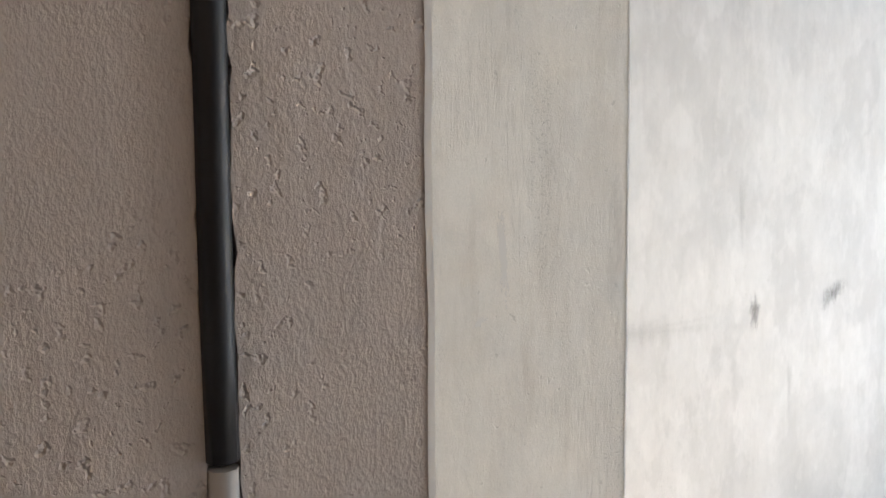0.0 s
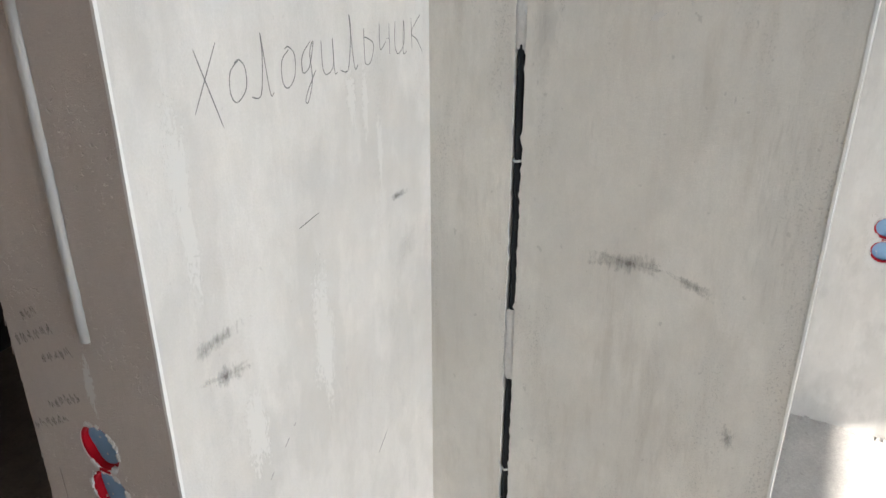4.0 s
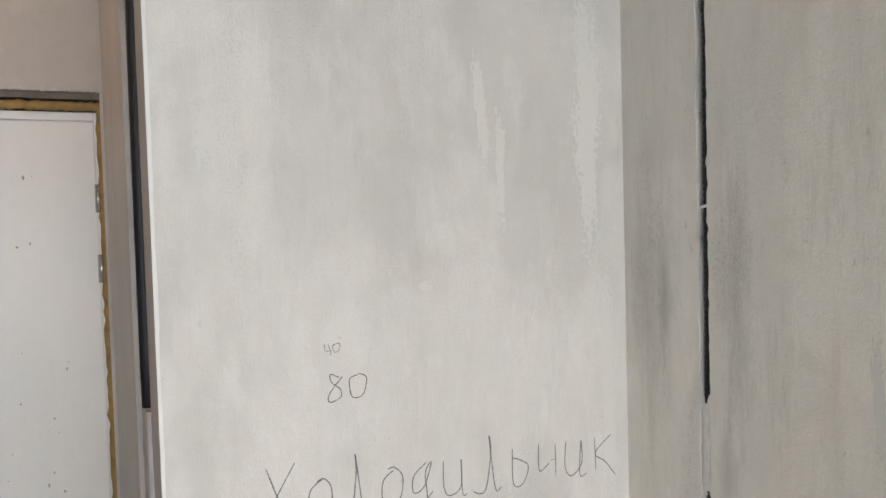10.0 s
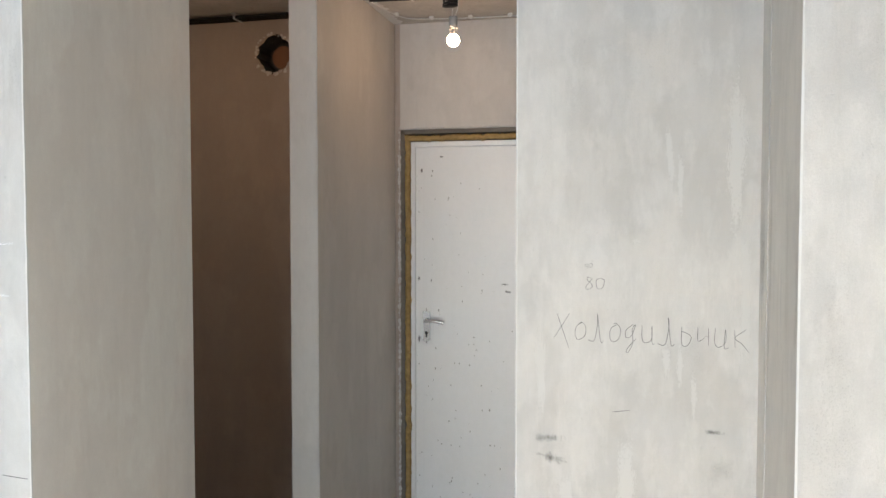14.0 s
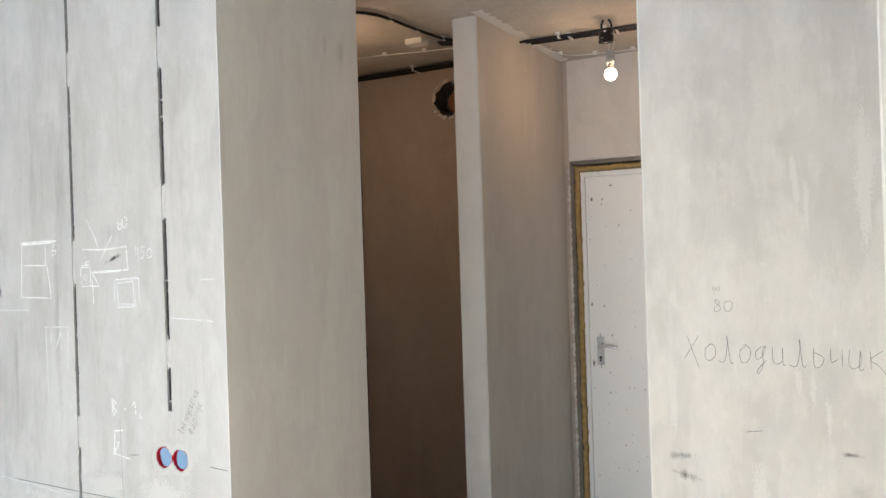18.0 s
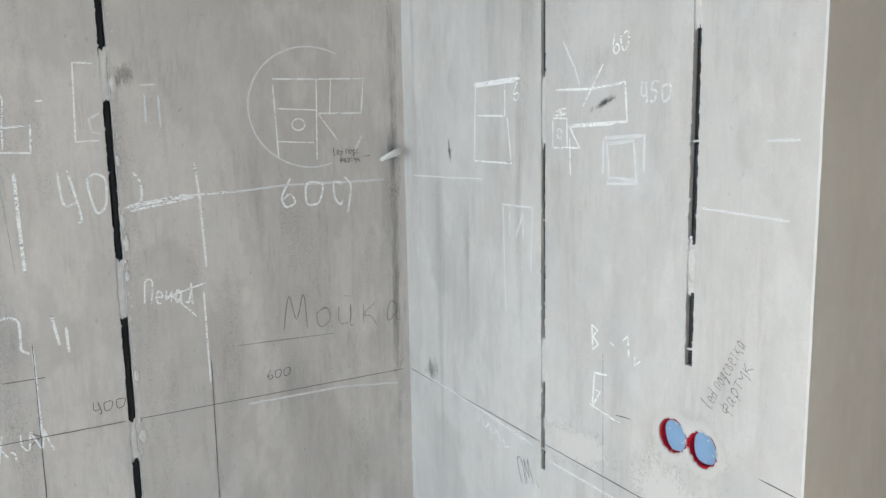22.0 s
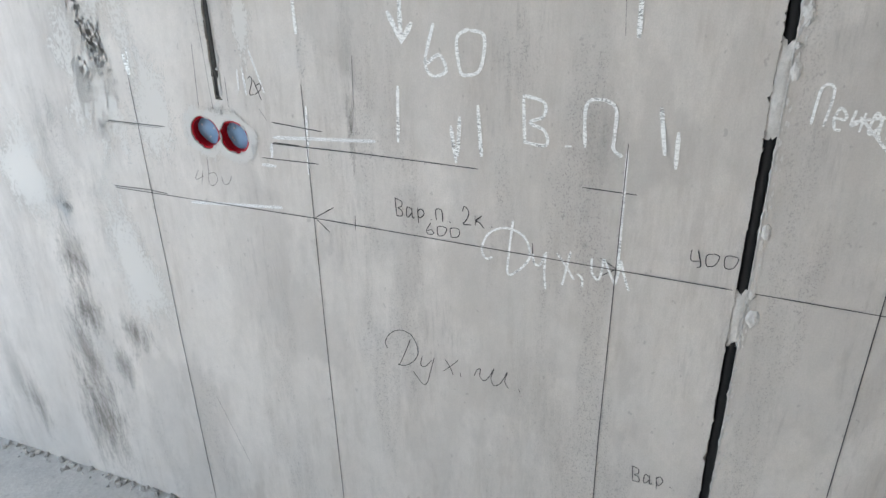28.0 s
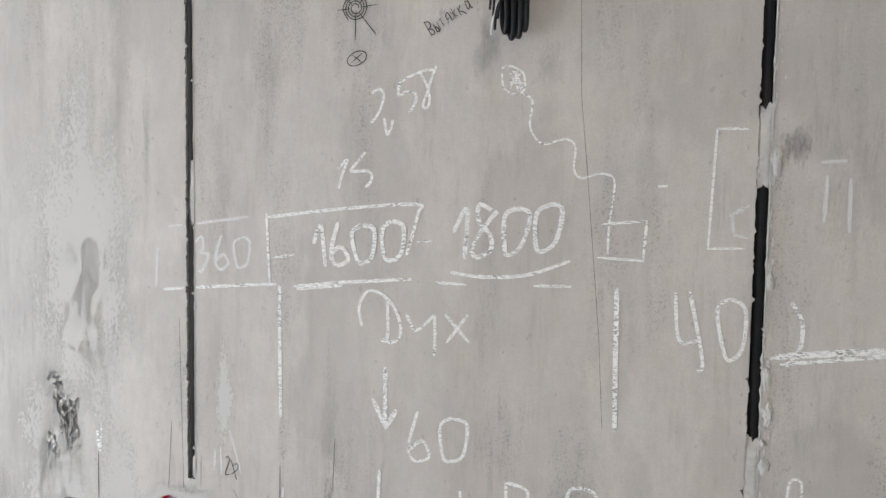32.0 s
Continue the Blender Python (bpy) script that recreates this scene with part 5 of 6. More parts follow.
for o in (-0.022, 0.018):
    bm = bmesh.new()
    tube(bm, smooth_line([(LX + o, LY - 0.03, 2.74), (LX + 1.2 * o, LY - 0.04, 2.772), (LX + 0.6 * o, LY - 0.05, 2.797)], 5), 0.0055, 8)
    under(part("end", bm, M_BLACK), coil)
tagged(coil, "coil of black cable tied up under the ceiling", "cable coil")
second = thing("light_bulb", (-1.75, 0.75, H))
bm = bmesh.new()
bmesh.ops.create_uvsphere(bm, u_segments=20, v_segments=12, radius=0.031, matrix=Matrix.Translation((-1.75, 0.75, 2.56)))
under(part("bulb", bm, M_BULB_DIM, None, "glowing warm white bulb"), second)
bm = bmesh.new()
tube(bm, [(-1.75, 0.75, z) for z in (2.585, 2.61, 2.66)], 0.019, 14)
under(part("lamp_holder", bm, M_WHITE), second)
bm = bmesh.new()
tube(bm, [(-1.75, 0.75, z) for z in (2.655, 2.73, 2.8)], 0.003, 6)
under(part("wire", bm, M_CLIP), second)
tagged(second, "bare warm bulb hanging in the dim side room", "light bulb")


# ---- cables under the ceiling ----
def cable(points, r, material, label, step=0.2, clips=True):
    ob = thing("ceiling_cable", points[0])
    pts = smooth_line([tuple(p) for p in points], 8)
    bm = bmesh.new()
    tube(bm, pts, r, 8)
    under(part("sheath", bm, material), ob)
    run = 0.0
    for a, b in zip(pts, pts[1:]):
        run += (Vector(b) - Vector(a)).length
        if clips and run > step:
            run = 0.0
            bm = bmesh.new()
            box(bm, (b[0] - 0.006, b[1] - r - 0.004, b[2] - r - 0.002), (b[0] + 0.006, b[1] + r + 0.004, b[2] - r + 0.001))
            box(bm, (b[0] - 0.006, b[1] - r - 0.004, b[2] - r + 0.001), (b[0] + 0.006, b[1] - r - 0.001, H - 0.0005))
            box(bm, (b[0] - 0.012, b[1] - r - 0.016, H - 0.010), (b[0] + 0.012, b[1] - r - 0.0045, H - 0.0005))
            box(bm, (b[0] - 0.006, b[1] + r + 0.001, b[2] - r + 0.001), (b[0] + 0.006, b[1] + r + 0.004, H - 0.0005))
            under(part("clip", bm, M_CLIP, None, "white nail-in clip"), ob)
    return tagged(ob, label, "cable", "cables clipped under the ceiling")


for q, (o, r) in enumerate(((0.0, 0.0075), (0.030, 0.0065), (0.062, 0.0085))):
    cable([(XP1 - 0.0 + 0.02 * q, 1.53 + o, H - 0.016), (-0.7, 1.545 + o, H - 0.017), (-0.3, 1.57 + o, H - 0.016), (0.04, 1.59 + o, H - 0.017)], r, M_BLACK, "black corrugated conduit clipped under the ceiling")
cable([(XP1, 1.44, H - 0.012), (-0.97, 1.6, H - 0.012), (-0.9, 1.95, H - 0.012), (-0.75, 2.03, H - 0.012), (-0.45, 2.06, H - 0.012), (0.04, 2.07, H - 0.012)], 0.003, M_CLIP, "thin white cable clipped under the ceiling")
for q in range(4):
    o = 0.021 * q
    cable([(XSW, YBR - 0.018 - o, H - 0.020 - 0.004 * (q % 2)), (-1.8, YBR - 0.02 - o, H - 0.022), (-1.4, YBR - 0.016 - o, H - 0.019), (XP0, YBR - 0.02 - o, H - 0.021)], 0.0092, M_BLACK, "black corrugated conduit along the top of the wall", 0.4)
cable([(-1.42, 0.62, H - 0.012), (-1.35, 0.75, H - 0.012), (-1.325, 1.08, H - 0.012), (-1.28, 1.3, H - 0.012), (XP0, 1.42, H - 0.012)], 0.0075, M_BLACK, "black cable curving under the ceiling")
cable([(XSW, 1.36, H - 0.012), (-1.85, 1.35, H - 0.012), (-1.5, 1.42, H - 0.012), (XP0, 1.50, H - 0.012)], 0.003, M_CLIP, "thin white cable clipped under the ceiling")
for q in range(3):
    cable([(-1.36, 1.30 + 0.02 * q, H - 0.014), (-1.25, 1.34 + 0.025 * q, H - 0.014), (XP0, 1.36 + 0.03 * q, H - 0.014)], 0.0085, M_BLACK, "short black conduit from the junction box", 9)
jb = thing("junction_box", (-1.44, 1.22, H))
bm = bmesh.new()
box(bm, (-1.49, 1.185, H - 0.026), (-1.39, 1.265, H - 0.0005))
bmesh.ops.bevel(bm, geom=bm.edges[:], offset=0.004, segments=2, affect="EDGES")
under(part("box", bm, M_WHITE), jb)
bm = bmesh.new()
box(bm, (-1.485, 1.19, H - 0.030), (-1.395, 1.26, H - 0.0262))
under(part("lid", bm, M_CLIP, None, "pale snap-on lid"), jb)
tagged(jb, "white plastic junction box fixed under the ceiling", "junction box")
bm = bmesh.new()
r2 = random.Random(9)
rows = []
for i in range(50):
    y = YPE - 0.06 + (YD - YPE + 0.04) * i / 49
    rows.append((bm.verts.new((XP1 - 0.002, y, H - 0.002)), bm.verts.new((XP1 + 0.055 + r2.uniform(-0.012, 0.02), y, H - 0.002))))
for a, b in zip(rows, rows[1:]):
    bm.faces.new((a[0], a[1], b[1], b[0]))
tagged(part("ceiling_filler_strip", bm, M_BEAD), "pale strip of filler on the ceiling along the partition", "plaster", "", "structure")
# the pipe in the vent hole
pipe = thing("vent_pipe", (HX + 0.02, YBR + 0.16, HZ))
bm = bmesh.new()
tube(bm, [(HX + 0.03, YBR + 0.05, HZ - 0.01), (HX + 0.03, YBR + 0.29, HZ - 0.01)], 0.055, 20)
under(part("pipe", bm, M_PIPE), pipe)
bm = bmesh.new()
tube(bm, [(HX + 0.03, YBR + 0.046, HZ - 0.01), (HX + 0.03, YBR + 0.075, HZ - 0.01)], 0.062, 20)
under(part("collar", bm, M_PIPE), pipe)
tagged(pipe, "brown plastic vent pipe inside a broken wall hole", "pipe")
bm = bmesh.new()
for _ in range(60):
    a = r2.uniform(0, 6.283)
    q = HR * r2.uniform(0.98, 1.12)
    s = r2.uniform(0.003, 0.011)
    v = [bm.verts.new(F_BROWN(HX + q * math.cos(a) + s * math.cos(w) * r2.uniform(0.6, 1.2), HZ + q * math.sin(a) + s * math.sin(w) * r2.uniform(0.6, 1.2), 0.002 + 0.001 * r2.random())) for w in (1.257 * k for k in range(5))]
    bm.faces.new(v)
tagged(part("chipped_plaster", bm, M_PATCH), "chipped pale plaster round the vent hole", "plaster", "", "stuff")

# chipped hall edge of the pier
bm = bmesh.new()
r2 = random.Random(19)
for _ in range(170):
    z, q = H * r2.random(), r2.uniform(0.003, 0.013)
    y = YP + r2.uniform(-0.002, 0.0035)
    v = [bm.verts.new((0.0015 + 0.3 * q * math.sin(a + 1), y + 0.5 * q * math.cos(a), z + 1.4 * q * math.sin(a))) for a in (1.257 * k for k in range(5))]
    bm.faces.new(v)
tagged(part("chipped_edge", bm, M_PIER), "chipped plaster along the hall edge of the pier", "plaster", "", "stuff")

# ---- chalk on the west wall ----
C, CF, P, PF = M_CHALK, M_CHALK_FAINT, M_PENCIL, M_PENCIL_FAINT
CH, PE = "chalk marks on the walls", "pencil marks on the walls"
WHITE_NOTE, GREY_NOTE = "white chalk handwriting on grey plaster", "thin pencil handwriting on grey plaster"
write("chalk_writing", F_A, "60", -1.939, 1.275, 0.122, 0.088, 0.0072, C, WHITE_NOTE + " reading 60", 0.12, seed=1, group=CH)
write("chalk_writing", F_A, "Дух", -2.022, 1.484, 0.197, 0.086, 0.0072, C, WHITE_NOTE + ", short for oven", 0.05, seed=2, group=CH)
sketch("chalk_writing", F_A, ["-2.071,1.785 -2.051,1.804 -2.061,1.777 -2.068,1.752", "-2.017,1.816 -2.035,1.796 -2.045,1.783 -2.028,1.783 -2.012,1.783 -2.005,1.776 -2.007,1.765 -2.017,1.755"], 0.0062, C, WHITE_NOTE + " reading 15", True, 3, "handwriting", CH)
sketch("chalk_writing", F_A, ["-1.915,1.952 -1.935,1.944 -1.954,1.935", "-1.955,1.935 -1.957,1.913 -1.941,1.918 -1.929,1.917 -1.925,1.905 -1.931,1.891 -1.939,1.882", "-1.89,1.96 -1.897,1.942 -1.904,1.919 -1.912,1.899 -1.911,1.89 -1.904,1.892 -1.901,1.905 -1.905,1.925 -1.914,1.942 -1.917,1.95 -1.908,1.953 -1.894,1.953"], 0.0058, C, WHITE_NOTE + " reading 58", True, 4, "handwriting", CH)
sketch("chalk_writing", F_A, ["-2.006,1.917 -1.999,1.922 -1.99,1.923 -1.984,1.913 -1.988,1.895 -1.997,1.877 -2.008,1.866", "-1.983,1.874 -1.98,1.857 -1.977,1.846 -1.97,1.857 -1.967,1.871"], 0.0058, C, WHITE_NOTE + " reading 2", True, 5, "handwriting", CH)
write("chalk_writing", F_A, "1600", -2.111, 1.609, 0.175, 0.075, 0.0095, C, WHITE_NOTE + " reading 1600", 0.15, gap=0.06, seed=6, group=CH)
write("chalk_writing", F_A, "1800", -1.856, 1.633, 0.185, 0.086, 0.0092, C, WHITE_NOTE + " reading 1800", 0.15, lean=0.22, gap=0.03, seed=7, group=CH)
write("chalk_writing", F_A, "360", -2.365, 1.593, 0.123, 0.062, 0.0063, CF, "faint chalk handwriting reading 360", 0.12, seed=8, group=CH)
write("chalk_writing", F_A, "40", -1.489, 1.490, 0.11, 0.108, 0.0072, C, WHITE_NOTE + " reading 400", 0.12, gap=0.2, seed=9, group=CH)
write("chalk_writing", F_A, "60O", -0.964, 1.482, 0.212, 0.076, 0.0072, C, WHITE_NOTE + " reading 600", -0.02, gap=0.3, seed=10, group=CH)
write("chalk_writing", F_A, "Пенал", -1.326, 1.263, 0.125, 0.055, 0.0054, C, WHITE_NOTE + ", a crossed-out word", -0.08, seed=11, group=CH)
write("chalk_writing", F_A, "В.Ц", -1.764, 1.180, 0.175, 0.082, 0.0072, C, WHITE_NOTE + " reading two initials", 0.05, seed=12, group=CH)
sketch("chalk_writing", F_A, ["-1.768,1.033 -1.774,0.973 -1.776,0.921 -1.756,0.932 -1.739,0.954 -1.735,0.974 -1.746,1.002 -1.771,1.014 -1.795,1.011 -1.816,0.995 -1.826,0.97 -1.825,0.953 -1.817,0.945 -1.806,0.95", "-1.73,0.972 -1.726,0.953 -1.715,0.952 -1.707,0.977", "-1.705,0.98 -1.707,0.941 -1.703,0.903", "-1.686,0.981 -1.668,0.959 -1.652,0.933", "-1.661,0.989 -1.668,0.946 -1.673,0.918", "-1.647,0.947 -1.638,0.939 -1.636,0.922", "-1.623,0.984 -1.621,0.956 -1.609,0.942 -1.603,0.966 -1.602,0.985 -1.589,0.959 -1.579,0.941 -1.574,0.972 -1.573,0.988 -1.564,0.958 -1.554,0.931"], 0.0052, C, "faint chalk handwriting, short for oven", True, 13, "handwriting", CH)
write("pencil_writing", F_A, "Вытяжка", -1.901, 2.009, 0.085, 0.026, 0.0016, P, GREY_NOTE + ", the word for hood", 0.55, seed=14, group=PE)
write("pencil_writing", F_A, "Led подс.", -0.800, 1.616, 0.085, 0.02, 0.0015, P, GREY_NOTE + " about a light strip", 0.03, seed=15, group=PE)
write("pencil_writing", F_A, "фартук", -0.781, 1.594, 0.062, 0.019, 0.0015, P, GREY_NOTE + " naming the splashback", 0.03, seed=16, group=PE)
write("pencil_writing", F_A, "Вар.п. 2к.", -2.004, 1.003, 0.202, 0.036, 0.0017, P, GREY_NOTE + " about a hob", 0.04, seed=17, group=PE)
write("pencil_writing", F_A, "600", -1.942, 0.974, 0.072, 0.024, 0.0016, P, GREY_NOTE + " reading 600", 0.04, seed=18, group=PE)
write("pencil_writing", F_A, "400", -1.463, 1.003, 0.078, 0.028, 0.0016, P, GREY_NOTE + " reading 400", 0.06, seed=19, group=PE)
sketch("pencil_writing", F_A, ["-2.036,0.688 -2.041,0.702 -2.027,0.728 -2.002,0.741 -1.977,0.731 -1.966,0.698 -1.975,0.672 -1.997,0.653 -2.014,0.652", "-1.982,0.724 -1.996,0.686 -2.011,0.65", "-1.957,0.685 -1.961,0.664 -1.95,0.663 -1.936,0.683", "-1.93,0.69 -1.94,0.65 -1.947,0.623 -1.958,0.616 -1.979,0.643", "-1.907,0.694 -1.896,0.678 -1.888,0.658", "-1.876,0.699 -1.894,0.678 -1.91,0.662", "-1.873,0.668 -1.871,0.656", "-1.842,0.668 -1.837,0.683 -1.829,0.689 -1.83,0.671 -1.821,0.662 -1.81,0.675 -1.8,0.697 -1.806,0.673 -1.8,0.656 -1.786,0.665 -1.772,0.696 -1.777,0.672 -1.769,0.657", "-1.748,0.661 -1.744,0.651"], 0.0016, P, GREY_NOTE + ", short for oven", True, 20, "handwriting", PE)
sketch("pencil_writing", F_A, ["-2.455,1.032 -2.465,1.014 -2.463,1.009 -2.444,1.02", "-2.443,1.035 -2.452,1.0", "-2.432,1.026 -2.432,1.003 -2.419,1.003 -2.409,1.018 -2.415,1.031 -2.43,1.026", "-2.398,1.025 -2.395,1.009 -2.382,1.012 -2.372,1.03"], 0.0016, PF, GREY_NOTE + " reading 400", True, 21, "handwriting", PE)
sketch("pencil_writing", F_A, ["-2.3,1.239 -2.294,1.244 -2.291,1.235 -2.3,1.21 -2.29,1.209", "-2.275,1.2 -2.281,1.219 -2.288,1.238", "-2.285,1.226 -2.274,1.232 -2.273,1.222 -2.287,1.21"], 0.0015, P, GREY_NOTE + " reading 28", True, 22, "handwriting", PE)
write("pencil_writing", F_A, "Вар.", -1.512, 0.503, 0.08, 0.037, 0.0017, P, GREY_NOTE + " about a hob", 0.1, seed=23, group=PE)
write("pencil_writing", F_A, "600", -1.021, 1.010, 0.068, 0.026, 0.0016, P, GREY_NOTE + " reading 600", 0.05, seed=24, group=PE)
write("pencil_writing", F_A, "Мойка", -0.965, 1.142, 0.36, 0.095, 0.0022, PF, "faint pencil handwriting, the word for sink", -0.05, gap=0.2, seed=25, group=PE)


def chalk(face, lines, w, label, m=C, curved=False, seed=8):
    return sketch("chalk_drawing", face, lines, w, m, label, curved, seed, group=CH)


def pencil(face, lines, w, label, m=P, curved=False, seed=8):
    return sketch("pencil_drawing", face, lines, w, m, label, curved, seed, group=PE)


chalk(F_A, ["-2.185,1.575 -2.184,1.45 -2.182,1.331"], 0.0084, "upright chalk stroke marking a cabinet edge")
chalk(F_A, ["-1.582,1.600 -1.581,1.48 -1.579,1.368"], 0.0095, "upright chalk stroke marking a cabinet edge")
chalk(F_A, ["-1.976,1.441 -1.975,1.333"], 0.0095, "chalk arrow shaft pointing down")
chalk(F_A, ["-1.999,1.383 -1.974,1.333 -1.954,1.367"], 0.0108, "chalk arrow head pointing down")
chalk(F_A, ["-2.214,1.698 -2.067,1.716 -1.924,1.727 -1.919,1.710 -1.939,1.639"], 0.0072, "chalk bracket over a number", curved=True)
chalk(F_A, ["-2.212,1.705 -2.205,1.579", "-2.199,1.626 -2.156,1.631", "-1.920,1.663 -1.893,1.665"], 0.0059, "chalk dashes between numbers")
chalk(F_A, ["-1.859,1.613 -1.807,1.608 -1.730,1.614 -1.657,1.641"], 0.0072, "curved chalk underline", curved=True)
chalk(F_A, ["-2.156,1.574 -2.066,1.586 -1.928,1.598", "-2.15,1.570 -2.06,1.581"], 0.0072, "double chalk underline")
chalk(F_A, ["-1.885,1.595 -1.831,1.593", "-1.716,1.597 -1.654,1.599"], 0.0059, "short chalk dashes")
chalk(F_A, ["-2.435,1.555 -2.387,1.560", "-2.362,1.562 -2.334,1.565 -2.191,1.577"], 0.0072, "chalk line under a number")
chalk(F_A, ["-2.424,1.675 -2.387,1.680", "-2.362,1.683 -2.249,1.698", "-2.447,1.633 -2.453,1.558"], 0.0060, "faint chalk box round a number", CF)
chalk(F_A, ["-2.596,1.264 -2.591,1.218"], 0.0084, "short chalk stroke")
chalk(F_A, ["-1.742,1.911 -1.725,1.897 -1.728,1.856 -1.707,1.829 -1.671,1.836 -1.654,1.824 -1.655,1.788 -1.642,1.774 -1.615,1.781 -1.593,1.775 -1.591,1.748 -1.597,1.703 -1.598,1.654"], 0.0043, "wavy chalk line from a lamp symbol to a box", curved=True)
chalk(F_A, ["-1.609,1.701 -1.539,1.708 -1.543,1.645 -1.614,1.648"], 0.0054, "chalk square at the end of a wavy line")
r2 = random.Random(3)
chalk(F_A, ["-1.777,1.944 -1.775,1.927 -1.77,1.916 -1.754,1.909 -1.74,1.915 -1.738,1.929 -1.743,1.945 -1.763,1.955 -1.777,1.952", "-1.749,1.951 -1.757,1.932 -1.765,1.916", "-1.763,1.943 -1.751,1.929 -1.741,1.919", "-1.745,1.942 -1.763,1.929 -1.737,1.927", "-1.755,1.946 -1.752,1.929 -1.749,1.913", "-1.759,1.948 -1.748,1.932 -1.745,1.915"], 0.0042, "scribbled round chalk lamp symbol", curved=True)
chalk(F_A, ["-1.524,1.762 -1.509,1.763"], 0.0072, "small chalk dab")
chalk(F_A, ["-1.394,1.850 -1.440,1.850 -1.447,1.668 -1.394,1.670"], 0.0048, "faint chalk bracket beside the chase")
chalk(F_A, ["-1.39,1.735 -1.415,1.72 -1.41,1.69 -1.39,1.685", "-1.294,1.800 -1.259,1.802", "-1.254,1.777 -1.253,1.698", "-1.285,1.78 -1.287,1.71"], 0.0060, "faint chalk scribble beside the chase", CF)
chalk(F_A, ["-1.326,1.592 -1.310,1.563 -1.312,1.521 -1.330,1.494"], 0.0072, "chalk curve closing a number", curved=True)
chalk(F_A, ["-1.352,1.505 -1.189,1.527 -1.099,1.530", "-1.338,1.497 -1.185,1.522", "-1.345,1.51 -1.2,1.53"], 0.0072, "thick chalk line across the chase")
chalk(F_A, ["-1.099,1.528 -0.935,1.540 -0.649,1.540"], 0.0060, "thin chalk guide line", CF)
chalk(F_A, [[(-0.86 + 0.172 * math.cos(a), 1.745 + 0.16 * math.sin(a)) for a in (1.1 + 0.22 * k for k in range(19))]], 0.0046, "large chalk circle round a cabinet plan", CF, True)
chalk(F_A, ["-0.738,1.619 -0.711,1.669"], 0.0074, "end of a large chalk circle", CF)
chalk(F_A, ["-0.963,1.819 -0.841,1.820 -0.702,1.824 -0.712,1.729 -0.840,1.729", "-0.841,1.820 -0.848,1.603", "-0.963,1.803 -0.956,1.613"], 0.0050, "chalk plan of an L-shaped kitchen")
chalk(F_A, ["-0.954,1.742 -0.840,1.738", "-0.954,1.656 -0.849,1.650", "-0.800,1.818 -0.806,1.730", "-0.840,1.729 -0.780,1.649"], 0.0038, "inner lines of a chalk kitchen plan")
chalk(F_A, [[(-0.897 + 0.018 * math.cos(a), 1.70 + 0.015 * math.sin(a)) for a in (0.3 + 0.5 * k for k in range(13))]], 0.0043, "small chalk circle in a plan", curved=True)
chalk(F_A, ["-1.178,1.609 -1.170,1.526 -1.164,1.339"], 0.0072, "upright chalk stroke through a line")
chalk(F_A, ["-1.272,1.272 -1.168,1.299", "-1.260,1.281 -1.196,1.213"], 0.0054, "chalk cross over a word")
chalk(F_A, ["-1.175,1.275 -1.174,1.15 -1.172,1.03"], 0.0059, "upright chalk stroke")
chalk(F_A, ["-1.985,1.256 -1.989,1.151"], 0.0072, "short upright chalk stroke")
chalk(F_A, ["-1.886,1.195 -1.876,1.126", "-1.869,1.213 -1.874,1.139", "-1.836,1.237 -1.829,1.145"], 0.0084, "group of short chalk ticks")
chalk(F_A, ["-1.534,1.266 -1.521,1.188", "-1.504,1.229 -1.502,1.167"], 0.0084, "pair of short chalk ticks")
chalk(F_A, ["-2.259,1.127 -2.035,1.147", "-2.264,1.114 -2.267,1.084", "-2.293,1.066 -2.259,1.067"], 0.0074, "short chalk lines beside the sockets", CF)
chalk(F_A, ["-2.489,0.953 -2.257,0.977"], 0.0074, "chalk stroke under a pencil line", CF)
chalk(F_A, ["-2.177,1.199 -2.186,1.060", "-2.585,1.274 -2.588,1.219", "-1.579,1.190 -1.577,0.970"], 0.0059, "upright chalk strokes over pencil lines")
chalk(F_A, ["-1.075,0.952 -0.811,0.951 -0.62,0.93"], 0.0060, "faint chalk line below a pencil line", CF)
chalk(F_A, ["-2.322,1.255 -2.324,1.213", "-2.310,1.260 -2.308,1.207", "-2.290,1.294 -2.266,1.214"], 0.0045, "slanting chalk strokes beside the sockets", CF)
pencil(F_A, ["-2.419,1.299 -2.427,1.167", "-2.353,1.238 -2.354,1.178", "-2.427,1.065 -2.430,1.022", "-2.072,1.302 -2.076,1.206"], 0.0014, "thin upright pencil lines round a chase", M_PENCIL_SOFT)
pencil(F_A, ["-2.683,1.111 -2.533,1.114", "-2.283,1.182 -2.268,1.160"], 0.0013, "thin slanting pencil lines", PF)
# pencil layout: one level line, four uprights
pencil(F_A, ["-2.696,0.956 -2.392,0.962 -2.185,0.966 -1.856,0.967 -1.582,0.968 -1.386,0.969", "-1.358,0.969 -1.0,0.969 -0.60,0.969"], 0.0016, "long level pencil line marking the worktop")
for u, z0, z1 in ((-2.594, 0.0, 1.22), (-2.184, 0.0, 1.24), (-1.580, 0.0, 1.20), (-1.168, 0.0, 1.09)):
    pencil(F_A, [[(u + 0.002, z0), (u - 0.002, z1 * 0.5), (u + 0.001, z1)]], 0.0015, "upright pencil line marking a cabinet edge")
pencil(F_A, ["-2.698,0.960 -2.604,0.9645 -2.55,0.9625", "-2.26,1.1165 -2.20,1.1175", "-2.675,1.114 -2.523,1.118", "-2.258,1.158 -2.148,1.152", "-2.264,1.114 -2.072,1.119 -1.835,1.121", "-2.291,1.081 -2.161,1.085"], 0.0017, "short level pencil lines by the sockets")
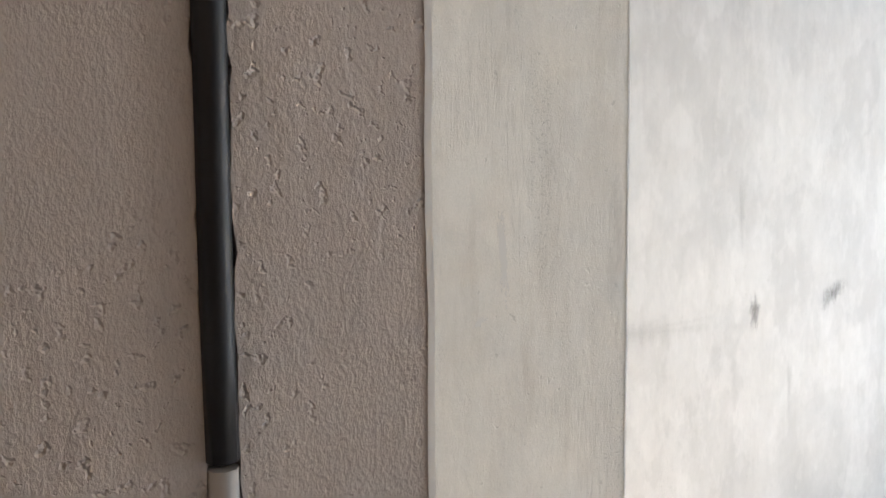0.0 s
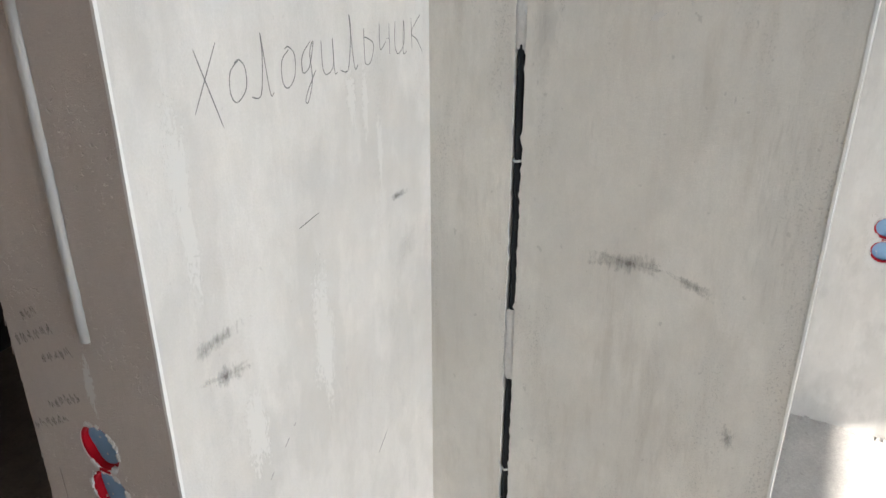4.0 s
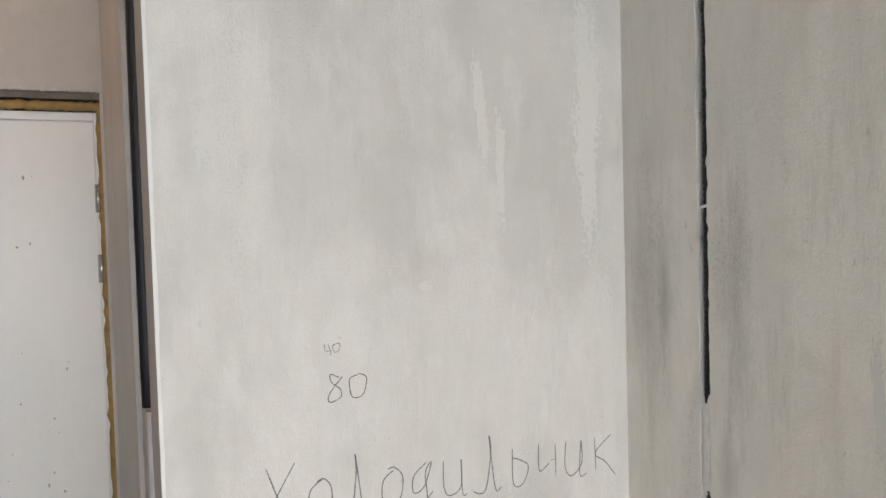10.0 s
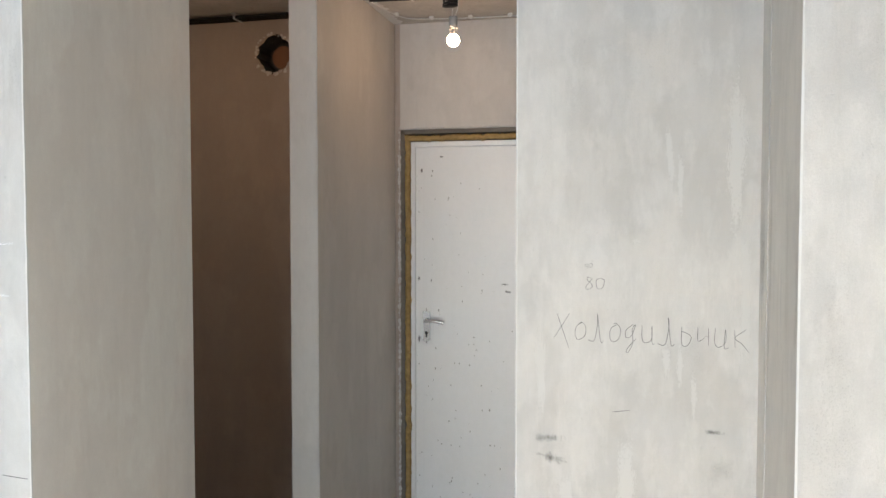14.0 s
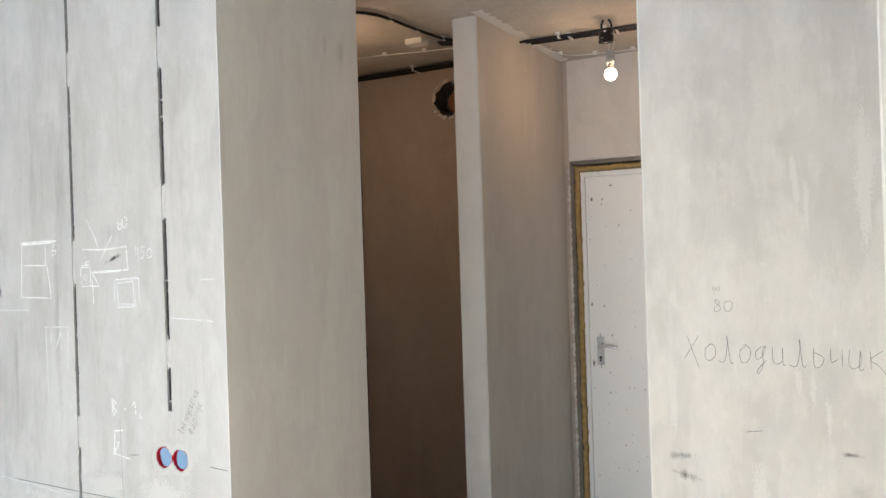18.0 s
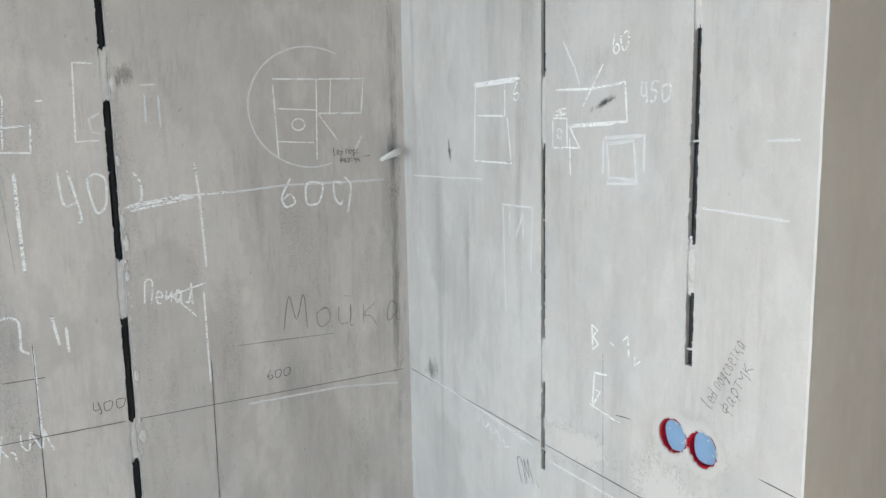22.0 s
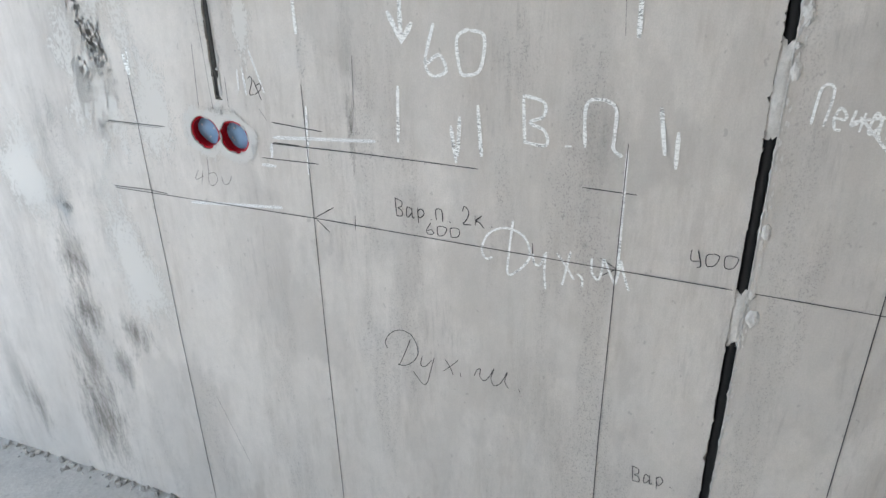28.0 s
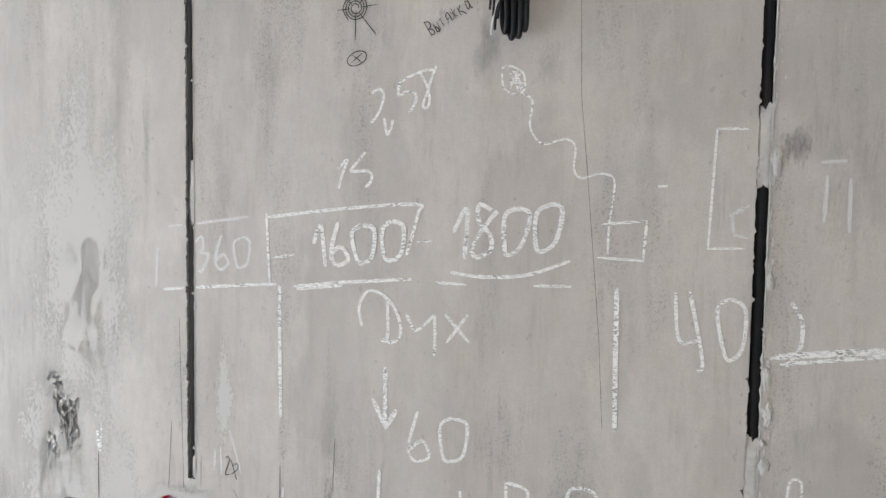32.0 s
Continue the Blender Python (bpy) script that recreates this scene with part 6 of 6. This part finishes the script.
pencil(F_A, ["-2.137,0.997 -2.182,0.967 -2.151,0.940", "-1.608,0.986 -1.579,0.970 -1.612,0.946", "-2.090,0.987 -2.092,0.956", "-1.731,0.993 -1.729,0.953", "-1.649,1.114 -1.557,1.114"], 0.0018, "pencil arrow heads and ticks on a line")
pencil(F_A, ["-1.096,1.119 -0.822,1.112"], 0.0018, "faint level pencil line", PF)
pencil(F_A, ["-1.650,2.3 -1.650,2.054 -1.646,1.904 -1.633,1.779 -1.608,1.517 -1.599,1.370"], 0.0010, "hairline crack running down the plaster", PF)
pencil(F_A, ["-2.522,0.419 -2.451,0.222", "-2.392,1.16 -2.400,1.5"], 0.0012, "thin scratch in the plaster", PF)
pencil(F_A, [[(-2.038 + (0.006 + 0.0008 * k) * math.cos(k), 2.063 + (0.006 + 0.0008 * k) * math.sin(k)) for k in range(24)]] +
       [[(-2.038 + 0.01 * math.cos(a), 2.063 + 0.01 * math.sin(a)), (-2.038 + q * math.cos(a), 2.063 + q * math.sin(a))] for a, q in ((0.1, 0.04), (0.8, 0.04), (1.6, 0.05), (2.4, 0.035), (3.2, 0.035), (4.7, 0.055), (5.4, 0.06))],
       0.0016, "scribbled pencil lamp symbol with rays", curved=True)
pencil(F_A, [[(-2.035 + 0.018 * math.cos(a), 1.977 + 0.012 * math.sin(a) + 0.004 * math.cos(a)) for a in (0.4 * k for k in range(17))], "-2.045,1.970 -2.025,1.986", "-2.045,1.984 -2.025,1.970"], 0.0015, "small pencil lamp symbol", curved=True)
pencil(F_A, ["-0.710,1.608 -0.689,1.610 -0.697,1.615"], 0.0014, "small pencil arrow")

# ---- chalk on the worktop wall ----
chalk(F_B, ["-1.999,1.787 -2.009,1.602 -1.846,1.600 -1.863,1.709", "-1.871,1.780 -1.872,1.709 -1.993,1.712"], 0.0048, "chalk outline of a cabinet")
chalk(F_B, ["-2.006,1.787 -1.811,1.791", "-2.0,1.783 -1.83,1.787"], 0.0095, "thick chalk stroke above a cabinet sketch")
write("chalk_writing", F_B, "6", -1.840, 1.743, 0.026, 0.041, 0.0048, C, WHITE_NOTE + " reading 6", seed=31, group=CH)
chalk(F_B, ["-1.680,1.758 -1.564,1.755 -1.469,1.763 -1.462,1.690 -1.624,1.685", "-1.63,1.682 -1.5,1.686"], 0.0059, "chalk outline of a wall unit")
chalk(F_B, ["-1.655,1.855 -1.615,1.795 -1.60,1.76"], 0.0056, "faint slanting chalk line", CF)
chalk(F_B, ["-1.530,1.802 -1.592,1.720"], 0.0043, "slanting chalk pointer")
write("chalk_writing", F_B, "60", -1.505, 1.815, 0.05, 0.036, 0.0048, C, WHITE_NOTE + " reading 60", 0.22, seed=32, group=CH)
write("chalk_writing", F_B, "450", -1.431, 1.728, 0.078, 0.034, 0.0044, CF, "faint chalk handwriting reading 450", -0.06, seed=33, group=CH)
chalk(F_B, ["-1.689,1.700 -1.642,1.699 -1.641,1.639 -1.689,1.638 -1.689,1.700", "-1.636,1.685 -1.600,1.639 -1.641,1.639", "-1.632,1.658 -1.630,1.583", "-1.685,1.705 -1.645,1.708 -1.68,1.715 -1.645,1.72"], 0.0048, "small chalk box with an arrow")
chalk(F_B, [[(-1.667 + 0.008 * math.cos(a), 1.668 + 0.01 * math.sin(a)) for a in (0.7 * k for k in range(9))]], 0.0045, "small chalk ring in a box", CF, True)
chalk(F_B, ["-1.518,1.648 -1.444,1.654 -1.434,1.581 -1.511,1.583 -1.518,1.648", "-1.529,1.659 -1.415,1.664 -1.416,1.594", "-1.527,1.655 -1.529,1.59", "-1.519,1.571 -1.427,1.576"], 0.0068, "faint double chalk frame", CF)
chalk(F_B, ["-2.34,1.551 -1.966,1.558", "-1.278,1.542 -1.103,1.535", "-1.149,1.656 -1.091,1.658"], 0.0045, "faint level chalk line", CF)
chalk(F_B, ["-1.873,1.255 -1.878,1.4 -1.882,1.503 -1.763,1.504 -1.770,1.360", "-1.855,1.49 -1.855,1.43", "-1.83,1.43 -1.80,1.49 -1.80,1.43"], 0.0054, "faint tall chalk outline", CF)
chalk(F_B, ["-1.550,1.179 -1.509,1.184", "-1.547,1.178 -1.554,1.105 -1.529,1.143 -1.546,1.144", "-1.563,1.108 -1.469,1.095"], 0.0054, "angular chalk mark")
chalk(F_B, ["-1.557,1.280 -1.553,1.227 -1.537,1.242 -1.553,1.256 -1.539,1.271 -1.557,1.280", "-1.465,1.265 -1.450,1.279 -1.446,1.235", "-1.430,1.245 -1.430,1.225 -1.415,1.237 -1.430,1.245", "-1.50,1.255 -1.49,1.25"], 0.0059, "chalk letters, partly rubbed out")
chalk(F_B, ["-2.31,0.972 -2.15,0.968 -1.979,0.960 -1.761,0.945", "-1.70,0.93 -1.40,0.93 -1.2,0.928"], 0.0054, "faint chalk line along the worktop height", CF)
chalk(F_B, ["-2.01,0.955 -2.01,0.925 -1.995,0.945", "-1.985,0.935 -1.97,0.92 -1.955,0.935 -1.94,0.915", "-1.93,0.915 -1.92,0.93 -1.90,0.905", "-1.89,0.92 -1.88,0.9 -1.86,0.91"], 0.0060, "rubbed chalk word", CF, True)
pencil(F_B, ["-2.385,0.968 -1.953,0.967 -1.735,0.964", "-1.715,0.964 -1.381,0.964 -1.06,0.960"], 0.0018, "level pencil line marking the worktop")
pencil(F_B, ["-1.522,1.228 -1.516,0.9 -1.51,0.4 -1.51,0.0"], 0.0014, "upright pencil line marking a cabinet edge", PF)
pencil(F_B, ["-1.481,1.109 -1.438,1.114", "-1.137,1.109 -1.065,1.105", "-1.83,0.75 -1.79,0.748", "-1.68,0.745 -1.60,0.74"], 0.0018, "short pencil ticks beside the sockets")
write("pencil_writing", F_B, "ПМ,", -1.812, 0.83, 0.073, 0.058, 0.0016, P, GREY_NOTE + " naming the dishwasher", 0.35, seed=34, group=PE)
write("pencil_writing", F_B, "Led подсветка", -1.242, 1.195, 0.15, 0.028, 0.0015, PF, GREY_NOTE + " about a light strip", 1.09, seed=35, group=PE)
write("pencil_writing", F_B, "фартук", -1.204, 1.195, 0.106, 0.028, 0.0016, PF, GREY_NOTE + " naming the splashback", 1.13, seed=36, group=PE)
stain("dark_rub", F_B, -1.53, 1.726, 0.12, 0.026, M_RUB, "dark scribbled rub inside a chalk box", 0.35, 41)
stain("dark_rub", F_B, -2.133, 1.625, 0.035, 0.10, M_RUB, "dark rub on bluish plaster near the corner", 0.1, 42)

# ---- pencil on the fridge wall and the pier ----
write("pencil_writing", F_FRIDGE, "Холодильник", 0.104, 1.388, 0.50, 0.082, 0.0017, M_PENCIL_SOFT, "pencil handwriting on pale plaster, the word for fridge", -0.012, gap=0.1, seed=51, group=PE)
write("pencil_writing", F_FRIDGE, "80", 0.184, 1.525, 0.055, 0.033, 0.0015, M_PENCIL_SOFT, GREY_NOTE + " reading 80", 0.05, seed=52, group=PE)
write("pencil_writing", F_FRIDGE, "40", 0.186, 1.583, 0.021, 0.012, 0.0012, PF, GREY_NOTE + " reading 40", 0.1, seed=53, group=PE)
pencil(F_FRIDGE, ["0.262,1.196 0.307,1.203"], 0.002, "short pencil dash on pale plaster", M_PENCIL_SOFT)
def scrawl(face, u, z, length, size, rise, label, seed):
    """A word too rubbed to be read: short wavering strokes."""
    rnd = random.Random(seed)
    lines, x = [], 0.0
    while x < length:
        w = size * rnd.uniform(0.4, 0.8)
        pts = [(x + w * k / 4, size * (rnd.uniform(0.5, 1.0) if k % 2 else rnd.uniform(-0.1, 0.35))) for k in range(5)]
        lines.append([(u + p * math.cos(rise) - q * math.sin(rise), z + p * math.sin(rise) + q * math.cos(rise)) for p, q in pts])
        x += w + 0.3 * size
    return pencil(face, lines, 0.0013, label, PF, True, seed)


for n, (u, z, length, size) in enumerate(((-0.226, 1.130, 0.03, 0.014), (-0.248, 1.088, 0.075, 0.016), (-0.205, 1.072, 0.06, 0.015), (-0.215, 1.002, 0.065, 0.014), (-0.257, 0.955, 0.075, 0.015))):
    scrawl(F_PIER, u, z, length, size, 0.45, "small smeared pencil note above the sockets", 90 + n)
pencil(F_FRIDGE, ["0.190,0.884 0.200,0.893", "0.153,0.852 0.161,0.861", "0.124,0.825 0.131,0.832", "0.213,0.905 0.217,0.909", "0.10,0.80 0.104,0.805", "0.43,0.70 0.46,0.73"], 0.0022, "broken dark scratch marks on pale plaster", M_PENCIL_SOFT)
for n, (u0, z0, u1, z1) in enumerate(((-0.184, 0.40, -0.150, 0.02), (-0.118, 0.44, -0.092, 0.10))):
    stain("plaster_stain_and_shade", F_PIER, (u0 + u1) / 2, (z0 + z1) / 2, 0.022, 0.5, M_WET_OR_SHADE, "grey run mark down the plaster", 0.08, 80 + n)
pencil(F_A, ["-0.69,2.593 -0.75,2.55 -0.837,2.486", "-0.73,2.58 -0.80,2.54"], 0.0067, "smeared pencil lines beside a cable roll", PF)
pencil(F_PIER, ["-0.23,0.9 -0.228,0.8", "-0.253,1.31 -0.250,1.22", "-0.16,0.78 -0.156,0.70"], 0.0016, "upright scratches in the plaster", PF)
pencil(F_NICHE, ["0.251,0.309 0.401,0.308", "0.0,0.301 0.076,0.312", "0.387,0.47 0.41,0.46"], 0.0013, "thin pencil line in the niche", PF)
for n, (f, u, z, w, h, m, rise) in enumerate((
        (F_FRIDGE, 0.52, 1.156, 0.09, 0.02, M_SMUDGE, -0.03), (F_FRIDGE, 0.09, 1.115, 0.12, 0.035, M_SMUDGE, 0), (F_FRIDGE, 0.10, 1.06, 0.12, 0.04, M_SMUDGE, -0.2), (F_FRIDGE, 0.54, 1.06, 0.10, 0.10, M_STREAK, 0),
        (F_FRIDGE, 0.57, 1.86, 0.06, 0.50, M_PALE, 0), (F_FRIDGE, 0.595, 1.5, 0.035, 0.5, M_PALE, 0), (F_FRIDGE, 0.405, 1.87, 0.028, 0.20, M_PALE, 0.06), (F_FRIDGE, 0.43, 1.80, 0.022, 0.2, M_PALE, 0), (F_FRIDGE, 0.40, 1.34, 0.024, 0.12, M_PALE, 0.1),
        (F_FRIDGE, 0.435, 1.33, 0.02, 0.15, M_PALE, 0), (F_FRIDGE, 0.47, 1.25, 0.022, 0.16, M_PALE, 0), (F_FRIDGE, 0.06, 1.84, 0.05, 0.1, M_PALE, 0), (F_FRIDGE, 0.07, 1.30, 0.04, 0.3, M_PALE, 0), (F_FRIDGE, 0.20, 1.68, 0.07, 0.012, M_PALE, 0), (F_FRIDGE, 0.32, 1.655, 0.025, 0.022, M_PALE, 0),
        (F_FRIDGE, 0.30, 1.0, 0.06, 0.3, M_PALE, 0), (F_FRIDGE, 0.34, 0.55, 0.10, 0.25, M_PALE, 0.1), (F_FRIDGE, 0.38, 0.30, 0.05, 0.3, M_PALE, 0), (F_FRIDGE, 0.14, 0.95, 0.05, 0.2, M_PALE, 0),
        (F_NICHE, 0.36, 1.075, 0.20, 0.05, M_SMUDGE, 0.05), (F_NICHE, 0.46, 1.06, 0.10, 0.03, M_SMUDGE, -0.3), (F_NICHE, 0.05, 1.6, 0.10, 0.6, M_STREAK, 0), (F_NICHE, 0.215, 1.62, 0.08, 0.5, M_STREAK, 0), (F_NICHE, 0.085, 1.65, 0.05, 0.35, M_STREAK, 0), (F_NICHE, 0.20, 1.42, 0.06, 0.25, M_STREAK, 0), (F_NICHE, 0.60, 1.50, 0.05, 0.16, M_STREAK, 0),
        (F_NICHE, 0.61, 1.57, 0.06, 0.3, M_STREAK, 0), (F_NICHE, 0.403, 1.55, 0.018, 0.16, M_PALE, 0.08), (F_NICHE, 0.365, 1.45, 0.03, 0.012, M_PALE, 0.7), (F_NICHE, 0.55, 0.81, 0.03, 0.06, M_SMUDGE, 0), (F_NICHE, 0.30, 0.13, 0.10, 0.05, M_PALE, 0.3),
        (F_A, -2.888, 0.745, 0.18, 0.26, M_SMUDGE, 0.1), (F_A, -2.887, 0.59, 0.16, 0.24, M_SMUDGE, 0.1), (F_A, -2.749, 0.557, 0.15, 0.22, M_SMUDGE, 0), (F_A, -2.928, 0.43, 0.17, 0.42, M_WET_OR_SHADE, 0.1), (F_A, -2.94, 0.23, 0.30, 0.6, M_SMUDGE, 0.1), (F_A, -2.808, 0.435, 0.10, 0.20, M_WET_OR_SHADE, 0.1),
        (F_A, -3.18, 0.19, 0.14, 0.4, M_WET_OR_SHADE, 0.1), (F_A, -3.24, 0.32, 0.12, 0.5, M_STREAK, 0.1), (F_A, -2.86, 0.883, 0.06, 0.06, M_SMUDGE, 0), (F_A, -2.834, 1.11, 0.08, 0.16, M_STREAK, 0), (F_A, -2.084, 1.16, 0.035, 0.22, M_SMUDGE, 0),
        (F_A, -1.792, 1.985, 0.13, 0.15, M_GREASE, 0), (F_A, -2.20, 1.95, 0.10, 0.40, M_STREAK, 0), (F_A, -2.535, 1.95, 0.09, 0.8, M_STREAK, 0), (F_A, -2.47, 1.84, 0.03, 0.5, M_STREAK, 0), (F_A, -2.385, 1.168, 0.10, 0.035, M_STREAK, 0),
        (F_A, -2.62, 1.52, 0.09, 0.25, M_STREAK, 0), (F_A, -2.70, 1.18, 0.14, 0.06, M_STREAK, 0), (F_A, -1.62, 1.2, 0.15, 0.25, M_STREAK, 0), (F_A, -2.88, 1.05, 0.10, 0.5, M_STREAK, 0), (F_A, -2.65, 1.85, 0.10, 0.5, M_STREAK, 0), (F_A, -1.25, 1.75, 0.12, 0.5, M_STREAK, 0), (F_A, -2.30, 1.75, 0.10, 0.4, M_STREAK, 0), (F_A, -0.95, 1.0, 0.2, 0.5, M_STREAK, 0), (F_A, -1.7, 0.6, 0.2, 0.5, M_STREAK, 0), (F_A, -2.3, 1.35, 0.05, 0.25, M_LIME, 0), (F_A, -2.7, 1.2, 0.2, 0.5, M_LIME, 0.1),
        (F_A, -2.69, 0.75, 0.16, 0.5, M_LIME, 0.1), (F_A, -2.97, 0.95, 0.2, 0.35, M_LIME, 0), (F_A, -2.55, 1.15, 0.14, 0.3, M_LIME, 0.1),
        # last two of this row: corner shade painted as tall dark strips
        (F_A, -2.08, 1.32, 0.05, 0.4, M_STREAK, 0), (F_A, -1.70, 1.95, 0.10, 0.12, M_STREAK, 0), (F_A, -1.02, 1.5, 0.07, 0.5, M_STREAK, 0), (F_A, -0.64, 1.5, 0.09, 1.4, M_STREAK, 0), (F_A, -0.615, 1.4, 0.05, 2.4, M_WET_OR_SHADE, 0),
        (F_A, -1.33, 1.82, 0.07, 0.09, M_SMUDGE, 0), (F_A, -2.62, 1.6, 0.3, 0.9, M_LIME, 0),
        (F_B, -2.2, 1.3, 0.07, 1.5, M_STREAK, 0), (F_B, -2.33, 1.9, 0.05, 1.0, M_STREAK, 0), (F_B, -1.78, 1.95, 0.10, 0.9, M_STREAK, 0), (F_B, -1.55, 1.8, 0.15, 0.12, M_STREAK, 0.4), (F_B, -1.93, 2.0, 0.06, 0.8, M_STREAK, 0), (F_B, -2.05, 1.35, 0.06, 0.7, M_STREAK, 0), (F_B, -1.82, 1.5, 0.05, 0.9, M_STREAK, 0), (F_B, -2.25, 1.0, 0.12, 0.12, M_SMUDGE, 0), (F_B, -1.6, 1.0, 0.3, 0.12, M_LIME, 0.1), (F_B, -1.33, 0.98, 0.3, 0.2, M_LIME, 0),
        (F_STUB, 0.01, 2.43, 0.07, 0.15, M_STREAK, 0), (F_STUB, -0.084, 2.43, 0.05, 0.12, M_STREAK, 0), (F_D, 0.9, 1.4, 0.3, 0.12, M_SMUDGE, 0.1), (F_D, 1.75, 1.07, 1.40, 0.16, M_STREAK, 0.0), (F_D, 1.35, 1.09, 0.35, 0.15, M_STREAK, 0), (F_D, 2.385, 1.10, 0.09, 0.22, M_SMUDGE, 0), (F_D, 2.86, 1.15, 0.26, 0.13, M_SMUDGE, 0.4), (F_D, 2.6, 0.78, 0.05, 0.4, M_STREAK, 0), (F_D, 1.57, 1.18, 0.16, 0.02, M_STREAK, 0.1), (F_D, 2.3, 1.5, 0.06, 0.5, M_STREAK, 0))):
    stain("plaster_stain_and_shade", f, u, z, 1.15 * w, 1.15 * h, m, "pale trowel smear on the plaster" if m in (M_PALE, M_LIME) else "grey rubbed stain on the plaster, in the corner painted shade", rise, 60 + n)
# bright broken edge of the wide chase, and lumps of mortar left beside it
r2 = random.Random(14)
for u, low in ((G_A2 + 0.0093, 0.02), (G_A1 + 0.0086, 1.2)):
    bm, rows = bmesh.new(), []
    n = int((H - 0.02 - low) / 0.012)
    for i in range(n + 1):
        z = low + (H - 0.02 - low) * i / n
        w = 0.0016 + 0.0016 * r2.random() ** 2 + (0.006 * r2.random() if r2.random() < 0.07 else 0.0)
        inner = 0.0005 + (0.0028 * r2.random() if r2.random() < 0.2 else 0.0)
        rows.append([bm.verts.new(F_A(u + q, z, d)) for q, d in ((-inner, -0.003), (-0.5 * inner, 0.0010), (0.3 * w, 0.0012), (w, 0.0004))])
    for a, b in zip(rows, rows[1:]):
        for q in range(3):
            bm.faces.new((a[q], a[q + 1], b[q + 1], b[q]))
    tagged(part("chase_edge", bm, M_FILL_CRUST), "pale broken plaster edge along a cable chase", "plaster", "", "structure")
for n, (z, h, w, o) in enumerate(((1.418, 0.036, 0.016, 0.020), (1.474, 0.045, 0.013, 0.016), (1.338, 0.034, 0.016, 0.017), (1.374, 0.012, 0.010, 0.014), (1.082, 0.030, 0.015, 0.019), (0.921, 0.036, 0.022, 0.024), (1.80, 0.05, 0.014, 0.018), (1.62, 0.03, 0.012, 0.016), (0.965, 0.02, 0.012, 0.016))):
    r2 = random.Random(30 + n)
    bm, rings = bmesh.new(), []
    for k, d in ((1.0, 0.0002), (0.85, 0.0016), (0.55, 0.0028), (0.25, 0.0030)):
        rings.append([bm.verts.new(F_A(G_A2 + o + 0.5 * w * k * r2.uniform(0.7, 1.2) * math.cos(a), z + 0.5 * h * k * r2.uniform(0.7, 1.2) * math.sin(a), d + r2.uniform(-0.0003, 0.0006))) for a in (0.5236 * q for q in range(12))])
    for a, b in zip(rings, rings[1:]):
        for q in range(12):
            bm.faces.new((a[q], a[(q + 1) % 12], b[(q + 1) % 12], b[q]))
    bm.faces.new(rings[-1])
    tagged(part("mortar_lump", bm, M_PATCH), "crumbly grey mortar lump beside the chase", "mortar lump", "mortar lumps beside the chase")
# loose chips beside the wide chase
bm = bmesh.new()
r2 = random.Random(12)
for _ in range(260):
    z = r2.uniform(0.1, 2.6)
    u = G_A2 + 0.0105 + abs(r2.gauss(0, 0.0055))
    s = r2.uniform(0.002, 0.0055)
    v = [bm.verts.new(F_A(u + s * 0.5 * math.cos(w) * r2.uniform(0.6, 1.2), z + s * 1.4 * math.sin(w) * r2.uniform(0.6, 1.2), 0.0008 + r2.random() * 0.001)) for w in (1.257 * k for k in range(5))]
    bm.faces.new(v)
tagged(part("plaster_chips", bm, M_PATCH), "pale plaster chips along the edge of a chase", "plaster", "", "stuff")
